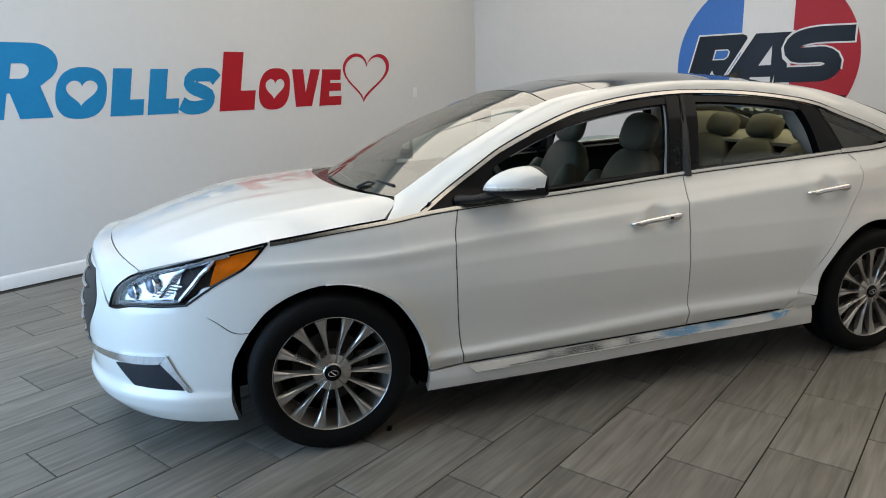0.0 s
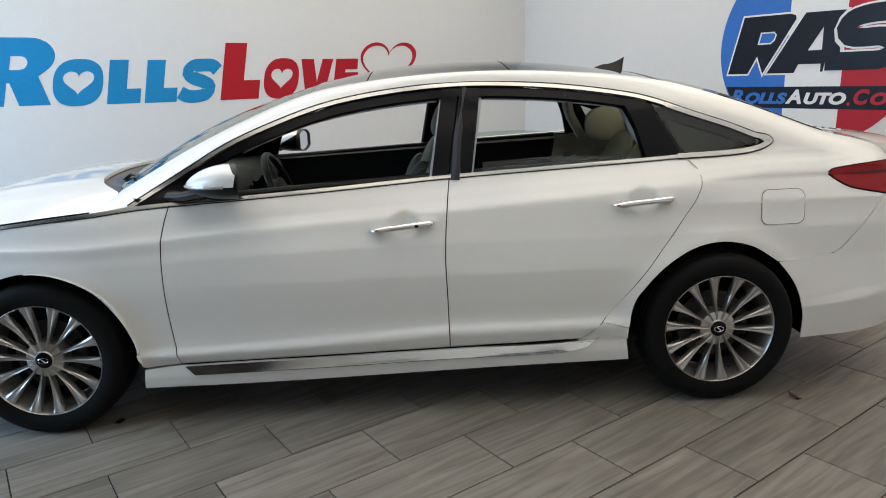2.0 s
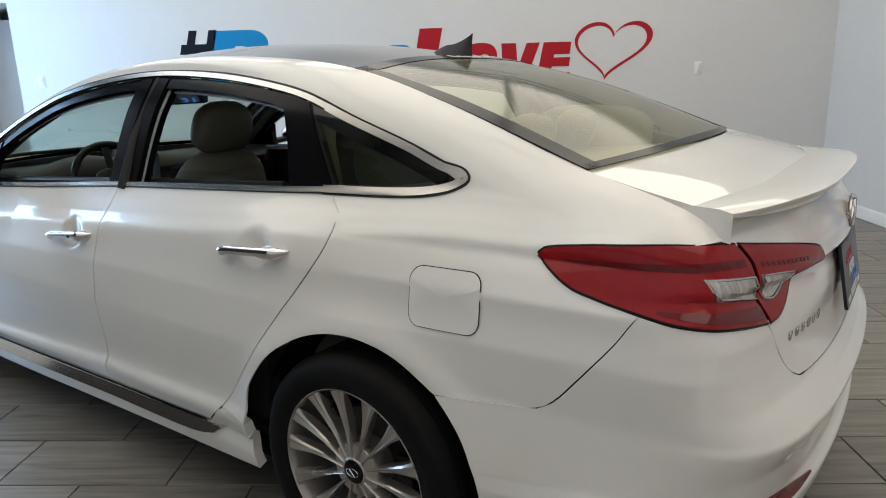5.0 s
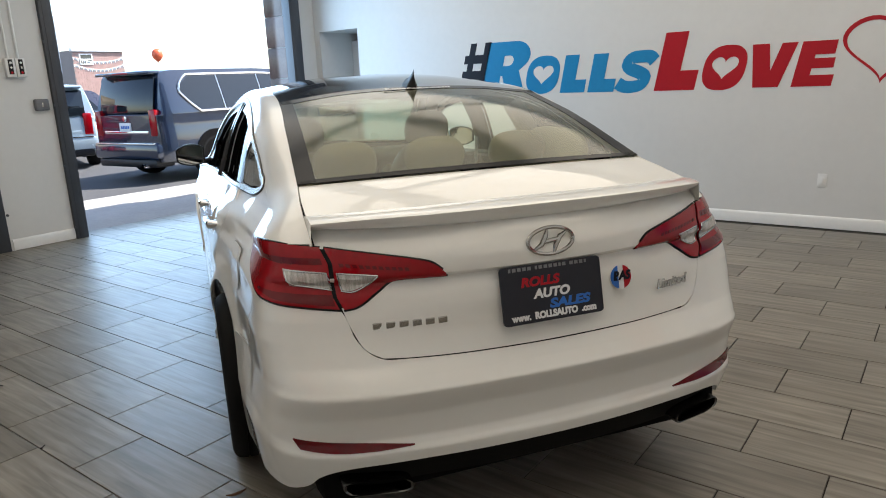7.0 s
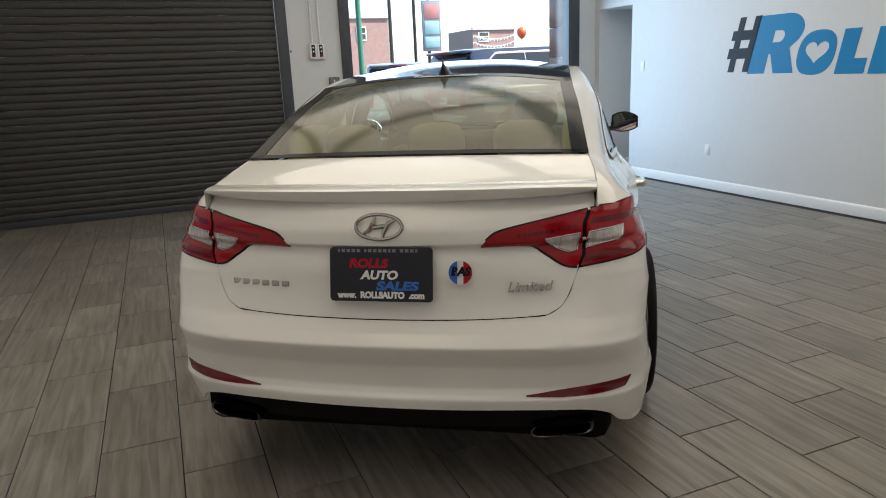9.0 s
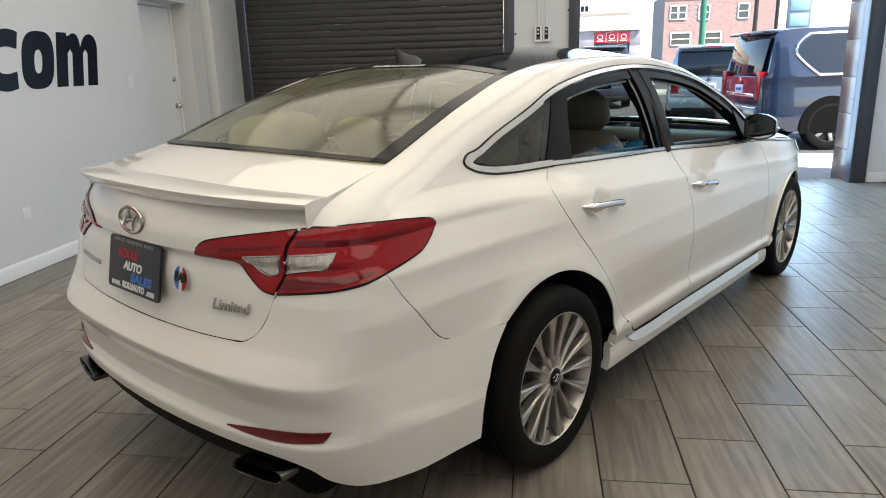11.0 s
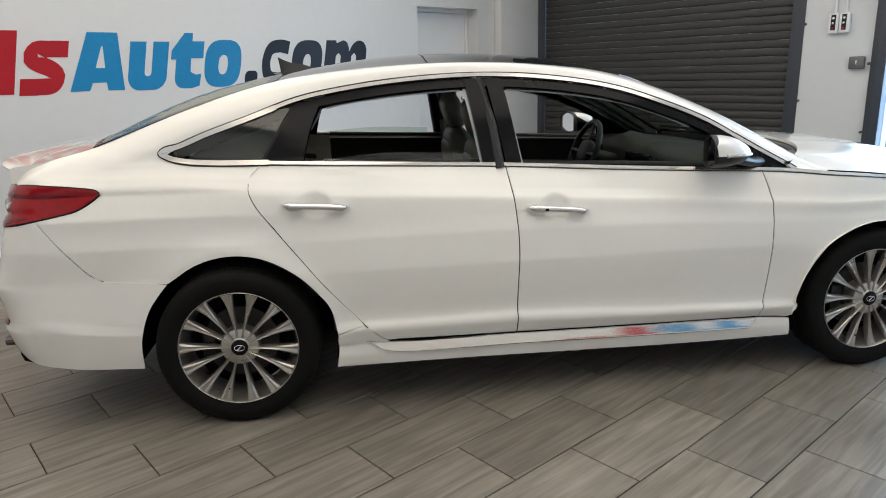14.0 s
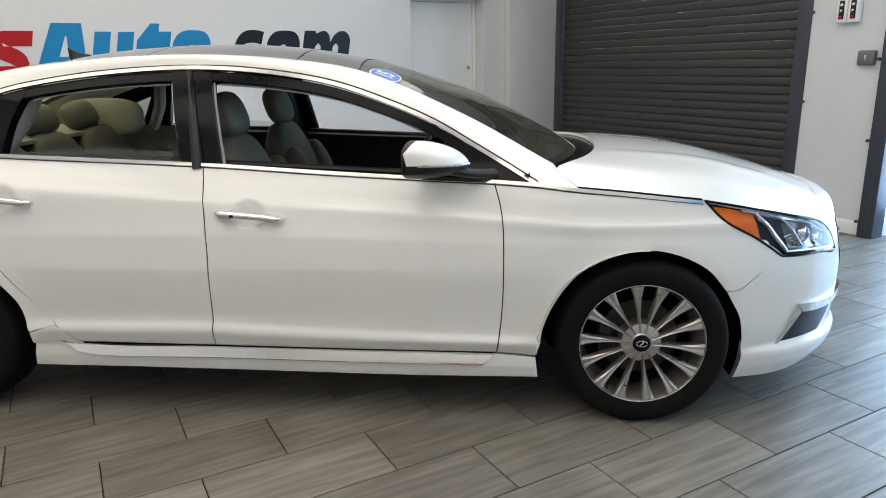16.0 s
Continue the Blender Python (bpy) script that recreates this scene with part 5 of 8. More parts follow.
for dy, reach in ((0.30, 0.52), (-0.33, 0.45)):
    for k in (0,):
        a = Vector((1.17, dy + 0.10, 0.992))
        b = Vector((1.085, dy + 0.17 if dy > 0 else dy + 0.42, 1.008))
        wiper = part("wiper_arm", tube([a, (a + b) / 2 + Vector((0, 0, 0.018)), b], [0.012, 0.009, 0.006], 8, flat=0.6), BLACKTRIM, car, "black wiper")
        part("wiper_blade", tube([b + Vector((0.035, -0.30, 0.004)), b + Vector((0.0, 0, 0.008)), b + Vector((-0.035, 0.13, 0.006))], 0.006, 8, flat=1.4), BLACKTRIM, wiper)
roof_side = GLASS_EDGE[2:7]
roof_rear = [(-1.199, 0.567, 1.364), (-1.18, 0.30, 1.395), (-1.175, 0.0, 1.403)]
roof_rear = roof_rear + mirror_y(roof_rear[:-1])[::-1]
roof_front = [(0.303, 0.536, 1.347), (0.285, 0.30, 1.383), (0.275, 0.0, 1.395)]
roof_front = roof_front + mirror_y(roof_front[:-1])[::-1]
roof = bulge(coons(roof_front, roof_rear, roof_side, mirror_y(roof_side), 40, 60), (0, 0, 0.006))
cuts = (0, 10, 34, 60)
for a, b in zip(cuts, cuts[1:]):
    panel("roof_glass", roof[:, a : min(b + 1, 60)], ROOFGLASS, car, "black glass roof section", gap=0.003, lip=0.01)
rg_side = [(-1.199, 0.567, 1.362), (-1.55, 0.597, 1.262), (-1.93, 0.628, 1.124)]
rg_low = [(-1.93, 0.628, 1.124), (-1.985, 0.35, 1.134), (-2.0, 0.0, 1.137)]
rg_low = rg_low + mirror_y(rg_low[:-1])[::-1]
rg = bulge(coons([(x, y, z - 0.001) for x, y, z in roof_rear], rg_low, rg_side, mirror_y(rg_side), 44, 34), (-0.010, 0, 0.022))
rear_window = panel("rear_window", rg, GLASS_REAR, car, "greenish tinted rear window", gap=0.003, lip=0)
for edge in (rg[:, :3], rg[:, -2:], rg[:3], rg[-3:]):
    panel("window_border", edge, BLACKGLOSS, rear_window, gap=0, lip=0.003, proud=0.0015)
# boot lid: deck, lip spoiler, rear face
deck_side = [(-1.93, 0.626, 1.119), (-2.06, 0.641, 1.090), (-2.17, 0.647, 1.066)]
deck_rear = [(-2.17, 0.647, 1.066), (-2.235, 0.35, 1.074), (-2.245, 0.0, 1.076)]
deck_rear = deck_rear + mirror_y(deck_rear[:-1])[::-1]
deck = bulge(coons([(x, y * 0.997, z - 0.005) for x, y, z in rg_low], deck_rear, deck_side, mirror_y(deck_side), 44, 16), (0, 0, 0.004))
lid = panel("boot_lid", deck, PEARL, car, "white boot lid", gap=0.002)
RAIL_X, RAIL_Z = [-g[0] for g in GLASS_EDGE[8:]], [g[2] for g in GLASS_EDGE[8:]]
ys = [-0.649] + np.linspace(-0.647, 0.647, 61).tolist() + [0.649]
prof = []
for y in ys:
    e = min(abs(y) / 0.647, 1.0)
    lip_x = -2.385 + 0.118 * e**3.2 + 0.022 * e**14
    rise = 0.016 * (1 - e**6)
    zr = 1.066 + 0.010 * (1 - e**2)
    xr0 = -2.245 + 0.075 * e**2
    edge_z = 1.060 + rise * 1.1
    row = [(xr0 + 0.03, zr - 0.003), (xr0, zr + 0.001), (xr0 - 0.05, zr * 0.5 + edge_z * 0.5 + 0.001), (lip_x + 0.014, edge_z + 0.001), (lip_x, edge_z - 0.003), (lip_x + 0.002, edge_z - 0.010), (lip_x + 0.016, 1.046), (max(float(tail_face(y, 1.03)), lip_x + 0.014), 1.033)]
    w = 1.0 if abs(y) > 0.648 else 0.0
    prof.append([(x, z + w * (min(z, float(np.interp(-x, RAIL_X, RAIL_Z)) - 0.004) - z)) for x, z in row])
sp = np.array([[(x, y, z) for x, z in row] for y, row in zip(ys, prof)])
panel("lip_spoiler", sp, PEARL, lid, gap=0, lip=0.004, angle=50)
face_side = [(0.640, 1.036), (0.641, 1.002), (0.620, 0.92), (0.596, 0.836), (0.572, 0.765), (0.545, 0.717), (0.503, 0.6915)]
face_low = [(0.503, 0.6915), (0.45, 0.6872), (0.40, 0.6847), (0.30, 0.6808), (0.15, 0.6783), (0.0, 0.6775), (-0.15, 0.6783), (-0.30, 0.6808), (-0.40, 0.6847), (-0.45, 0.6872), (-0.503, 0.6915)]
face_top = [(0.640, 1.036), (0.0, 1.036), (-0.640, 1.036)]
fg = coons(face_top, face_low, face_side, [(-y, z) for y, z in face_side], 61, 60)
panel("boot_face", np.stack([tail_face(fg[..., 0], fg[..., 1]), fg[..., 0], fg[..., 1]], -1), PEARL, lid, gap=0.001)

# bumpers
for sg, side_name in BOTH:
    def lay(p):
        return p if sg > 0 else flipped(p)

    nt = nose_turn
    edge = [(1.772, 0.155), (1.789, 0.25), (1.786, 0.344), (1.768, 0.42), (1.738, 0.474), (1.705, 0.528)]
    edge = [(nt(x, z), z) for x, z in smooth_line(edge, 40).tolist()]
    low = [edge[0]] + [(nt(x, z), z) for x, z in ((1.95, 0.148), (2.08, 0.147), (2.20, 0.155))] + [(nt(y=0.25, z=0.168), 0.168), (math.pi / 2, 0.17)]
    top_pts = [(1.705, 0.528), (1.76, 0.531), (1.827, 0.579), (1.922, 0.642), (2.0, 0.636), (2.113, 0.630), (2.22, 0.612)]
    top = [(nt(x, z), z) for x, z in top_pts] + [(nt(y=0.50, z=0.68), 0.68), (nt(y=0.40, z=0.745), 0.745), (nt(y=0.2, z=0.775), 0.775), (math.pi / 2, 0.78)]
    mid = [(math.pi / 2, 0.17), (math.pi / 2, 0.5), (math.pi / 2, 0.78)]
    if sg > 0:
        flat = coons(low, top, edge, mid, 90, 72)
        whole = on_nose(flat)
        ahead = np.clip((flat[..., 0] - 0.30) / 0.35, 0, 1)
        ledge = 0.030 * np.interp(flat[..., 1], [0.15, 0.20, 0.245, 0.262, 0.285, 0.30], [0.7, 1.0, 1.0, 0.85, 0.15, 0.0]) * ahead * ahead * (3 - 2 * ahead)
        whole[..., 0] += ledge * np.sin(flat[..., 0])
        whole[..., 1] += ledge * np.cos(flat[..., 0])
        panel("front_bumper", np.concatenate([whole, flipped(whole)[::-1][1:]]), PEARL, car, gap=0.002, lip=0.004)
    inner = [tuple(v) for v in on_nose(np.array(top[6:]))]
    rise = coons(inner, hood_front[:4], [inner[0], (2.185, 0.585, 0.69), hs[0]], [inner[-1], (2.315, 0, 0.812), hood_front[3]], 20, 10)
    if sg > 0:
        panel("nose_panel", np.concatenate([rise, flipped(rise)[::-1][1:]]), PEARL, car, gap=0.002)
    # grille half: dark recess with bright bars
    g = coons([(nt(y=0.30, z=0.40), 0.40), (math.pi / 2, 0.38)], [(nt(y=0.40, z=0.735), 0.735), (math.pi / 2, 0.755)], [(nt(y=0.30, z=0.40), 0.40), (nt(y=0.47, z=0.62), 0.62), (nt(y=0.40, z=0.735), 0.735)], [(math.pi / 2, 0.38), (math.pi / 2, 0.755)], 16, 20)
    if sg > 0:
        gp = on_nose(g)
        gp = np.concatenate([gp, flipped(gp)[::-1][1:]])
        grille = panel("grille", gp, BLACKTRIM, car, "black front grille", gap=0, lip=0.01, proud=0.003)
        for k in range(2, 19, 4):
            part("grille_bar", tube([tuple(v + np.array([0.008, 0, 0])) for v in gp[4:-4, k]], 0.007, 6), SATINCHROME, grille)
    def spot(pts):
        return [(nt(x, z), z) for x, z in pts]

    # fog lamp pocket with a bright frame
    pocket = coons(spot([(1.965, 0.290), (2.05, 0.279), (2.144, 0.272)]), spot([(2.035, 0.408), (2.13, 0.398), (2.225, 0.378)]), spot([(1.965, 0.290), (2.0, 0.348), (2.035, 0.408)]), spot([(2.144, 0.272), (2.225, 0.378)]), 18, 12)
    fog = panel("fog_lamp", lay(on_nose(pocket)), FOGPANEL, car, "black fog lamp pocket with chrome frame", gap=0, lip=0.004, proud=0.003)
    drl = coons(spot([(2.045, 0.404), (2.15, 0.395)]) + [(nt(y=0.36, z=0.398), 0.398)], spot([(2.012, 0.442), (2.15, 0.430)]) + [(nt(y=0.33, z=0.426), 0.426)], spot([(2.045, 0.404), (2.012, 0.442)]), [(nt(y=0.36, z=0.398), 0.398), (nt(y=0.33, z=0.426), 0.426)], 20, 5)
    panel("daytime_lamp", lay(on_nose(drl)), CHROME, fog, "chrome daytime lamp strip", gap=0, lip=0.01, proud=0.012)
    bar = coons(spot([(1.935, 0.284), (1.980, 0.360), (2.014, 0.438)]), spot([(1.951, 0.286), (2.000, 0.352), (2.043, 0.405)]), spot([(1.935, 0.284), (1.951, 0.286)]), spot([(2.014, 0.438), (2.043, 0.405)]), 14, 4)
    panel("fog_frame", lay(on_nose(bar)), CHROME, fog, "chrome fog lamp frame", gap=0, lip=0.006, proud=0.008)

    # headlamp: dark bowl, amber reflector, bright blades, projector, clear cover
    bowl = coons(spot([(1.922, 0.645), (2.0, 0.638), (2.113, 0.632), (2.218, 0.614)]), spot([(1.608, 0.866), (1.761, 0.836), (1.92, 0.800), (2.087, 0.757)]), spot([(1.922, 0.645), (1.812, 0.72), (1.683, 0.793), (1.608, 0.866)]), spot([(2.218, 0.614), (2.188, 0.682), (2.13, 0.735), (2.087, 0.757)]), 30, 24)
    lamp = panel("headlamp", lay(on_nose(bowl)), BLACKTRIM, car, "headlamp with amber reflector under a clear cover", gap=0, lip=0, proud=-0.035)
    rim = [bowl[:, 0], bowl[-1], bowl[::-1, -1], bowl[0, ::-1]]
    for k, r in enumerate(rim):
        part("lamp_seal", tube([tuple(v) for v in lay(on_nose(r))], 0.005, 6), BLACKGLOSS, lamp)
    bright = coons(spot([(1.985, 0.655), (2.09, 0.647), (2.20, 0.632)]), spot([(1.925, 0.792), (2.02, 0.770), (2.125, 0.728)]), spot([(1.985, 0.655), (1.955, 0.725), (1.925, 0.792)]), spot([(2.20, 0.632), (2.175, 0.685), (2.125, 0.728)]), 20, 14)
    panel("lamp_reflector", lay(on_nose(bright)), LAMPSILVER, lamp, "bright lamp reflector", gap=0, lip=0.003, proud=-0.030)
    amber = coons(spot([(1.67, 0.805), (1.75, 0.758), (1.835, 0.715)]), spot([(1.64, 0.845), (1.72, 0.832), (1.80, 0.812)]), spot([(1.67, 0.805), (1.64, 0.845)]), spot([(1.835, 0.715), (1.80, 0.812)]), 14, 8)
    panel("amber_reflector", lay(on_nose(amber)), AMBER, lamp, "amber side reflector", gap=0, lip=0.004, proud=-0.012)
    for pts, wd in (([(1.82, 0.812), (1.895, 0.73), (1.955, 0.660)], 0.022), ([(1.91, 0.797), (1.98, 0.735), (2.03, 0.668)], 0.015), ([(1.955, 0.656), (2.08, 0.646), (2.19, 0.632)], 0.014), ([(1.76, 0.822), (1.90, 0.790), (2.06, 0.748), (2.15, 0.700)], 0.016)):
        run = lay(on_nose(np.array(smooth_line(spot(pts), 12))))
        part("lamp_blade", tube([tuple(v * np.array([0.992, 0.985, 1])) for v in run], wd, 8, flat=0.5), LAMPSILVER, lamp, "bright lamp blade")
    for k in range(5):
        z = 0.70 - 0.010 * k
        xx = 1.945 + 0.016 * k
        p3 = lay(on_nose(np.array([(nt(xx, z + 0.01), z + 0.01), (nt(xx + 0.045, z + 0.016), z + 0.016)])))
        part("lamp_fin", tube([tuple(v * np.array([0.993, 0.985, 1])) for v in p3], 0.004, 6), SATINCHROME, lamp)
    for x, z, rr in ((2.075, 0.705, 0.036), (2.15, 0.672, 0.030)):
        c = lay(on_nose(np.array([(nt(x, z), z)])))[0]
        m = Matrix.Translation((c[0] - 0.035, c[1] - sg * 0.022, c[2])) @ pose(0, 0, 0, 0, 0, sg * 28)
        part("lamp_ring", lathe([(rr * 1.25, -0.01), (rr * 1.3, 0.012), (rr * 1.1, 0.014), (rr, 0.0)], 28, "x", m), CHROME, lamp)
        part("projector", lathe([(rr, -0.005), (rr * 0.92, 0.010), (rr * 0.7, 0.02), (rr * 0.35, 0.026), (0.001, 0.028)], 28, "x", m), LENSGLASS, lamp, "bluish projector lens")
    panel("lamp_cover", lay(on_nose(bowl)), GLASS_CLEAR, lamp, "clear lamp cover", gap=0, lip=0, proud=0.003)

    # rear bumper
    tt = tail_turn
    edge = [(-1.785, 0.252), (-1.778, 0.372), (-1.738, 0.492), (-1.700, 0.549), (-1.654, 0.603)]
    edge = [(tt(x, z), z) for x, z in smooth_line(edge, 40).tolist()]
    low = [edge[0]] + [(tt(x, z), z) for x, z in ((-1.95, 0.254), (-2.10, 0.266), (-2.225, 0.279))] + [(tt(y=0.722, z=0.312), 0.312), (tt(y=0.695, z=0.348), 0.348), (tt(y=0.63, z=0.376), 0.376), (tt(y=0.45, z=0.388), 0.388), (tt(y=0.2, z=0.388), 0.388), (math.pi / 2, 0.388)]
    top = [(tt(x, z), z) for x, z in BUMPER_REAR] + [(tt(-2.17, 0.860), 0.860), (tt(y=0.757, z=0.847), 0.847), (tt(y=0.70, z=0.8395), 0.8395), (tt(y=0.64, z=0.832), 0.832), (tt(y=0.598, z=0.827), 0.827), (tt(y=0.570, z=0.755), 0.755), (tt(y=0.542, z=0.714), 0.714), (tt(y=0.50, z=0.6905), 0.6905), (tt(y=0.45, z=0.6865), 0.6865), (tt(y=0.40, z=0.684), 0.684), (tt(y=0.3, z=0.680), 0.680), (tt(y=0.15, z=0.6775), 0.6775), (math.pi / 2, 0.6765)]
    mid = [(math.pi / 2, 0.388), (math.pi / 2, 0.53), (math.pi / 2, 0.6765)]
    if sg > 0:
        whole = on_tail(coons(low, top, edge, mid, 90, 96))
        crease = np.interp(whole[..., 2], [0.47, 0.53, 0.580, 0.600, 0.604, 0.612, 0.640, 0.675], [0, 0.001, 0.0075, 0.0115, 0.0118, 0.0112, 0.007, 0.0])
        whole[..., 0] -= crease * np.clip((0.80 - whole[..., 1]) / 0.22, 0, 1) * np.clip((-2.05 - whole[..., 0]) / 0.08, 0, 1)
        fold = whole[..., 2] - 0.43 + (whole[..., 0] + 1.78) * 0.12
        whole[..., 1] += np.interp(fold, [-0.2, -0.04, 0, 0.015], [0.010, 0.014, 0.001, 0]) * np.clip((2.2 + whole[..., 0]) / 0.15, 0, 1) * np.clip((-1.76 - whole[..., 0]) / 0.06, 0, 1)
        panel("rear_bumper", np.concatenate([whole, flipped(whole)[::-1][1:]]), PEARL, car, gap=0.0018, lip=0.004)
    # dark valance with the exhaust outlets
    val = coons([(tt(y=0.705, z=0.295), 0.295), (tt(y=0.63, z=0.295), 0.295), (tt(y=0.4, z=0.303), 0.303), (math.pi / 2, 0.306)], [(tt(y=0.70, z=0.34), 0.34), (tt(y=0.63, z=0.38), 0.38), (tt(y=0.4, z=0.396), 0.396), (math.pi / 2, 0.398)], [(tt(y=0.705, z=0.295), 0.295), (tt(y=0.70, z=0.34), 0.34)], [(math.pi / 2, 0.306), (math.pi / 2, 0.398)], 30, 8)
    panel("rear_valance", lay(on_tail(val)), VALANCE, car, "black plastic valance", proud=-0.022, gap=0)
    loop = [(0.545 + 0.098 * abs(math.cos(a)) ** 0.55 * (1 if math.cos(a) > 0 else -1), 0.326 + 0.022 * abs(math.sin(a)) ** 0.7 * (1 if math.sin(a) > 0 else -1) + 0.008 * math.cos(a)) for a in np.linspace(0, 2 * math.pi, 40, endpoint=False)]
    bm = bmesh.new()
    rings = [[bm.verts.new((x + 0.16 * (y - 0.545), sg * (0.545 + (y - 0.545) * k), 0.326 + (z - 0.326) * k)) for y, z in loop] for x, k in ((-2.20, 1.0), (-2.398, 1.0), (-2.405, 0.975), (-2.402, 0.90), (-2.32, 0.84))]
    for a, b in zip(rings, rings[1:]):
        for j in range(40):
            bm.faces.new((a[j], a[(j + 1) % 40], b[(j + 1) % 40], b[j]))
    bmesh.ops.recalc_face_normals(bm, faces=bm.faces)
    tip_ob = part("exhaust_tip", bm, EXHAUST, car, "chrome exhaust outlet")
    bm = bmesh.new()
    bm.faces.new([bm.verts.new((-2.355 + 0.16 * (y - 0.545), sg * (0.545 + (y - 0.545) * 0.88), 0.326 + (z - 0.326) * 0.88)) for y, z in loop])
    part("exhaust_mouth", bm, UNDER, tip_ob)
    # red reflector
    rf = coons([(tt(y=yy, z=zz), zz) for yy, zz in ((0.437, 0.434), (0.545, 0.431), (0.65, 0.433), (0.738, 0.443))], [(tt(y=yy, z=zz), zz) for yy, zz in ((0.437, 0.438), (0.54, 0.451), (0.64, 0.461), (0.755, 0.473))],
               [(tt(y=0.437, z=0.434), 0.434), (tt(y=0.437, z=0.438), 0.438)], [(tt(y=0.738, z=0.443), 0.443), (tt(y=0.755, z=0.473), 0.473)], 30, 5)
    panel("reflector", lay(on_tail(rf)), RED_DEEP, car, "dark red bumper reflector", gap=0, proud=0.004, lip=0.006)

    # tail lamps: outer piece on the quarter, inner piece on the lid
    def rear_spot(pts):
        return [(tt(y=p[1], z=p[2]) if len(p) == 3 else tt(p[0], p[1]), p[-1]) for p in pts]

    up = rear_spot([(-1.884, 0.960), (-1.902, 0.974), (-1.985, 0.987), (-2.067, 0.995), (-2.140, 0.999), (0, 0.66, 0.994), (0, 0.628, 0.991)])
    dn = rear_spot([(-1.884, 0.957), (-1.918, 0.930), (-1.965, 0.904), (-2.03, 0.888), (-2.10, 0.875), (-2.17, 0.862), (0, 0.757, 0.850), (0, 0.70, 0.842), (0, 0.64, 0.834), (0, 0.597, 0.828)])
    out = coons(dn, up, [dn[0], up[0]], [dn[-1]] + rear_spot([(0, 0.614, 0.917)]) + [up[-1]], 90, 20)
    tail = panel("tail_lamp", lay(on_tail(out)), RED_LENS, car, "red tail lamp with clear reversing lens", gap=0.001, proud=0.005, lip=0.02)
    for r in (out[:, 0], out[:, -1]):
        part("lamp_seal", tube([tuple(v) for v in lay(on_tail(r))], 0.005, 6), BLACKGLOSS, tail)
    wl_ = coons(rear_spot([(0, 0.725, 0.909), (0, 0.712, 0.899), (0, 0.66, 0.890), (0, 0.613, 0.881)]), rear_spot([(0, 0.725, 0.936), (0, 0.66, 0.932), (0, 0.624, 0.929)]), rear_spot([(0, 0.725, 0.909), (0, 0.725, 0.936)]), rear_spot([(0, 0.613, 0.881), (0, 0.624, 0.929)]), 14, 6)
    panel("reversing_lens", lay(on_tail(wl_)), WHITE_LENS, tail, "clear reversing lens", gap=0, proud=0.0075, lip=0.003)
    loop = np.concatenate([wl_[:, 0], wl_[-1, 1:], wl_[::-1, -1][1:], wl_[0, ::-1][1:-1]])
    part("lens_frame", tube([tuple(v + np.array([-0.009, 0.0, 0])) for v in lay(on_tail(loop))], 0.0028, 6, True), LAMPSILVER, tail, "silver lens frame")
    hood_red = coons(rear_spot([(-1.96, 0.952), (-2.05, 0.952), (0, 0.70, 0.950), (0, 0.628, 0.948)]), rear_spot([(-1.94, 0.956), (-2.05, 0.963), (0, 0.70, 0.966), (0, 0.631, 0.964)]), rear_spot([(-1.96, 0.952), (-1.94, 0.956)]), rear_spot([(0, 0.628, 0.948), (0, 0.631, 0.964)]), 30, 3)
    panel("lamp_band", lay(on_tail(hood_red)), RED_DEEP, tail, "darker red lamp band", gap=0, proud=0.0058, lip=0.001)
    low_red = coons(rear_spot([(-2.15, 0.874), (0, 0.757, 0.858), (0, 0.70, 0.850), (0, 0.608, 0.838)]), rear_spot([(-2.15, 0.880), (0, 0.757, 0.876), (0, 0.70, 0.872), (0, 0.612, 0.866)]), rear_spot([(-2.15, 0.874), (-2.15, 0.880)]), rear_spot([(0, 0.608, 0.838), (0, 0.612, 0.866)]), 24, 4)
    panel("lamp_band", lay(on_tail(low_red)), RED_DEEP, tail, "darker red lamp band", gap=0, proud=0.0065, lip=0.001)
    for k in range(5):
        y0 = 0.735 - 0.021 * k
        z0 = 0.950
        d = coons(rear_spot([(0, y0, z0), (0, y0 - 0.013, z0 - 0.001)]), rear_spot([(0, y0 + 0.002, z0 + 0.011), (0, y0 - 0.011, z0 + 0.010)]), rear_spot([(0, y0, z0), (0, y0 + 0.002, z0 + 0.011)]), rear_spot([(0, y0 - 0.013, z0 - 0.001), (0, y0 - 0.011, z0 + 0.010)]), 2, 2)
        panel("lamp_segment", lay(on_tail(d)), RED_DEEP, tail, gap=0, proud=0.0065, lip=0.001)
    joint = coons(rear_spot([(0, 0.608, 0.833), (0, 0.576, 0.833)]), rear_spot([(0, 0.638, 0.989), (0, 0.606, 0.986)]), rear_spot([(0, 0.608, 0.833), (0, 0.625, 0.917), (0, 0.638, 0.989)]), rear_spot([(0, 0.576, 0.833), (0, 0.592, 0.917), (0, 0.606, 0.986)]), 4, 12)
    panel("lamp_joint", lay(on_tail(joint)), BLACKGLOSS, tail, gap=0, proud=0.001, lip=0.004)
    iu = rear_spot([(0, 0.618, 0.990), (0, 0.505, 0.973), (0, 0.39, 0.953), (0, 0.345, 0.940), (0, 0.320, 0.920)])
    il = rear_spot([(0, 0.588, 0.827), (0, 0.552, 0.834), (0, 0.500, 0.866), (0, 0.455, 0.896), (0, 0.41, 0.902), (0, 0.304, 0.901)])
    inn = coons(il, iu, [il[0]] + rear_spot([(0, 0.604, 0.917)]) + [iu[0]], [il[-1], iu[-1]], 40, 16)
    tail2 = panel("boot_lamp", lay(on_tail(inn)), RED_LENS, car, "red lamp on the boot lid", gap=0.001, proud=0.005, lip=0.02)
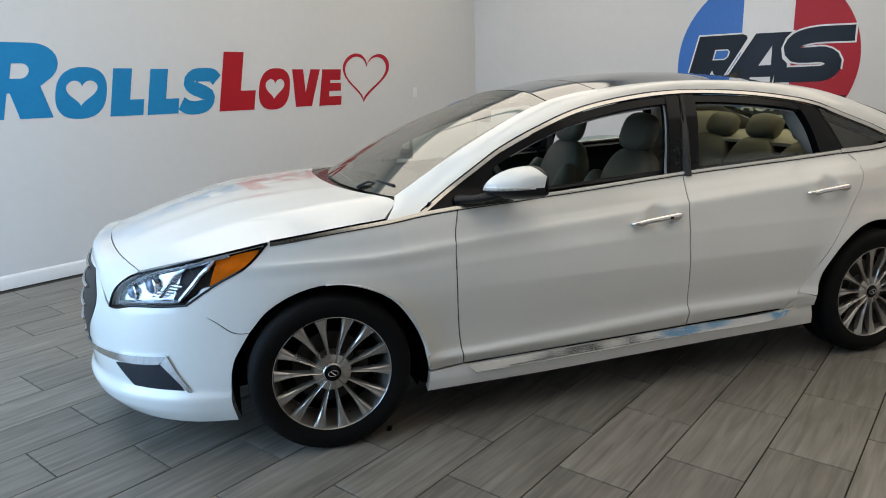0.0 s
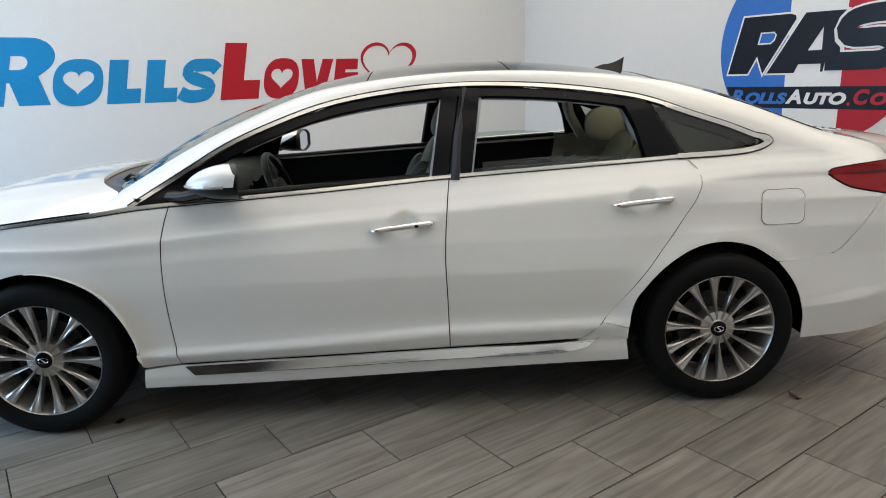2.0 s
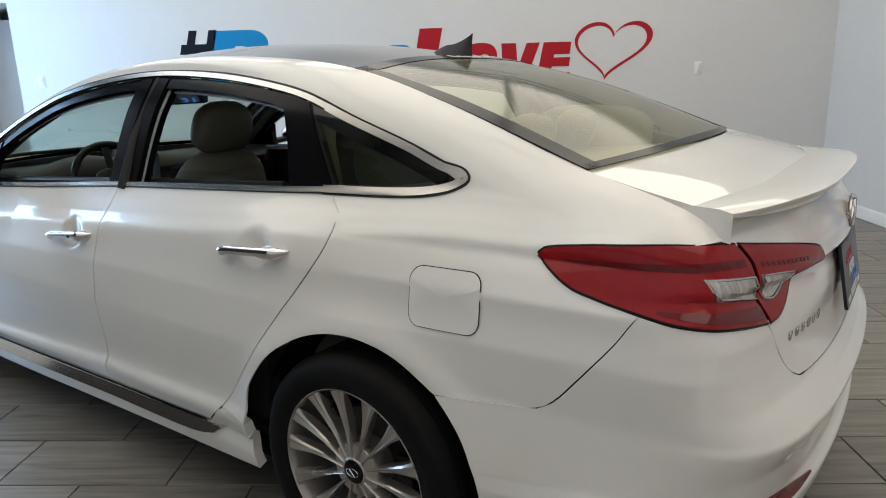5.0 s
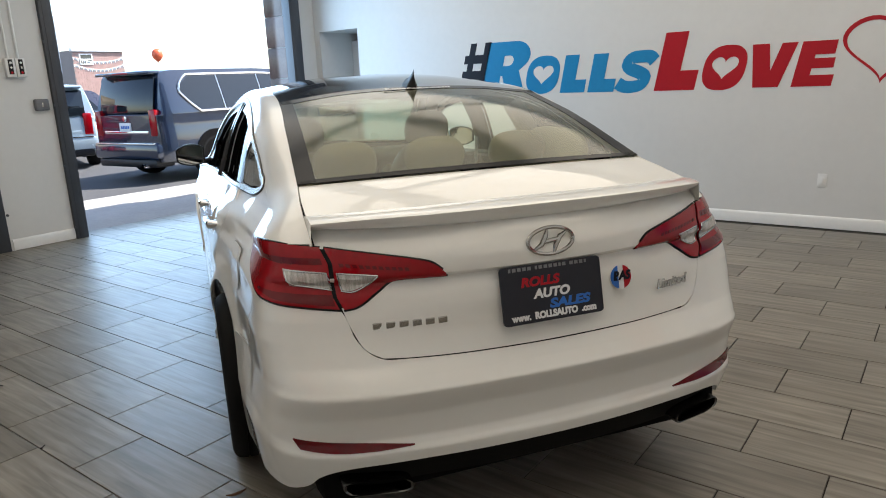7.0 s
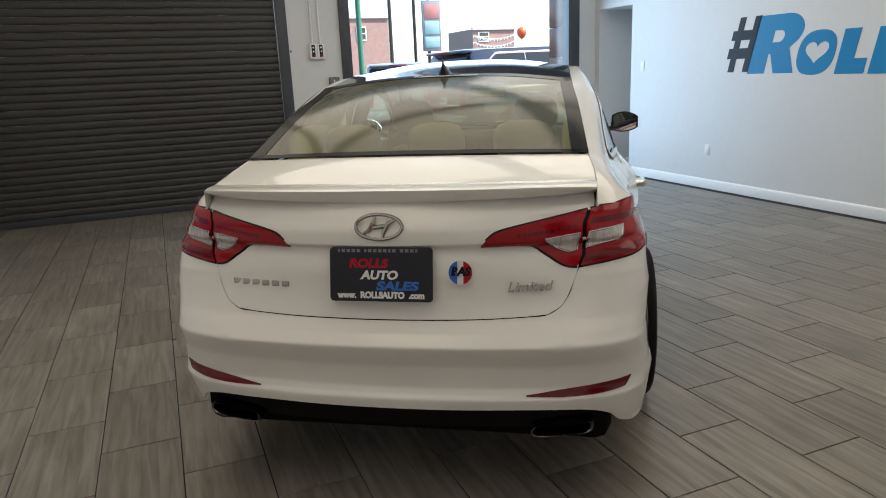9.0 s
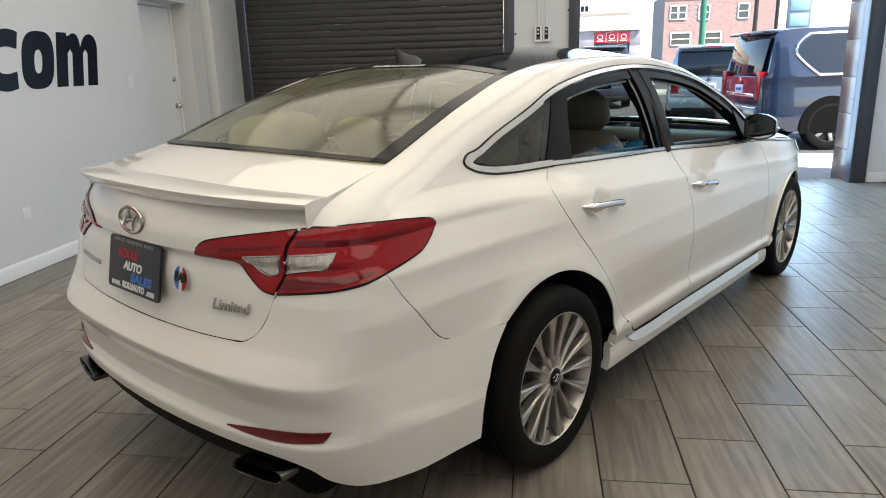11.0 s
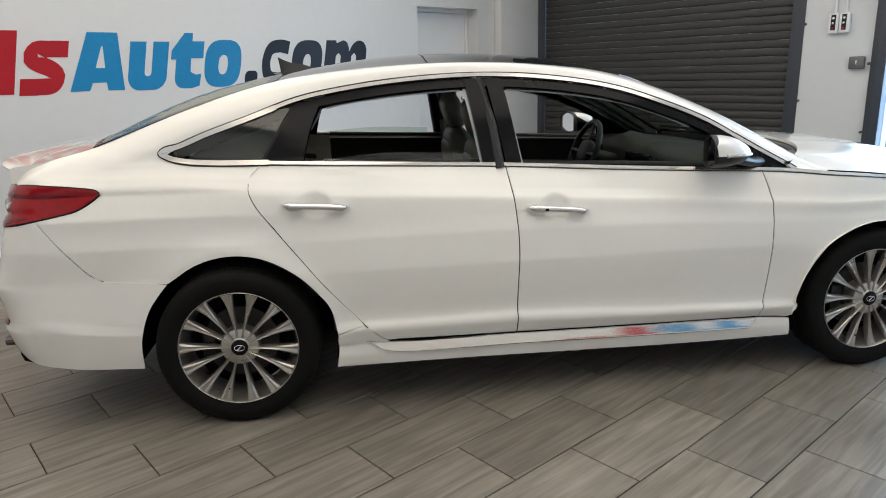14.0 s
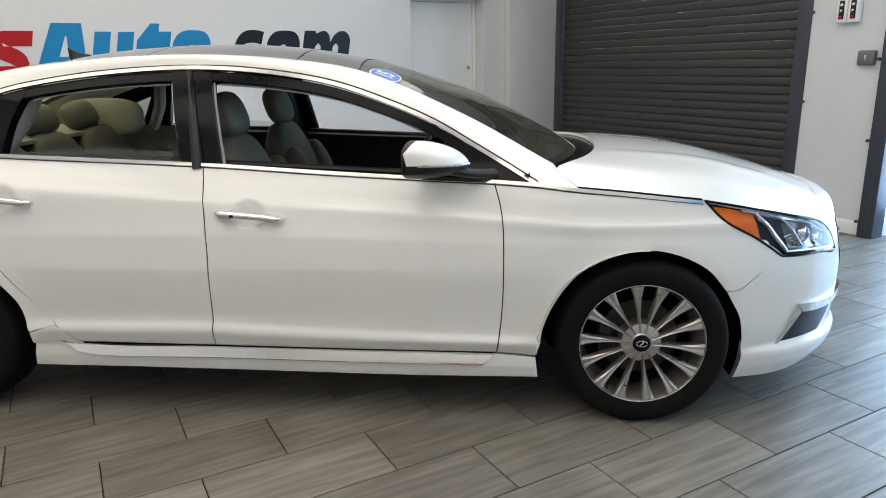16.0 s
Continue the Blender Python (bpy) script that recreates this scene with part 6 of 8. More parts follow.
    for r in (inn[:, 0], inn[:, -1]):
        part("lamp_seal", tube([tuple(v) for v in lay(on_tail(r))], 0.005, 6), BLACKGLOSS, tail2)
    w2 = coons(rear_spot([(0, 0.588, 0.877), (0, 0.560, 0.874), (0, 0.520, 0.891), (0, 0.497, 0.913)]), rear_spot([(0, 0.596, 0.927), (0, 0.54, 0.922), (0, 0.494, 0.917)]), rear_spot([(0, 0.588, 0.877), (0, 0.596, 0.927)]), rear_spot([(0, 0.497, 0.913), (0, 0.494, 0.917)]), 14, 5)
    panel("reversing_lens", lay(on_tail(w2)), WHITE_LENS, tail2, "clear reversing lens", gap=0, proud=0.0075, lip=0.003)
    loop = np.concatenate([w2[:, 0], w2[-1, 1:], w2[::-1, -1][1:], w2[0, ::-1][1:-1]])
    part("lens_frame", tube([tuple(v + np.array([-0.009, 0.0, 0])) for v in lay(on_tail(loop))], 0.0025, 6, True), LAMPSILVER, tail2, "silver lens frame")
    for k in range(11):
        y0 = 0.585 - 0.0165 * k
        z0 = 0.941 - 0.0016 * k
        d = coons(rear_spot([(0, y0, z0), (0, y0 - 0.011, z0 - 0.001)]), rear_spot([(0, y0 + 0.002, z0 + 0.009), (0, y0 - 0.009, z0 + 0.008)]), rear_spot([(0, y0, z0), (0, y0 + 0.002, z0 + 0.009)]), rear_spot([(0, y0 - 0.011, z0 - 0.001), (0, y0 - 0.009, z0 + 0.008)]), 2, 2)
        panel("lamp_segment", lay(on_tail(d)), RED_DEEP, tail2, gap=0, proud=0.0065, lip=0.001)

    # wheel houses
    for ax in AXLES:
        bm = bmesh.new()
        rows = []
        reach = 0.385 if ax > 0 else 0.415
        for y in (0.815, 0.50):
            rows.append([bm.verts.new((ax + reach * math.cos(a), sg * y, 0.31 + 0.41 * math.sin(a))) for a in np.linspace(*((-0.36, math.pi + 0.32) if ax > 0 else (-0.26, math.pi + 0.134)), 40)])
        for j in range(39):
            bm.faces.new((rows[0][j], rows[0][j + 1], rows[1][j + 1], rows[1][j]))
        bm.faces.new(rows[1])
        part("wheel_house", bm, UNDER, car, "black wheel house liner")

# plate, emblem, badges on the boot face
for z0, z1, mat, nm in ((0.742, 0.902, PLATE, "dealer_plate"),):
    pm = Matrix.Translation((float(tail_face(0.0, 0.822)) - 0.012, 0.0, 0.822)) @ pose(0, 0, 0, 79, 0, -90)
    loop = arc(0.150, 0.071, 0.012, 0.012, 0, 90, 5) + arc(-0.150, 0.071, 0.012, 0.012, 90, 180, 5) + arc(-0.150, -0.071, 0.012, 0.012, 180, 270, 5) + arc(0.150, -0.071, 0.012, 0.012, 270, 360, 5)
    plate = link_mesh("dealer_plate", extruded(loop, 0.006, pm, bevel=0.001), PLATE, car, "black dealer plate with red, white and blue words")
    for words, h, x, y, mat, wd, sh in (("ROLLS", 0.026, -0.040, 0.033, V_RED, 0.125, 0.18), ("AUTO", 0.026, -0.005, -0.003, V_WHITE, 0.120, 0.18), ("SALES", 0.026, 0.050, -0.036, V_DEEPBLUE, 0.135, 0.18), ("www.  ROLLSAUTO  .com", 0.019, 0.0, -0.064, V_WHITE, 0.275, 0.0)):
        link_mesh("plate_word", lettering(words, h, pm @ Matrix.Translation((x, y, 0.0045)), 0.001, sh, wd, 0.0016), mat, plate, "printed words", smooth=False)
    xx = -0.135
    for k in range(16):
        wdt = 0.011 if k % 5 else 0.007
        part("plate_bar", box((xx, 0.068, 0.0035), (xx + wdt, 0.078, 0.0045), m=pm), PLATEGREY, plate, smooth=False)
        xx += wdt + (0.005 if k not in (4, 11) else 0.013)
em = Matrix.Translation((float(tail_face(0.0, 0.968)) - 0.004, 0.0, 0.968)) @ pose(0, 0, 0, 86, 0, -90)
ring = [(0.072 * math.cos(a), 0.038 * math.sin(a), 0) for a in np.linspace(0, 2 * math.pi, 40, endpoint=False)]
emblem = part("emblem", tube([em @ Vector(p) for p in ring], 0.006, 8, True), BADGE, car, "chrome oval emblem")
for pts, wd in (([(-0.052, -0.022), (-0.030, -0.010), (-0.016, 0.014), (-0.010, 0.034)], (0.004, 0.008, 0.008, 0.004)), ([(0.010, -0.034), (0.016, -0.014), (0.030, 0.010), (0.052, 0.022)], (0.004, 0.008, 0.008, 0.004)), ([(-0.024, -0.003), (0.0, 0.0), (0.024, 0.003)], (0.0065, 0.0075, 0.0065))):
    part("emblem_bar", tube([em @ Vector((x, y, 0)) for x, y in pts], list(wd), 8), BADGE, emblem)
# model name as plain raised bars; trim word in letters
for k in range(6):
    y0 = 0.520 - 0.036 * k
    bm = bmesh.new()
    z0 = 0.778
    x0 = float(tail_face(y0, z0)) - 0.005
    add_box(bm, (x0, y0 - 0.026, z0 - 0.009), (x0 + 0.006, y0, z0 + 0.009), 0.002)
    part("badge_bar", bm, BADGE, lid, "raised chrome bar", smooth=False)
tm = Matrix.Translation((float(tail_face(-0.447, 0.778)) - 0.007, -0.447, 0.776)) @ pose(0, 0, 0, 84, 0, -90 + math.degrees(math.atan2(float(tail_face(-0.545, 0.805) - tail_face(-0.405, 0.805)), 0.14)))
link_mesh("badge_word", lettering("Limited", 0.031, tm, 0.005, 0.28, 0.138, 0.0004), BADGE, lid, "chrome trim word", smooth=False)
# round dealer sticker
sm = Matrix.Translation((float(tail_face(0.243, 0.825)) - 0.006, -0.243, 0.825)) @ pose(0, 0, 0, 79, 0, -90)
disc = [(0.037 * math.cos(a), 0.037 * math.sin(a)) for a in np.linspace(0, 2 * math.pi, 40, endpoint=False)]
sticker = link_mesh("round_sticker", extruded(disc, 0.0015, sm), V_WHITE, car, "round red, white and blue sticker")
for lo, hi, mat in ((100, 260, V_DEEPBLUE), (-80, 80, V_RED)):
    k = arc(0, 0, 0.036, 0.036, lo + 5, hi - 5, 16)
    link_mesh("sticker_field", extruded(k, 0.001, sm @ Matrix.Translation((0, 0, 0.0012))), mat, sticker)
link_mesh("sticker_word", lettering("RAS", 0.026, sm @ Matrix.Translation((0, 0.003, 0.0042)), 0.001, 0.2, 0.062, 0.002), V_BLACK, sticker, smooth=False)
# fin aerial
bm = bmesh.new()
rows = []
for i in range(15):
    t = i / 14
    x = -1.055 - 0.165 * t
    zt = 1.404 + 0.036 * min(t / 0.40, 1) ** 0.55 + 0.034 * max((t - 0.48) / 0.52, 0) ** 1.6
    zb = 1.396
    wd = 0.032 * math.sin(math.pi * min(0.15 + 0.6 * t, 0.72)) * (1 if t < 0.93 else 0.5)
    x_top = x - 0.012 * t
    ring = []
    for j in range(9):
        s = j / 8
        yy = wd * (1 - 2 * s)
        e = 1 - abs(1 - 2 * s) ** 1.3
        ring.append(bm.verts.new((x + (x_top - x) * e, yy * (1 - 0.9 * e**0.6 * (zt - zb) / 0.09), zb + (zt - zb) * e**0.8)))
    rows.append(ring)
for a, b in zip(rows, rows[1:]):
    for j in range(8):
        bm.faces.new((a[j], a[j + 1], b[j + 1], b[j]))
bm.faces.new(rows[0])
bm.faces.new(rows[-1][::-1])
part("roof_aerial", bm, BLACKTRIM, car, "dark shark fin aerial")
# round blue year sticker on the windshield's right upper corner; words on the rear glass
pc = ws[36, 22]
nrm = np.cross(ws[37, 22] - ws[35, 22], ws[36, 23] - ws[36, 21])
nrm = Vector(nrm if nrm[2] > 0 else -nrm).normalized()
across = Vector((0, 1, 0)).cross(nrm).cross(nrm) * -1
across.normalize()
ym = Matrix((across, nrm.cross(across), nrm)).transposed().to_4x4()
ym.translation = Vector(pc) + nrm * 0.003
oval = [(0.104 * math.cos(a), 0.066 * math.sin(a)) for a in np.linspace(0, 2 * math.pi, 36, endpoint=False)]
year = link_mesh("year_sticker", extruded(oval, 0.001, ym), V_WHITE, windshield, "blue oval year sticker")
link_mesh("sticker_oval", extruded([(x * 0.92, y * 0.9) for x, y in oval], 0.001, ym @ Matrix.Translation((0, 0, 0.001))), V_DEEPBLUE, year)
link_mesh("sticker_number", lettering("15", 0.074, ym @ Matrix.Translation((0, 0, 0.002)), 0.001, 0.15, 0.078, 0.003), V_WHITE, year, smooth=False)
# white web address along the top of the rear window
wx = Vector((0, -1, 0))
wu = Vector(rg[22, 0] - rg[22, 4]).normalized()
wm = Matrix((wx, wu, wx.cross(wu))).transposed().to_4x4()
wm.translation = Vector(rg[22, 2]) + wx.cross(wu) * 0.006
link_mesh("web_address", lettering("RollsAuto.com", 0.030, wm, 0.001, 0.0, 0.29, 0.001), V_WHITE, rear_window, "white letters along the window's top", smooth=False)
# wheels
def wheel_mesh():
    tyre = [(0.236, -0.100), (0.262, -0.112), (0.290, -0.113), (0.308, -0.106), (0.319, -0.094), (0.3245, -0.075)]
    grooves = []
    for y in (-0.055, -0.018, 0.018, 0.055):
        grooves += [(0.3265, y - 0.006), (0.320, y - 0.004), (0.320, y + 0.004), (0.3265, y + 0.006)]
    return tyre + grooves + [(r, -h) for r, h in tyre[::-1]]


def build_wheel(ax, sg):
    m = Matrix.Translation((ax, sg * 0.795, 0.3255)) @ Matrix.Diagonal((1, sg, 1, 1))
    tyre = part("wheel", lathe(wheel_mesh(), 72, "y", m), RUBBER, car, "black tyre on a silver multi-spoke alloy rim")
    rim = [(0.2375, 0.096), (0.2368, 0.1025), (0.2350, 0.1035), (0.2330, 0.1010), (0.2285, 0.080), (0.218, 0.050), (0.211, 0.015), (0.206, -0.06), (0.225, -0.095), (0.238, -0.1)]
    part("rim", lathe(rim, 72, "y", m), ALLOY, tyre, "silver alloy rim")
    bm = bmesh.new()
    add_lathe(bm, [(0.001, 0.088), (0.036, 0.088), (0.040, 0.084), (0.062, 0.082), (0.074, 0.078), (0.078, 0.070), (0.079, 0.04), (0.075, 0.0)], 50, "y", m)
    for k in range(5):
        a = 2 * math.pi * (k + 0.5) / 5
        add_lathe(bm, [(0.001, 0.0765), (0.0085, 0.0795), (0.010, 0.076), (0.010, 0.05)], 12, "y", m @ Matrix.Translation((0.062 * math.cos(a), 0, 0.062 * math.sin(a))))
    bmesh.ops.recalc_face_normals(bm, faces=bm.faces)
    part("hub", bm, ALLOY, tyre, "silver hub")
    cap = part("hub_cap", lathe([(0.001, 0.0930), (0.029, 0.0920), (0.0335, 0.089), (0.0335, 0.08)], 32, "y", m), BLACKGLOSS, tyre, "black hub cap")
    ring2 = [m @ Vector((0.020 * math.cos(a), 0.0938, 0.012 * math.sin(a))) for a in np.linspace(0, 2 * math.pi, 24, endpoint=False)]
    part("cap_emblem", tube(ring2, 0.0016, 6, True), CHROME, cap)
    part("cap_emblem", tube([m @ Vector((-0.009, 0.0938, -0.009)), m @ Vector((0.0, 0.0942, 0.0)), m @ Vector((0.009, 0.0938, 0.009))], 0.003, 6), CHROME, cap)
    first = radians(82.1 if sg > 0 else 97.9)
    for k in range(14):
        a = 2 * math.pi * k / 14 + first + (0.012 if k % 2 else -0.012)
        c, s = math.cos(a), math.sin(a)
        bm = bmesh.new()
        rows = []
        for r, wd, h, dep in ((0.040, 0.0042, 0.0885, 0.012), (0.066, 0.0046, 0.0885, 0.022), (0.095, 0.0056, 0.088, 0.030), (0.125, 0.0074, 0.089, 0.032), (0.155, 0.0098, 0.092, 0.032), (0.182, 0.0132, 0.0955, 0.030), (0.203, 0.0172, 0.0985, 0.024), (0.218, 0.0208, 0.1005, 0.016), (0.2305, 0.0232, 0.1020, 0.006)):
            row = []
            for u, hh in ((-wd * 1.10, h - dep), (-wd, h - 0.0045), (-0.62 * wd, h), (0.10 * wd, h - 0.004), (wd * 0.62, h - 0.0012), (wd, h - 0.0065), (wd * 1.10, h - dep)):
                row.append(bm.verts.new(m @ Vector((r * c - u * s, hh, r * s + u * c))))
            rows.append(row)
        for p, q in zip(rows, rows[1:]):
            for j in range(6):
                bm.faces.new((p[j], p[j + 1], q[j + 1], q[j]))
        bm.faces.new(rows[0])
        part("spoke", bm, ALLOY, tyre, smooth=True, angle=22)
    part("brake_disc", lathe([(0.06, 0.01), (0.150, 0.01), (0.150, -0.012), (0.06, -0.012)], 48, "y", m), STEEL, tyre, "steel brake disc")
    bm = bmesh.new()
    add_box(bm, (-0.155, -0.03, -0.06), (-0.10, 0.035, 0.06), 0.012, m)
    part("brake_caliper", bm, STEEL, tyre)
    part("wheel_back", lathe([(0.001, -0.03), (0.207, -0.03)], 40, "y", m), UNDER, tyre)
    part("valve", tube([m @ Vector((0.19 * math.cos(4.4), 0.075, 0.19 * math.sin(4.4))), m @ Vector((0.18 * math.cos(4.4), 0.098, 0.18 * math.sin(4.4)))], 0.004, 6), BLACKTRIM, tyre)


for sg, _ in BOTH:
    for ax in AXLES:
        build_wheel(ax, sg)

# underbody and floor pan
bm = box((-1.02, -0.80, 0.175), (1.02, 0.80, 0.24), 0.02)
add_box(bm, (-2.25, -0.50, 0.22), (-0.98, 0.50, 0.34), 0.03)
add_box(bm, (0.98, -0.50, 0.20), (2.20, 0.50, 0.34), 0.03)
add_box(bm, (-2.33, -0.70, 0.24), (-1.85, 0.70, 0.60), 0.05)
add_box(bm, (1.86, -0.62, 0.20), (2.10, 0.62, 0.56), 0.05)
part("underbody", bm, UNDER, car, "dark underbody")
flap = np.array([[(0.02 + 0.10 * u + 0.01 * v, -0.68 + 0.03 * v - 0.02 * math.sin(3 * u), 0.176 - 0.085 * v * (0.6 + 0.4 * math.sin(2 * u + 0.5))) for v in np.linspace(0, 1, 6)] for u in np.linspace(-0.1, 1, 8)])
panel("loose_flap", flap, FLAP, car, "loose pale plastic flap under the sill", gap=0, lip=0.002)

# ---- cabin ----
def pillow(bm, centre, size, power=3.0, m=None, nu=24, nv=14, taper=0.0):
    """A soft block: a superellipsoid, narrower at the top by taper."""
    f = lambda v, p: math.copysign(abs(v) ** (2 / p), v)
    rows = []
    for i in range(nv + 1):
        b = -math.pi / 2 + math.pi * i / nv
        ring = []
        for j in range(nu):
            a = 2 * math.pi * j / nu
            z = f(math.sin(b), power)
            k = 1 - taper * (z + 1) / 2
            v = Vector((centre[0] + size[0] / 2 * f(math.cos(b), power) * f(math.cos(a), power), centre[1] + k * size[1] / 2 * f(math.cos(b), power) * f(math.sin(a), power), centre[2] + size[2] / 2 * z))
            ring.append(bm.verts.new(m @ v if m else v))
        rows.append(ring)
    for a, b in zip(rows, rows[1:]):
        for j in range(nu):
            bm.faces.new((a[j], a[(j + 1) % nu], b[(j + 1) % nu], b[j]))
    bmesh.ops.remove_doubles(bm, verts=bm.verts, dist=1e-5)


def soft(name, centre, size, mat, parent, label="", power=3.0, m=None, taper=0.0):
    bm = bmesh.new()
    pillow(bm, centre, size, power, m, taper=taper)
    return part(name, bm, mat, parent, label, angle=60)


for sg, _ in BOTH:
    y = sg * 0.36
    seat = soft("front_seat", (0.16, y, 0.50), (0.56, 0.52, 0.20), LEATHER, car, "grey-beige leather front seat with headrest", 3.5)
    lean = Matrix.Translation((-0.10, y, 0.50)) @ pose(0, 0, 0, 0, -19, 0)
    soft("backrest", (-0.02, 0, 0.29), (0.17, 0.50, 0.66), LEATHER, seat, m=lean, power=3.2, taper=0.18)
    soft("backrest_shell", (-0.065, 0, 0.27), (0.13, 0.46, 0.60), LEATHER2, seat, m=lean, power=3.2, taper=0.15)
    for k in (-1, 1):
        soft("side_bolster", (0.05, k * 0.20, 0.24), (0.14, 0.10, 0.46), LEATHER, seat, m=lean, power=2.6)
        part("headrest_post", tube([lean @ Vector((-0.01, k * 0.06, 0.56)), lean @ Vector((0.0, k * 0.06, 0.66))], 0.007, 8), CHROME, seat, "chrome headrest post")
    soft("headrest", (0.012, 0, 0.700), (0.115, 0.27, 0.20), LEATHER, seat, m=lean, power=2.8, taper=0.1)
    # door inner panels
    for nm, x0, x1, zt0, zt1 in (("front", 0.80, -0.24, 0.945, 1.000), ("rear", -0.26, -1.02, 1.002, 1.036)):
        g = coons([(x0, 0.35), (x1, 0.35)], [(x0, zt0), (x1, zt1)], [(x0, 0.35), (x0, zt0)], [(x1, 0.35), (x1, zt1)], 10, 10)
        p3 = on_side(g)
        p3[..., 1] -= 0.075 + 0.02 * np.sin(np.linspace(0, math.pi, 10))[None]
        ob = panel("door_trim", p3 if sg > 0 else flipped(p3), DASH, car, "dark moulded door lining", gap=0, lip=0.04)
        xm = (x0 + x1) / 2
        soft("armrest", (xm, sg * 0.76, 0.70), (0.50, 0.10, 0.09), LEATHER2, ob, power=3)
        part("inner_handle", tube([(xm + 0.30, sg * 0.765, 0.90 + 0.02), (xm + 0.24, sg * 0.755, 0.91 + 0.02), (xm + 0.18, sg * 0.765, 0.915 + 0.02)], 0.008, 8), CHROME, ob, "chrome inner handle")
        part("sill_cap", tube([tuple(v) for v in (p3 if sg > 0 else flipped(p3))[:, -1]], 0.014, 8), BLACKTRIM, ob)
    # pillar linings
    for pts, wd in (([(0.98, 0.72, 0.97), (0.66, 0.645, 1.15), (0.28, 0.555, 1.32)], 0.035), ([(-0.30, 0.76, 0.98), (-0.32, 0.70, 1.15), (-0.36, 0.60, 1.335)], 0.045), ([(-1.18, 0.675, 1.04), (-1.10, 0.615, 1.16), (-1.05, 0.545, 1.31)], 0.05)):
        part("pillar_lining", tube([(x, sg * yy, z) for x, yy, z in pts], wd, 10, flat=0.6, up=(1, 0, 0)), DASH if wd < 0.05 else LINER, car, "pillar lining")
    part("seat_belt", tube([(-0.33, sg * 0.665, 1.10), (-0.31, sg * 0.66, 0.90), (-0.28, sg * 0.66, 0.60)], 0.022, 6, flat=0.1, up=(0, 1, 0)), LEATHER2, car, "grey seat belt")
    soft("rear_pillar_lining", (-1.43, sg * 0.565, 1.10), (0.50, 0.07, 0.22), LINER, car, "beige rear pillar lining", m=Matrix.Translation((-1.45, 0, 1.14)) @ pose(0, 0, 0, 0, 0, 0) @ Matrix.Translation((1.45, 0, -1.14)))
# rear bench
bench = soft("rear_bench", (-0.98, 0, 0.50), (0.52, 1.30, 0.20), LEATHER, car, "grey-beige leather rear bench with three headrests", 4)
lean = Matrix.Translation((-1.20, 0, 0.52)) @ pose(0, 0, 0, 0, -24, 0)
for y, w in ((0.43, 0.46), (0.0, 0.40), (-0.43, 0.46)):
    soft("backrest", (0, y, 0.28), (0.17, w, 0.62), LEATHER, bench, m=lean, power=3.4, taper=0.06)
    soft("headrest", (0.02, y * 0.86, 0.655), (0.12, 0.25, 0.16), LEATHER, bench, m=lean, power=2.8)
# shelf behind the bench, roof lining, carpet, bulkheads
g = coons([(-1.38, 0.60, 1.045), (-1.38, -0.60, 1.045)], [(-1.90, 0.58, 1.075), (-1.90, -0.58, 1.075)], [(-1.38, 0.60, 1.045), (-1.90, 0.58, 1.075)], [(-1.38, -0.60, 1.045), (-1.90, -0.58, 1.075)], 12, 8)
panel("parcel_shelf", g, LINER, car, "beige parcel shelf", gap=0, lip=0.02)
lin = roof.copy()[2:-2, 2:-2]
lin[..., 2] -= 0.045
panel("roof_lining", lin, LINER, car, "beige roof lining", gap=0, lip=0.0)
part("carpet", box((-1.25, -0.78, 0.24), (1.02, 0.78, 0.275), 0.01), CARPET, car, "dark carpet")
part("bulkhead", box((1.06, -0.74, 0.24), (1.12, 0.74, 0.93), 0.02), UNDER, car)
part("bench_back", box((-1.62, -0.64, 0.30), (-1.56, 0.64, 1.02), 0.02), UNDER, car)
# dashboard
bm = bmesh.new()
ys = np.linspace(-0.74, 0.74, 33)
rows = []
for y in ys:
    hoodup = 0.045 * math.exp(-(((y - 0.37) / 0.17) ** 2)) + 0.02 * math.exp(-((y / 0.15) ** 2))
    e = abs(y) / 0.74
    prof = [(1.10, 0.955), (0.95, 0.968 - 0.01 * e), (0.78, 0.965 + hoodup), (0.69, 0.945 + hoodup), (0.665, 0.91), (0.68, 0.80), (0.70, 0.68), (0.78, 0.55), (0.9, 0.50)]
    rows.append([bm.verts.new((x, y, z)) for x, z in prof])
for a, b in zip(rows, rows[1:]):
    for j in range(len(a) - 1):
        bm.faces.new((a[j], a[j + 1], b[j + 1], b[j]))
dash = part("dashboard", bm, DASH, car, "dark vinyl dashboard with a central screen", angle=60)
part("screen", box((0.650, -0.12, 0.80), (0.672, 0.12, 0.925), 0.008), BLACKGLOSS, dash, "dark central screen")
part("controls", box((0.655, -0.12, 0.69), (0.685, 0.12, 0.785), 0.008), SATINCHROME, dash, "silver control panel")
for y in (0.62, 0.16, -0.16, -0.62):
    part("air_vent", box((0.652, y - 0.035, 0.845), (0.672, y + 0.035, 0.915), 0.006), BLACKGLOSS, dash)
part("console", box((-0.25, -0.11, 0.27), (0.72, 0.11, 0.62), 0.04), DASH, car, "dark centre console")
soft("console_lid", (-0.12, 0, 0.64), (0.34, 0.20, 0.09), LEATHER2, car)
part("gear_lever", tube([(0.32, 0, 0.60), (0.33, 0, 0.70), (0.335, 0, 0.74)], [0.012, 0.014, 0.028], 10), BLACKTRIM, car, "gear lever")
sm = Matrix.Translation((0.47, 0.37, 0.90)) @ pose(0, 0, 0, 0, -68, 0)
wheel_pts = [sm @ Vector((0.185 * math.cos(a), 0.185 * math.sin(a), 0)) for a in np.linspace(0, 2 * math.pi, 48, endpoint=False)]
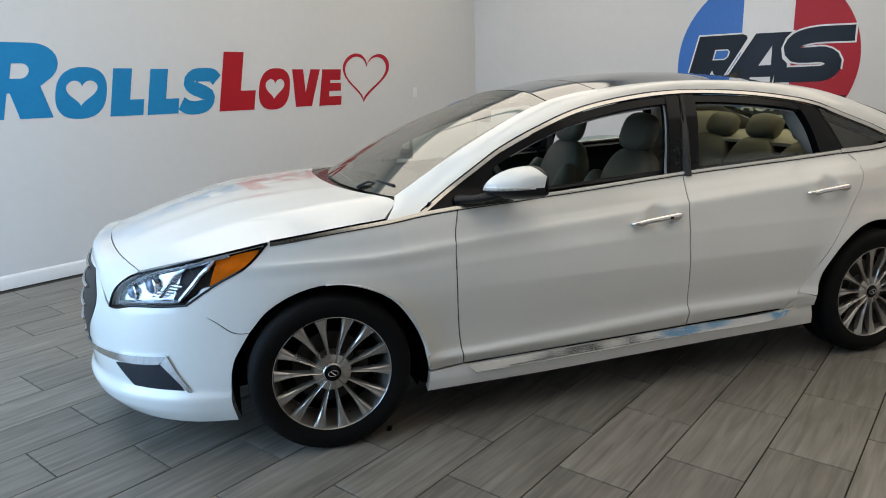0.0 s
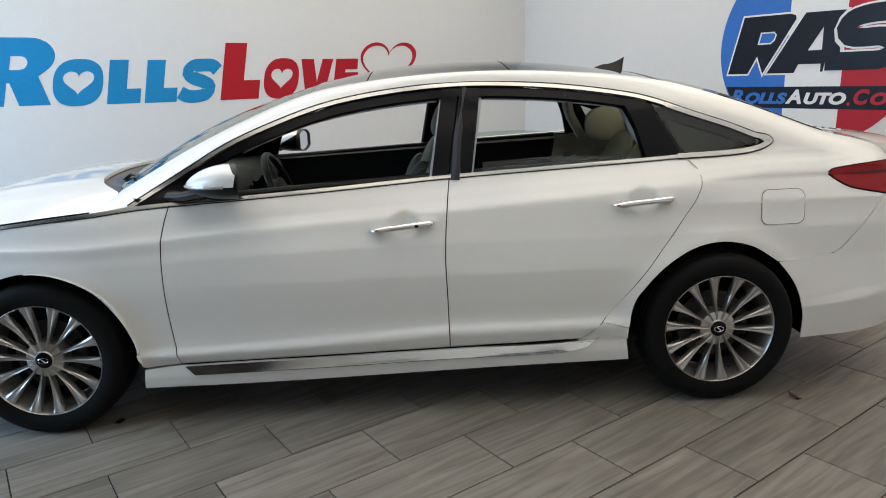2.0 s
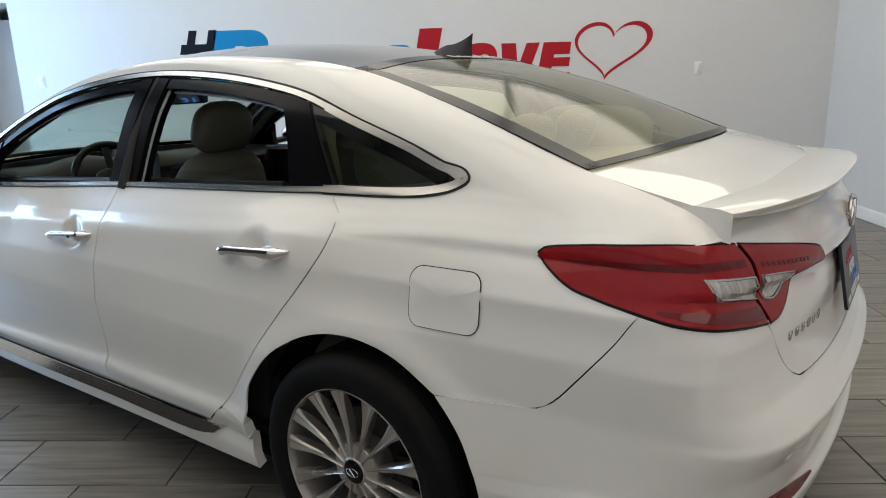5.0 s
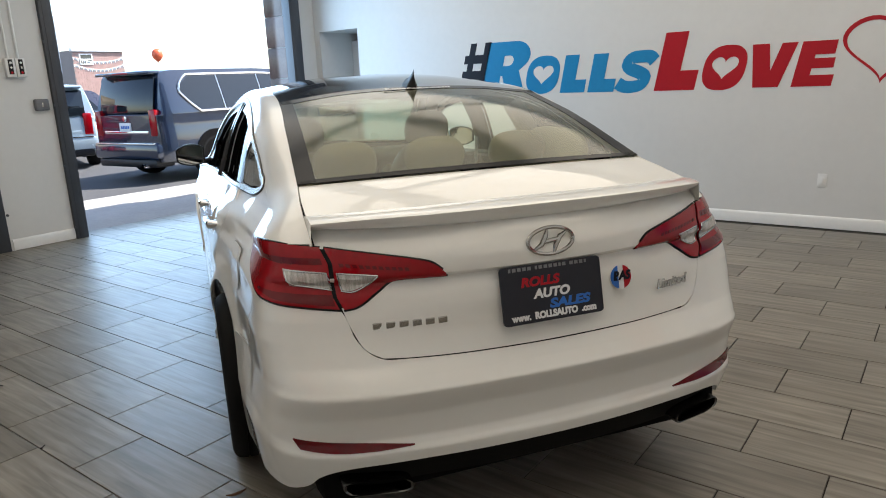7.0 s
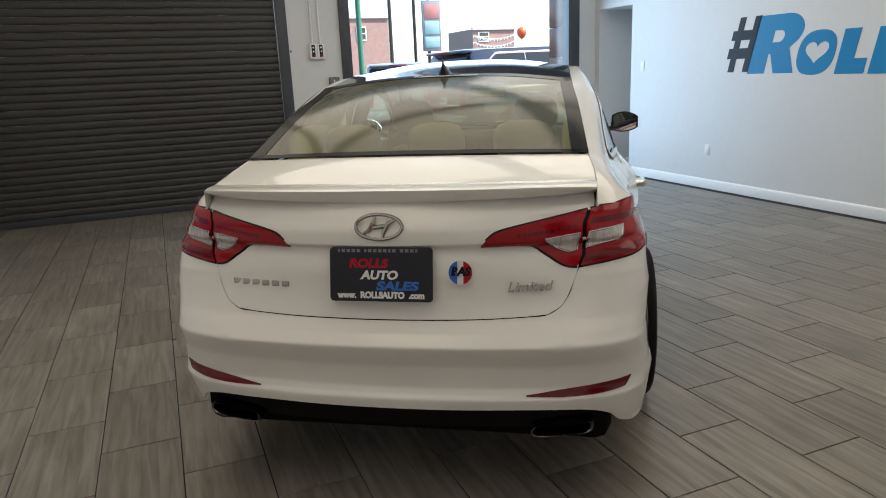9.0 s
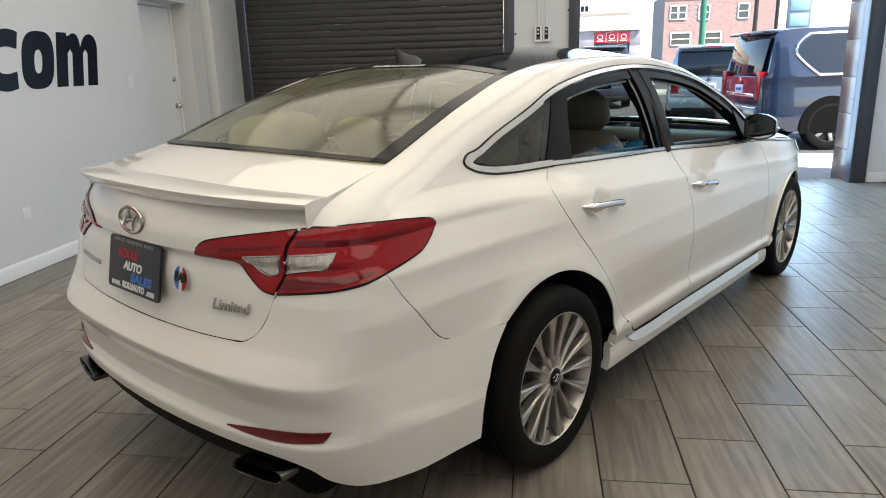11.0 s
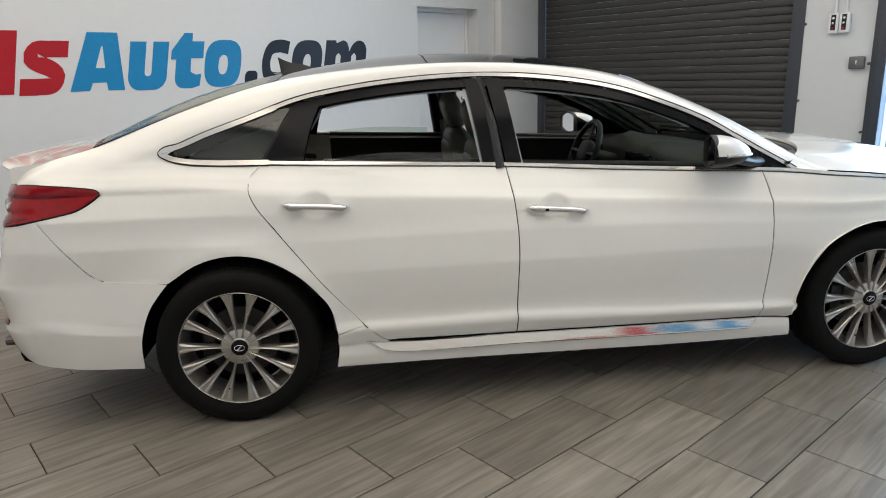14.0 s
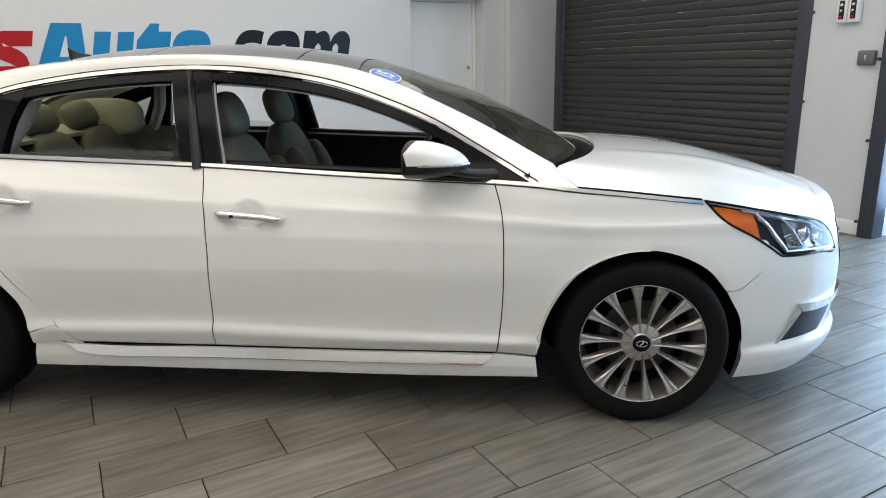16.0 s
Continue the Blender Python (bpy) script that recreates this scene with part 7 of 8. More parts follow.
steer = part("steering_wheel", tube(wheel_pts, 0.016, 10, True), BLACKTRIM, car, "black steering wheel")
soft("wheel_boss", (0, 0, -0.01), (0.15, 0.17, 0.06), DASH, steer, m=sm)
for a in (0, math.pi, -math.pi / 2):
    aa = a + math.pi / 2
    part("wheel_spoke", tube([sm @ Vector((0.05 * math.cos(aa), 0.05 * math.sin(aa), -0.005)), sm @ Vector((0.18 * math.cos(aa), 0.18 * math.sin(aa), 0))], 0.018, 8, flat=0.5), DASH, steer)
part("steering_column", tube([(0.48, 0.37, 0.895), (0.72, 0.37, 0.82)], 0.04, 12), DASH, steer)
im = part("inside_mirror", box((0.405, -0.125, 1.235), (0.43, 0.125, 1.30), 0.012), BLACKTRIM, car, "black inside mirror")
part("mirror_stem", tube([(0.42, 0, 1.29), (0.47, 0, 1.33)], 0.010, 8), BLACKTRIM, im)
part("mirror_face", box((0.402, -0.115, 1.243), (0.4045, 0.115, 1.292), 0.0), MIRROR, im, smooth=False)
for sg, _ in BOTH:
    part("sun_visor", box((0.13, sg * 0.36 - 0.18, 1.325), (0.28, sg * 0.36 + 0.18, 1.340), 0.006), LINER, car, "beige sun visor")

# ---- street ----
ASPHALT = material("asphalt", (0.055, 0.055, 0.058), 0.85, var=0.25, scale=3, bump=0.3, bscale=200)
CONCRETE = material("concrete_apron", (0.36, 0.35, 0.33), 0.8, var=0.12, scale=2.0, bump=0.2, bscale=150)
STONE = material("brown_stone_cladding", (0.13, 0.095, 0.085), 0.30, var=0.30, scale=5, bump=0.1, spread=0.25)
GREYSTONE = material("grey_stone_cladding", (0.26, 0.25, 0.26), 0.4, var=0.2, scale=3, spread=0.15, bump=0.1)
FASCIA = material("beige_fascia", (0.62, 0.52, 0.38), 0.7, var=0.06, scale=1)
SHOPRED = material("red_sign_panel", (0.45, 0.02, 0.035), 0.4, var=0.06, scale=1)
BRICK = material("red_brown_brick", (0.40, 0.26, 0.23), 0.85, var=0.2, scale=2, spread=0.15, bump=0.2)
MORTAR = material("brick_mortar", (0.30, 0.27, 0.25), 0.9, var=0.1)
POLEGREEN = material("green_pole_paint", (0.03, 0.16, 0.10), 0.5, var=0.1)
BALLOON = material("orange_balloon", (0.75, 0.13, 0.05), 0.35, var=0.05)
SHOPGLASS = material("shop_glass", (0.03, 0.035, 0.04), 0.06, coat=0.6, var=0.3, scale=1)
NAVY = material("navy_car_paint", (0.005, 0.013, 0.034), 0.20, coat=1.0, var=0.04)
SLATE = material("slate_blue_car_paint", (0.022, 0.024, 0.048), 0.28, coat=1.0, var=0.04)
MAROON = material("red_car_paint", (0.26, 0.010, 0.025), 0.25, coat=1.0, var=0.04)
SILVERBLUE = material("silver_blue_car_paint", (0.40, 0.50, 0.58), 0.25, 0.4, coat=1.0, var=0.04)
CARGLASS = material("dark_car_glass", (0.008, 0.011, 0.014), 0.05, coat=0.15, var=0.1, rvar=0.02)
tagged(part("ground", box((-60, -400, -0.5), (500, 400, -0.06)), ASPHALT, None, smooth=False), "dark asphalt lot and street", "ground", kind="structure")
tagged(part("pavement", box((FRONT_X + 0.3, -14, -0.2), (7.0, 14, -0.02), 0.01), CONCRETE, None), "pale concrete apron before the door", "pavement", kind="structure")
tagged(part("pavement", box((27.0, -60, -0.2), (30.0, 60, 0.06), 0.02), CONCRETE, None), "pale concrete pavement before the shops", "pavement", kind="structure")

# stone-clad jambs outside the open door
jamb = thing("stone_pier", "brown polished stone pier beside the street door", "pier", pose(FRONT_X + 0.3, 0, 0))
for k in range(9):
    z = -0.05 + 0.40 * k
    part("stone", box((-0.195, -4.2, z + 0.003), (0.17, -3.386, z + 0.397), 0.004), STONE, jamb)
jamb = thing("stone_pier", "grey polished stone jamb beside the street door", "pier", pose(FRONT_X + 0.3, 0, 0))
for k in range(9):
    z = -0.05 + 0.40 * k
    part("stone", box((0.0, -0.33, z + 0.003), (0.22, 0.45, z + 0.397), 0.004), GREYSTONE, jamb)


def vehicle(name, label, at, paint, size, tall, rails=False, trim=False, words=False):
    """A parked car: x ahead, base on the ground; tall: an upright tail as on a utility car, else a saloon."""
    L, W, H = size
    ob = thing(name, label, "car", at, "parked cars")
    belt = H * (0.60 if tall else 0.64)
    if tall:
        roofline = curve_table([-L / 2, -L / 2 + 0.06, -L / 2 + 0.22, -L / 2 + 0.5, -0.3, L * 0.10, L * 0.22, L / 2], [belt - 0.02, belt, H - 0.06, H - 0.02, H, H - 0.05, belt + 0.02, belt], -L / 2, L / 2)
        beltline = curve_table([-L / 2, -0.2, L * 0.22, L / 2 - 0.4, L / 2], [belt, belt, belt + 0.0, belt - 0.10, belt - 0.24], -L / 2, L / 2)
    else:
        roofline = curve_table([-L / 2, -L / 2 + 0.5, -L * 0.18, -0.2, L * 0.06, L * 0.24, L / 2], [belt, belt + 0.04, H - 0.05, H, H - 0.06, belt, belt], -L / 2, L / 2)
        beltline = curve_table([-L / 2, -0.2, L * 0.24, L / 2 - 0.4, L / 2], [belt + 0.02, belt, belt - 0.04, belt - 0.16, belt - 0.32], -L / 2, L / 2)

    def spot_at(x, v):
        """v 0..1 sill to belt, 1..2 belt to roof edge, 2..3 roof edge to middle."""
        e = (1 - min(abs(2 * x / L), 1.0) ** 9) ** (1 / 3) if abs(2 * x / L) > 0.6 else 1.0
        e = 0.80 + 0.20 * e
        b = float(beltline(x))
        t = max(float(roofline(x)), b + 0.012)
        rise = (t - b) / (H - belt)
        wb = W / 2 * e
        wt = wb - (0.20 if tall else 0.26) * rise - 0.015
        low = 0.30 if abs(x) < L / 2 - 0.35 else 0.36
        if v <= 1:
            return (x, wb * (0.955 + 0.045 * math.sin(math.pi * min(v * 0.9 + 0.15, 1) ** 1.0)) if v < 1 else wb * 0.985, low + (b - low) * v)
        if v <= 2:
            return (x, wb * 0.985 + (wt - wb * 0.985) * (v - 1) ** 1.15, b + (t - b) * (v - 1))
        return (x, wt * (3 - v), t + 0.03 * rise * (1 - (3 - v) ** 2))

    xs = [-L / 2 + L * (0.5 - 0.5 * math.cos(math.pi * i / 48)) for i in range(49)]
    vs = [0, 0.15, 0.35, 0.55, 0.75, 0.92, 1, 1.05, 1.3, 1.6, 1.85, 2, 2.08, 2.3, 2.6, 3]
    bm = bmesh.new()
    rows = []
    for x in xs:
        ring = [bm.verts.new(spot_at(x, v)) for v in vs]
        ring += [bm.verts.new((x, -y, z)) for _, y, z in (spot_at(x, v) for v in vs[-2::-1])]
        rows.append(ring)
    for a, b in zip(rows, rows[1:]):
        for j in range(len(a) - 1):
            bm.faces.new((a[j], a[j + 1], b[j + 1], b[j]))
        bm.faces.new((a[-1], a[0], b[0], b[-1]))
    bm.faces.new(rows[0])
    bm.faces.new(rows[-1][::-1])
    bmesh.ops.recalc_face_normals(bm, faces=bm.faces)
    part("body", bm, paint, ob, angle=40)

    def swept(t):
        """How far the rounded rear end of the side glass draws in at a share of its height."""
        return 0.34 * max(0.0, 1 - t / 0.55) ** 1.3 + 0.22 * max(0.0, (t - 0.6) / 0.4) ** 2

    def patch(nm, x0, x1, v0, v1, mat, sg=1, lift=0.006, lab="", owner=ob, lean0=0.0, lean1=0.0, bowed=False):
        bm = bmesh.new()
        g = []
        for i in range(9):
            row = []
            for j in range(7):
                t = j / 6
                start = x0 + (swept(t) if bowed else lean0 * t)
                x = start + (x1 + lean1 * t - start) * i / 8
                _, y, z = spot_at(x, v0 + (v1 - v0) * t)
                k = lift
                row.append(bm.verts.new((x, sg * (y + k * (1 if v1 <= 2 else 0)), z + (k if v1 > 1 else 0) * (0.3 if v1 <= 2 else 1))))
            g.append(row)
        for a, b in zip(g, g[1:]):
            for j in range(6):
                bm.faces.new((a[j], a[j + 1], b[j + 1], b[j]))
        bmesh.ops.recalc_face_normals(bm, faces=bm.faces)
        bmesh.ops.solidify(bm, geom=bm.faces[:], thickness=0.004)
        p = part(nm, bm, mat, owner, lab)
        return p

    spans = [(-L * 0.40, -L * 0.235), (-L * 0.225, -L * 0.045), (-L * 0.035, L * 0.125)] if tall else [(-L * 0.16, -L * 0.02), (-L * 0.012, L * 0.13)]
    for sg in (1, -1):
        for k, (x0, x1) in enumerate(spans):
            last = k == len(spans) - 1
            patch("side_window", x0, x1, 1.10, 1.84, CARGLASS, sg, lab="dark side window", lean0=(0.10 if k == 0 else -0.03), lean1=(-0.42 if last else -0.03), bowed=trim and k == 0)
        if trim:
            x0, x1 = spans[0][0] - 0.03, spans[-1][1] + 0.03
            top = [spot_at(x0 + 0.22 + (x1 - 0.48 - x0 - 0.22) * t, 1.89) for t in np.linspace(0, 1, 14)]
            low = [spot_at(x1 + (x0 + 0.34 - x1) * t, 1.05) for t in np.linspace(0, 1, 14)]
            rear = [spot_at(x0 + swept(t), 1.05 + 0.84 * t) for t in np.linspace(0.08, 0.92, 10)]
            loop = [(x, sg * (y + 0.010), z) for x, y, z in top + low + rear]
            part("window_trim", tube(loop, 0.022, 8, True), SATINCHROME, ob, "chrome window outline")
            for x in (spans[0][1] + 0.012, spans[1][1] + 0.012):
                run = [spot_at(x - 0.03 * t, 1.06 + 0.80 * t) for t in np.linspace(0, 1, 6)]
                part("pillar_trim", tube([(x, sg * (y + 0.010), z) for x, y, z in run], 0.012, 6), SATINCHROME, ob, "chrome pillar strip")
        for ax in (-L * 0.295, L * 0.305):
            r = 0.385 if tall else 0.325
            wx = Matrix.Translation((ax, sg * (W / 2 - 0.115), r)) @ Matrix.Diagonal((1, sg, 1, 1))
            arch_ring = [(ax + (r + 0.075) * math.cos(a), (r + 0.075) * math.sin(a)) for a in np.linspace(-0.25, math.pi + 0.25, 22)]
            m = Matrix.Translation((0, sg * (W / 2 + 0.001), r)) @ pose(0, 0, 0, 90, 0, 0)
            link_mesh("wheel_arch", extruded(arch_ring, 0.02, m), UNDER, ob, smooth=False)
            w = part("wheel", lathe([(r * 0.66, -0.1), (r * 0.85, -0.125), (r * 0.97, -0.11), (r, -0.08), (r, 0.08), (r * 0.97, 0.115), (r * 0.85, 0.13), (r * 0.68, 0.12)], 36, "y", wx), RUBBER, ob, "tyre on a bright alloy rim")
            part("rim", lathe([(r * 0.69, 0.12), (r * 0.65, 0.125), (r * 0.62, 0.10), (r * 0.58, 0.06), (0.07, 0.05), (0.06, 0.10), (0.001, 0.105)], 36, "y", wx), STEEL, w)
            for k in range(6):
                a = 2 * math.pi * k / 6 + 0.3
                bm = bmesh.new()
                add_box(bm, (0.03, 0.085, -0.032), (r * 0.64, 0.118, 0.032), 0.008, wx @ pose(0, 0, 0, 0, math.degrees(a), 0))
                part("spoke", bm, ALLOY, w)
        # mirror
        mx = L * 0.155
        _, y, z = spot_at(mx, 1.1)
        part("door_mirror", box((mx - 0.08, min(sg * (y - 0.02), sg * (y + 0.22)), z + 0.0), (mx + 0.07, max(sg * (y - 0.02), sg * (y + 0.22)), z + 0.16), 0.035), BLACKTRIM if tall else paint, ob)
        for hx in (-L * 0.19, -0.0):
            _, y, z = spot_at(hx, 0.90)
            part("door_handle", tube([(hx, sg * y, z), (hx - 0.06, sg * (y + 0.03), z), (hx - 0.18, sg * (y + 0.03), z), (hx - 0.24, sg * y, z)], 0.014, 6), CHROME if trim else paint, ob)
        for cut in (-L * 0.04, L * 0.165) + ((-L * 0.23,) if tall else (-L * 0.19,)):
            part("door_gap", tube([(p[0], sg * (p[1] + 0.0), p[2]) for p in (spot_at(cut, v) for v in (0.15, 0.4, 0.7, 0.98))], 0.006, 5), UNDER, ob)
        # lamps
        zl = (belt - 0.34, belt + 0.10) if tall else (belt - 0.18, belt - 0.02)
        yl = W / 2 * 0.83
        part("tail_lamp", box((-L / 2 - 0.015, min(sg * (yl - 0.17), sg * yl), zl[0]), (-L / 2 + 0.14, max(sg * (yl - 0.17), sg * yl), zl[1]), 0.025), RED_LENS, ob, "red tail lamp")
        yl = W / 2 * 0.82
        part("head_lamp", box((L / 2 - 0.28, min(sg * (yl - 0.36), sg * yl), belt - 0.40), (L / 2 + 0.008, max(sg * (yl - 0.36), sg * yl), belt - 0.24), 0.03), WHITE_LENS, ob, "clear head lamp")
        if rails:
            run = [spot_at(x, 2.12) for x in np.linspace(-L * 0.38, L * 0.10, 9)]
            part("roof_rail", tube([(x, sg * y, z + (0.045 if 0 < i < 8 else 0.0)) for i, (x, y, z) in enumerate(run)], 0.018, 6), BLACKTRIM, ob, "dark roof rail")
    # tail: glass, plate, bumper, centre lamp
    if tall:
        def rear_piece(nm, y0, y1, z0, z1, x_low, x_high, mat, lab="", thick=0.012, bev=0.02):
            bm = box((-0.006, y0, 0), (thick, y1, z1 - z0), min(bev, thick * 0.45))
            ang = math.atan2(x_high - x_low, z1 - z0)
            bm.transform(Matrix.Translation((x_low - thick, 0, z0)) @ Matrix.Rotation(ang, 4, "Y"))
            return part(nm, bm, mat, ob, lab)
        rear_piece("rear_window", -W * 0.36, W * 0.36, belt + 0.05, H - 0.12, -L / 2 + 0.055, -L / 2 + 0.165, CARGLASS, "dark rear window")
        part("spoiler", box((-L / 2 + 0.03, -W * 0.36, H - 0.085), (-L / 2 + 0.50, W * 0.36, H - 0.03), 0.022), paint, ob)
        part("centre_lamp", box((-L / 2 + 0.02, -0.20, H - 0.066), (-L / 2 + 0.06, 0.20, H - 0.045), 0.006), RED_LENS, ob, "red centre brake lamp")
        part("trim_bar", box((-L / 2 - 0.012, -W * 0.30, belt - 0.30), (-L / 2 + 0.02, W * 0.30, belt - 0.245), 0.01), CHROME if (trim or words) else paint, ob, "bright tailgate bar")
        part("bumper", box((-L / 2 - 0.09, -W * 0.44, 0.40), (-L / 2 + 0.30, W * 0.44, 0.68), 0.06), paint, ob)
        part("bumper_strip", box((-L / 2 - 0.095, -W * 0.40, 0.655), (-L / 2 - 0.02, W * 0.40, 0.685), 0.008), SATINCHROME, ob, "bright bumper strip")
        part("lower_valance", box((-L / 2 - 0.07, -W * 0.40, 0.27), (-L / 2 + 0.30, W * 0.40, 0.41), 0.04), BLACKTRIM, ob)
        for sgn in ((1, -1) if words else (1,)):
            part("exhaust_pipe", lathe([(0.035, -0.1), (0.035, 0.06), (0.043, 0.06), (0.043, -0.1)], 16, "x", Matrix.Translation((-L / 2 - 0.06, -sgn * W * 0.27, 0.30))), CHROME, ob, "round chrome exhaust pipe")
        zp = belt - 0.10
    else:
        patch("rear_window", -L / 2 + 0.62, -L * 0.19, 2.15, 2.999, CARGLASS, 1, lab="dark rear window")
        patch("rear_window_half", -L / 2 + 0.62, -L * 0.19, 2.15, 2.999, CARGLASS, -1)
        part("bumper", box((-L / 2 - 0.05, -W * 0.42, 0.30), (-L / 2 + 0.30, W * 0.42, 0.60), 0.07), paint, ob)
        zp = belt - 0.16
    for sg in (1, -1):
        patch("windshield", L * 0.115, L * 0.215, 2.10, 2.999, CARGLASS, sg, lab="dark windshield")
    plate = part("number_plate", box((-L / 2 - 0.016, -0.15, zp - 0.10 - 0.06), (-L / 2 + 0.01, 0.15, zp - 0.01), 0.004), V_WHITE if not words else PLATE, ob, "plate with plain bars")
    for k in range(5):
        part("plate_bar", box((-L / 2 - 0.020, -0.11 + 0.045 * k, zp - 0.11), (-L / 2 - 0.012, -0.08 + 0.045 * k, zp - 0.06)), V_DEEPBLUE if not words else V_WHITE, plate, smooth=False)
    part("badge", lathe([(0.001, -0.012), (0.045, -0.01), (0.05, 0.0)], 20, "x", Matrix.Translation((-L / 2 - 0.004, 0, zp + 0.06))), CHROME, ob, "round chrome badge")
    if words:
        for k in range(5):
            part("badge_bar", box((-L / 2 - 0.014, W * 0.22 + 0.07 * k - 0.05, belt - 0.40), (-L / 2 + 0.0, W * 0.22 + 0.07 * k, belt - 0.36)), CHROME, ob, smooth=False)
    part("grille", box((L / 2 - 0.10, -0.42, belt - 0.50), (L / 2 + 0.012, 0.42, belt - 0.28), 0.03), BLACKTRIM, ob)
    part("front_bumper", box((L / 2 - 0.30, -W * 0.40, 0.30), (L / 2 + 0.05, W * 0.40, 0.56), 0.07), paint, ob)
    return ob


LOT = -0.06
vehicle("parked_suv", "dark navy large SUV with chrome window outline, parked outside", pose(8.80, -5.85, LOT, 0, 0, -84), NAVY, (5.15, 1.96, 1.88), True, trim=True)
vehicle("parked_suv", "pale silver-blue SUV parked facing away with a red centre lamp", pose(14.2, -4.35, LOT, 0, 0, -19), SILVERBLUE, (4.7, 1.90, 1.75), True)
vehicle("parked_suv", "blue SUV parked behind the navy one", pose(19.5, -7.6, LOT, 0, 0, -96), SLATE, (4.6, 1.85, 1.70), True)
vehicle("parked_suv", "slate blue boxy SUV with roof rails, parked facing away", pose(21.1, -1.85, LOT, 0, 0, 0), SLATE, (5.2, 2.05, 1.92), True, rails=True, words=True)
vehicle("parked_suv", "dark red SUV with bright tailgate bar, parked facing away", pose(16.75, 1.35, LOT, 0, 0, 6), MAROON, (4.9, 2.0, 1.88), True, rails=True, words=True)
vehicle("parked_sedan", "white saloon car parked across before the shops", pose(25.6, -2.0, LOT, 0, 0, 90), PEARL, (4.9, 1.86, 1.46), False)

# shops over the street
shops = thing("shop_row", "low beige shop front with red sign panels and grey stone piers", "building", pose(30, 0, 0))
part("wall", box((0.12, -4.6, 0.0), (6, 9.0, 4.9)), FASCIA, shops, "beige rendered wall", smooth=False)
part("fascia", box((-0.12, -4.6, 2.86), (0.12, 9.0, 4.2), 0.02), FASCIA, shops, "beige fascia")
part("ledge", box((-0.20, -4.6, 2.76), (0.1, 9.0, 2.86), 0.02), TRIM, shops)
part("sign_board", box((-0.18, -4.2, 3.52), (-0.11, 0.10, 4.0), 0.01), V_WHITE, shops, "white sign board with dark bars")
for k in range(11):
    part("sign_bar", box((-0.19, -0.28 - 0.19 * k, 3.62), (-0.178, -0.14 - 0.19 * k, 3.86)), V_BLACK, shops, smooth=False)
for k in range(7):
    part("sign_bar", box((-0.13, 0.5 + 0.42 * k, 3.65), (-0.115, 0.82 + 0.42 * k, 4.0)), SHOPRED, shops, "red bar letter", smooth=False)
bays = [(-4.1, -2.5), (-1.75, -0.50), (0.13, 1.62), (2.3, 4.0), (4.6, 6.4)]
for y0, y1 in bays:
    win = part("shop_window", box((0.02, y0, 0.25), (0.14, y1, 2.18), 0.01), SHOPGLASS, shops, "dark shop window")
    for y in (y0, (y0 + y1) / 2, y1 - 0.05):
        part("mullion", box((-0.01, y, 0.20), (0.05, y + 0.05, 2.20), 0.006), STEEL, win)
    band = part("sign_panel", box((-0.06, y0, 2.22), (0.06, y1, 2.68), 0.01), SHOPRED, shops, "red sign panel")
    n = 3
    for k in range(n):
        yc = y0 + (y1 - y0) * (k + 0.5) / n
        part("sign_ring", tube([(-0.075, yc + 0.12 * math.cos(a), 2.48 + 0.10 * math.sin(a)) for a in np.linspace(0, 2 * math.pi, 18, endpoint=False)], 0.016, 6, True), V_WHITE, band)
        part("sign_line", box((-0.075, yc - 0.15, 2.29), (-0.058, yc + 0.15, 2.33)), V_WHITE, band, smooth=False)
        if k < n - 1:
            part("sign_joint", box((-0.066, y0 + (y1 - y0) * (k + 1) / n - 0.012, 2.23), (-0.058, y0 + (y1 - y0) * (k + 1) / n + 0.012, 2.67)), V_WHITE, band, smooth=False)
ends = [-4.6] + [v for b in bays for v in b] + [9.0]
for y0, y1 in zip(ends[::2], ends[1::2]):
    for k in range(4):
        part("stone", box((-0.04, y0 + 0.004, 0.004 + 0.69 * k), (0.12, y1 - 0.004, 0.686 + 0.69 * k), 0.006), GREYSTONE, shops)
for y, z, r, mat in ((1.1, 1.75, 0.26, V_WHITE), (0.55, 1.30, 0.14, V_WHITE), (-0.85, 1.55, 0.18, SHOPRED)):
    part("window_sticker", lathe([(0.001, 0.0), (r, 0.0), (r, 0.012)], 24, "x", Matrix.Translation((0.0, y, z))), mat, shops)


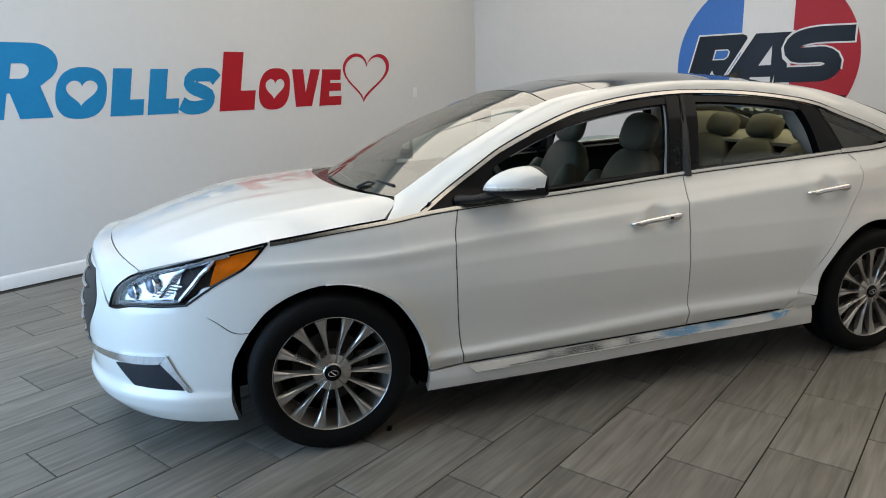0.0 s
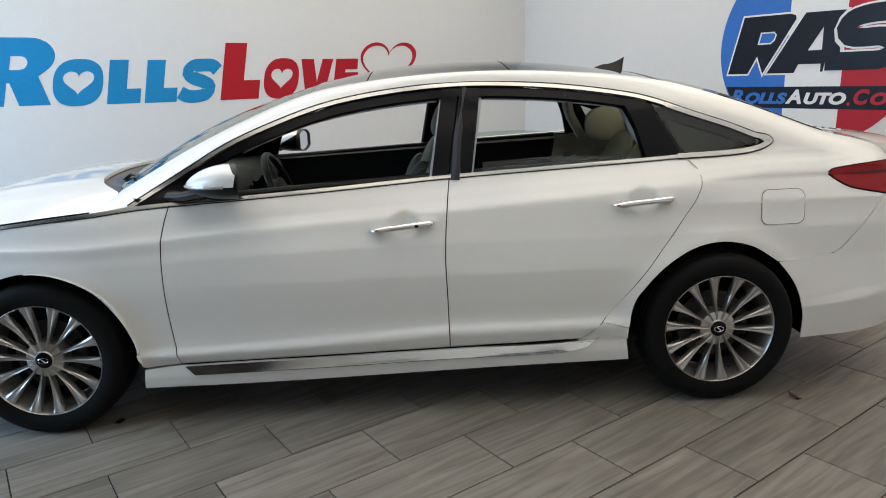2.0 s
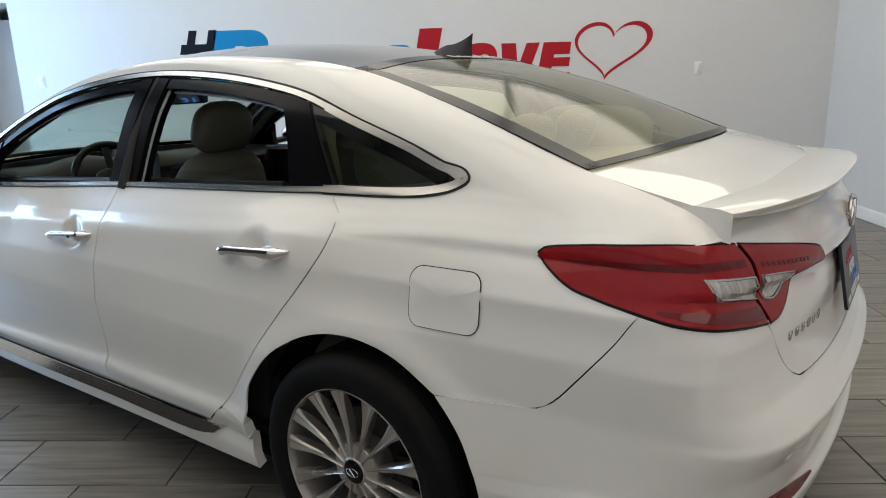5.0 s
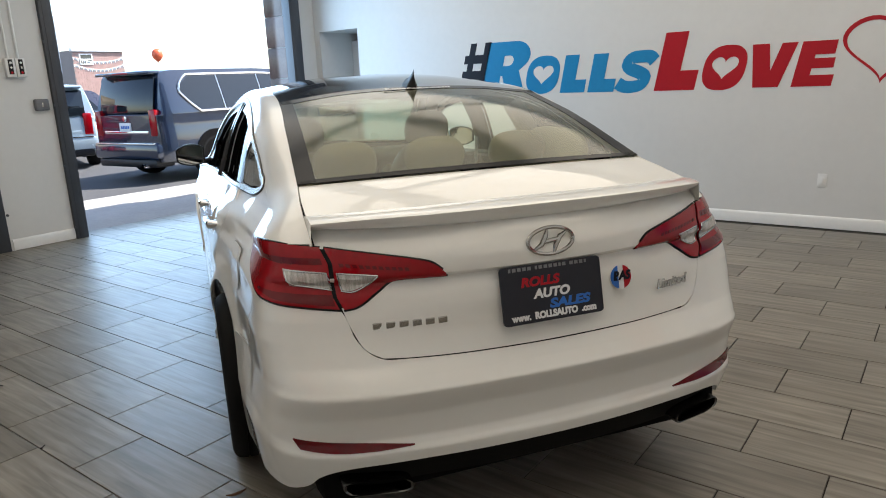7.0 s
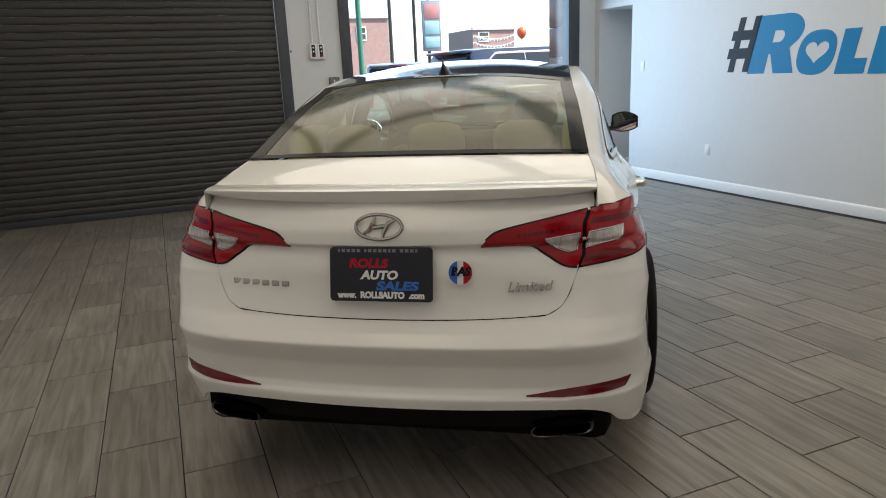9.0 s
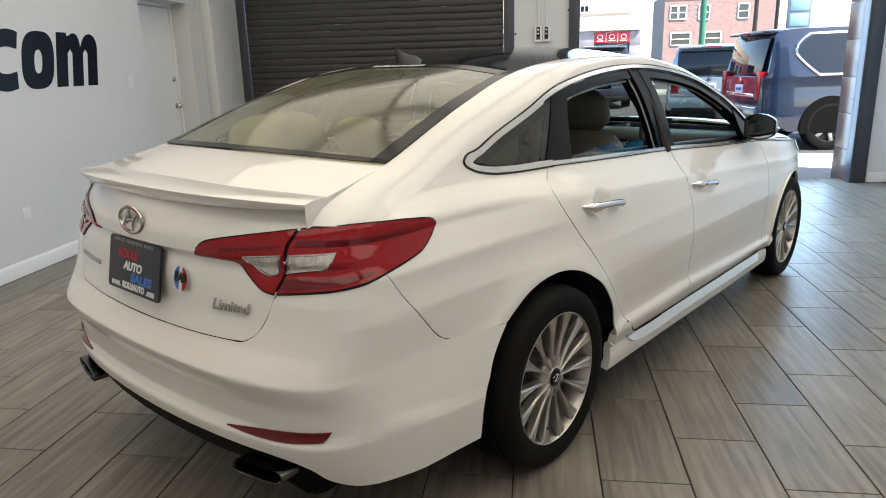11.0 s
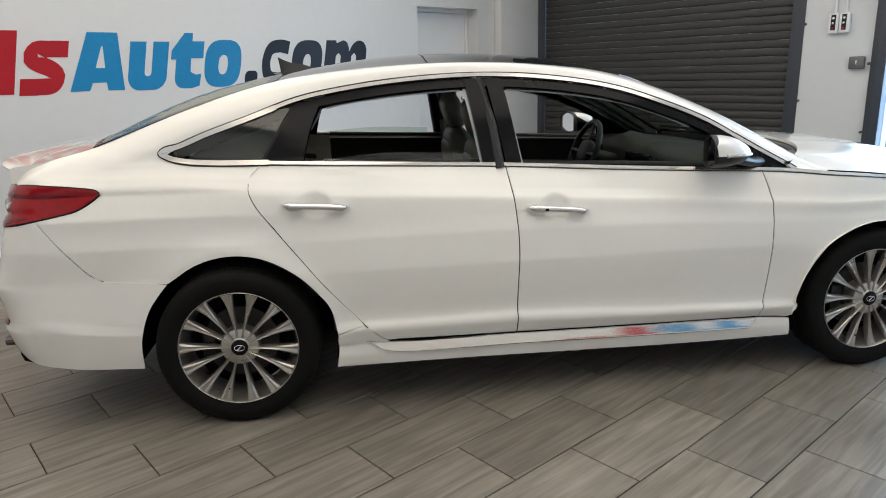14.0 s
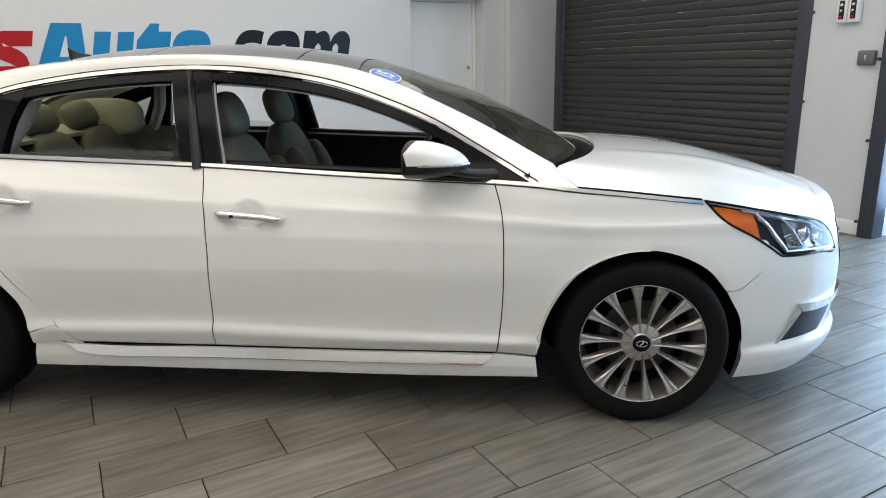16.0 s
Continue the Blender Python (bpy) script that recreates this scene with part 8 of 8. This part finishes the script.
def brick_house(label, x, y0, y1, h, windows):
    house = thing("brick_house", label, "building", pose(x, 0, 0))
    part("wall", box((0.0, y0, 0), (8, y1, h)), MORTAR, house, smooth=False)
    part("cornice", box((-0.25, y0 - 0.1, h - 0.15), (0.3, y1 + 0.1, h + 0.25), 0.05), TRIM, house, "pale cornice")
    bm = bmesh.new()
    rows = int(h / 0.24)
    for r in range(rows):
        z = 0.24 * r
        n = int((y1 - y0) / 0.6)
        for k in range(n):
            a = y0 + 0.6 * k + (0.3 if r % 2 else 0.0)
            b = min(a + 0.585, y1)
            mid = (a + b) / 2
            if any(wy0 - 0.2 < mid < wy1 + 0.2 and wz0 - 0.1 < z + 0.12 < wz1 + 0.1 for wy0, wy1, wz0, wz1 in windows):
                continue
            add_box(bm, (-0.03, a, z), (0.0, b, z + 0.225))
    ob = part("brickwork", bm, BRICK, house, "red-brown brick courses", smooth=False)
    tagged(ob, kind="stuff")
    for wy0, wy1, wz0, wz1 in windows:
        win = part("window", box((-0.02, wy0, wz0), (0.05, wy1, wz1)), SHOPGLASS, house, "white framed sash window", smooth=False)
        for lo, hi in (((-0.1, wy0 - 0.12, wz0 - 0.12), (0.02, wy0, wz1 + 0.12)), ((-0.1, wy1, wz0 - 0.12), (0.02, wy1 + 0.12, wz1 + 0.12)), ((-0.1, wy0, wz1), (0.02, wy1, wz1 + 0.12)), ((-0.13, wy0 - 0.05, wz0 - 0.12), (0.02, wy1 + 0.05, wz0)), ((-0.06, wy0, (wz0 + wz1) / 2 - 0.05), (0.02, wy1, (wz0 + wz1) / 2 + 0.05))):
            part("window_frame", box(lo, hi, 0.01), TRIM, win)
    return house


brick_house("red-brown brick row house with white sash windows", 80, -26.0, -14.0, 8.3, [(-16.3, -15.6, 5.8, 7.1), (-15.4, -14.7, 5.8, 7.1), (-18.8, -17.8, 5.7, 7.1), (-16.9, -14.9, 3.0, 4.2), (-20.2, -18.6, 3.0, 4.2), (-23.0, -22.0, 5.7, 7.1)])
brick_house("brown brick corner house with a white window", 80, -43.5, -37.4, 6.7, [(-39.6, -38.3, 5.2, 6.2)])
for n_b, (sag, z) in enumerate(((0.5, 5.4), (0.6, 4.6))):
    bunting = thing("bunting", "string of small pale pennants across the street", "bunting", pose(79.93, 0, 0))
    line = [(0, -37.5 - 5.9 * t, z - sag * 4 * t * (1 - t) + 0.5) for t in np.linspace(0, 1, 25)]
    part("cord", tube(line, 0.03, 5), V_WHITE, bunting)
    for k, (x, y, zz) in enumerate(line):
        bm = bmesh.new()
        vs = [bm.verts.new(p) for p in ((-0.01, y - 0.12, zz), (-0.01, y + 0.12, zz), (0.0, y, zz - 0.34), (0.01, y - 0.12, zz), (0.01, y + 0.12, zz))]
        for f in ((0, 1, 2), (3, 2, 4), (0, 2, 3), (1, 4, 2), (0, 3, 4, 1)):
            bm.faces.new([vs[i] for i in f])
        part("pennant", bm, (V_WHITE, SILVERBLUE)[k % 2], bunting, smooth=False)
pole = thing("traffic_pole", "green painted steel traffic pole by the street", "pole", pose(21.7, -5.5, LOT))
part("shaft", tube([(0, 0, 0), (0, 0, 3.5), (0, 0, 8)], [0.11, 0.10, 0.085], 14, up=(1, 0, 0)), POLEGREEN, pole)
part("base", lathe([(0.2, 0), (0.2, 0.12), (0.15, 0.4), (0.115, 0.45)], 16, "z"), POLEGREEN, pole)
sign = thing("street_sign", "tall blue, white and red shop sign on a post", "sign", pose(25.0, -9.7, LOT))
part("post", tube([(0.1, 0.75, 0), (0.1, 0.75, 5.2)], 0.07, 10, up=(1, 0, 0)), STEEL, sign)
SIGN_GREY = material("muted_blue_grey_sign", (0.16, 0.20, 0.25), 0.6, var=0.15, scale=3)
SIGN_TEAL = material("muted_teal_sign", (0.22, 0.38, 0.42), 0.6, var=0.15, scale=3)
SIGN_PINK = material("muted_red_sign", (0.36, 0.16, 0.16), 0.6, var=0.15, scale=3)
part("board", box((-0.06, -0.42, 2.4), (0.06, 0.42, 4.5), 0.02), SIGN_GREY, sign, "muted blue-grey sign board")
for z0, z1, mat in ((3.75, 4.35, SIGN_PINK), (3.1, 3.65, SIGN_TEAL), (2.55, 3.0, SIGN_TEAL)):
    part("board_field", box((-0.075, -0.34, z0), (-0.058, 0.34, z1), 0.004), mat, sign)
for y in (-10.9, -7.0):
    pl = thing("utility_pole", "thin grey utility pole by the street", "pole", pose(31.5 if y > -9 else 36, y - 3, LOT))
    part("shaft", tube([(0, 0, 0), (0, 0, 9)], [0.11, 0.08], 10, up=(1, 0, 0)), STEEL, pl)
balloon = thing("balloon", "orange-red balloon on a string above the lot", "balloon", pose(24, -13.6, 0))
bm = bmesh.new()
add_lathe(bm, [(0.001, 3.24), (0.12, 3.20), (0.20, 3.11), (0.222, 3.0), (0.19, 2.87), (0.10, 2.76), (0.02, 2.71), (0.03, 2.68), (0.001, 2.69)], 24, "z")
part("skin", bm, BALLOON, balloon)
part("string", tube([(0, 0, 2.69), (0.02, 0.03, 1.4), (0, 0, LOT)], 0.004, 5, up=(1, 0, 0)), V_WHITE, balloon)

# ---- floor tiles, laid in running bond ----
TILE_L, TILE_W = 0.604, 0.2997
tile_me = bpy.data.meshes.new("tile")
bm = bmesh.new()
add_box(bm, (0.0026, 0.0026, -0.008), (TILE_L - 0.0026, TILE_W - 0.0026, 0.0), 0.0012, segments=1)
bm.to_mesh(tile_me)
bm.free()
tile_me.materials.append(TILE)
near, rest = [], []
for k in range(-22, 12):
    y = 0.765 + TILE_W * k
    shift = 0.043 + TILE_L / 2 * (k % 2)
    for i in range(-10, 10):
        x = shift + TILE_L * i
        a, b = max(x, BACK_X), min(x + TILE_L, FRONT_X + 0.29)
        c, d = max(y, LOVE_Y - 1.3), min(y + TILE_W, AUTO_Y + 0.2)
        if c < LOVE_Y - 0.01:
            a, b = max(a, 3.50), min(b, 4.20)
        if d > AUTO_Y + 0.01:
            a, b = max(a, 2.40), min(b, 3.34)
        if b - a < 0.02 or d - c < 0.02:
            continue
        whole = b - a > TILE_L - 1e-3 and d - c > TILE_W - 1e-3
        if whole and (x + 0.3 + 0.3) ** 2 / 15.5 + (y + 0.15) ** 2 / 12.5 < 1:
            near.append((x, y))
        else:
            rest.append((a, b, c, d))
near.sort(key=lambda p: (p[0] + 0.6) ** 2 / 15.5 + (p[1] + 0.15) ** 2 / 12.5)
for x, y in near[298:]:
    rest.append((x, x + TILE_L, y, y + TILE_W))
for x, y in near[:298]:
    ob = new("tile", tile_me)
    ob.location = (x, y, 0)
    ob.parent = floor
for n_rest in range(6):
    bm = bmesh.new()
    for a, b, c, d in rest[n_rest::6]:
        add_box(bm, (a + 0.0026, c + 0.0026, -0.008), (b - 0.0026, d - 0.0026, 0.0))
    ob = part("edge_tiles", bm, TILE, floor, "outlying grey wood-look tiles", smooth=False)
    tagged(ob, kind="stuff")

# small litter on the tiles
leaf = bmesh.new()
rows = []
for i in range(9):
    t = i / 8
    half = 0.011 * math.sin(math.pi * min(t * 1.02, 1)) ** 0.8 + 0.0006
    rows.append([leaf.verts.new((0.075 * (t - 0.5), k * half, 0.004 + 0.010 * (t - 0.5) ** 2 * 4 + 0.004 * abs(k))) for k in (-1, 0, 1)])
for a, b in zip(rows, rows[1:]):
    for j in range(2):
        leaf.faces.new((a[j], a[j + 1], b[j + 1], b[j]))
bmesh.ops.solidify(leaf, geom=leaf.faces[:], thickness=0.0012)
ob = tagged(part("dry_leaf", leaf, LEAF, None), "curled dry brown leaf on the tiles", "leaf")
ob.matrix_world = pose(-0.965, 1.721, 0.0, 0, 0, 70)
for x, y, turn in ((0.875, 1.784, 20), (0.022, 1.954, 130), (2.416, 1.662, 60), (1.932, 1.735, 95)):
    bm = bmesh.new()
    add_tube(bm, [(-0.014, 0, 0.004), (0.010, 0, 0.004)], 0.0025, 7)
    add_tube(bm, [(0.010, 0, 0.0045), (0.014, 0, 0.0045)], 0.0045, 8)
    ob = tagged(part("screw", bm, STEEL, None), "small steel screw lying on the tiles", "screw", "loose screws")
    ob.matrix_world = pose(x, y, 0, 0, 0, turn)
bm = box((-0.016, -0.010, 0.0), (0.016, 0.010, 0.010), 0.003)
add_box(bm, (0.006, -0.004, 0.004), (0.026, 0.004, 0.009), 0.002)
tagged(part("rubber_plug", bm, RUBBER, None), "small black rubber plug by the wheel", "plug").matrix_world = pose(1.423, 0.046, 0, 0, 0, 30)
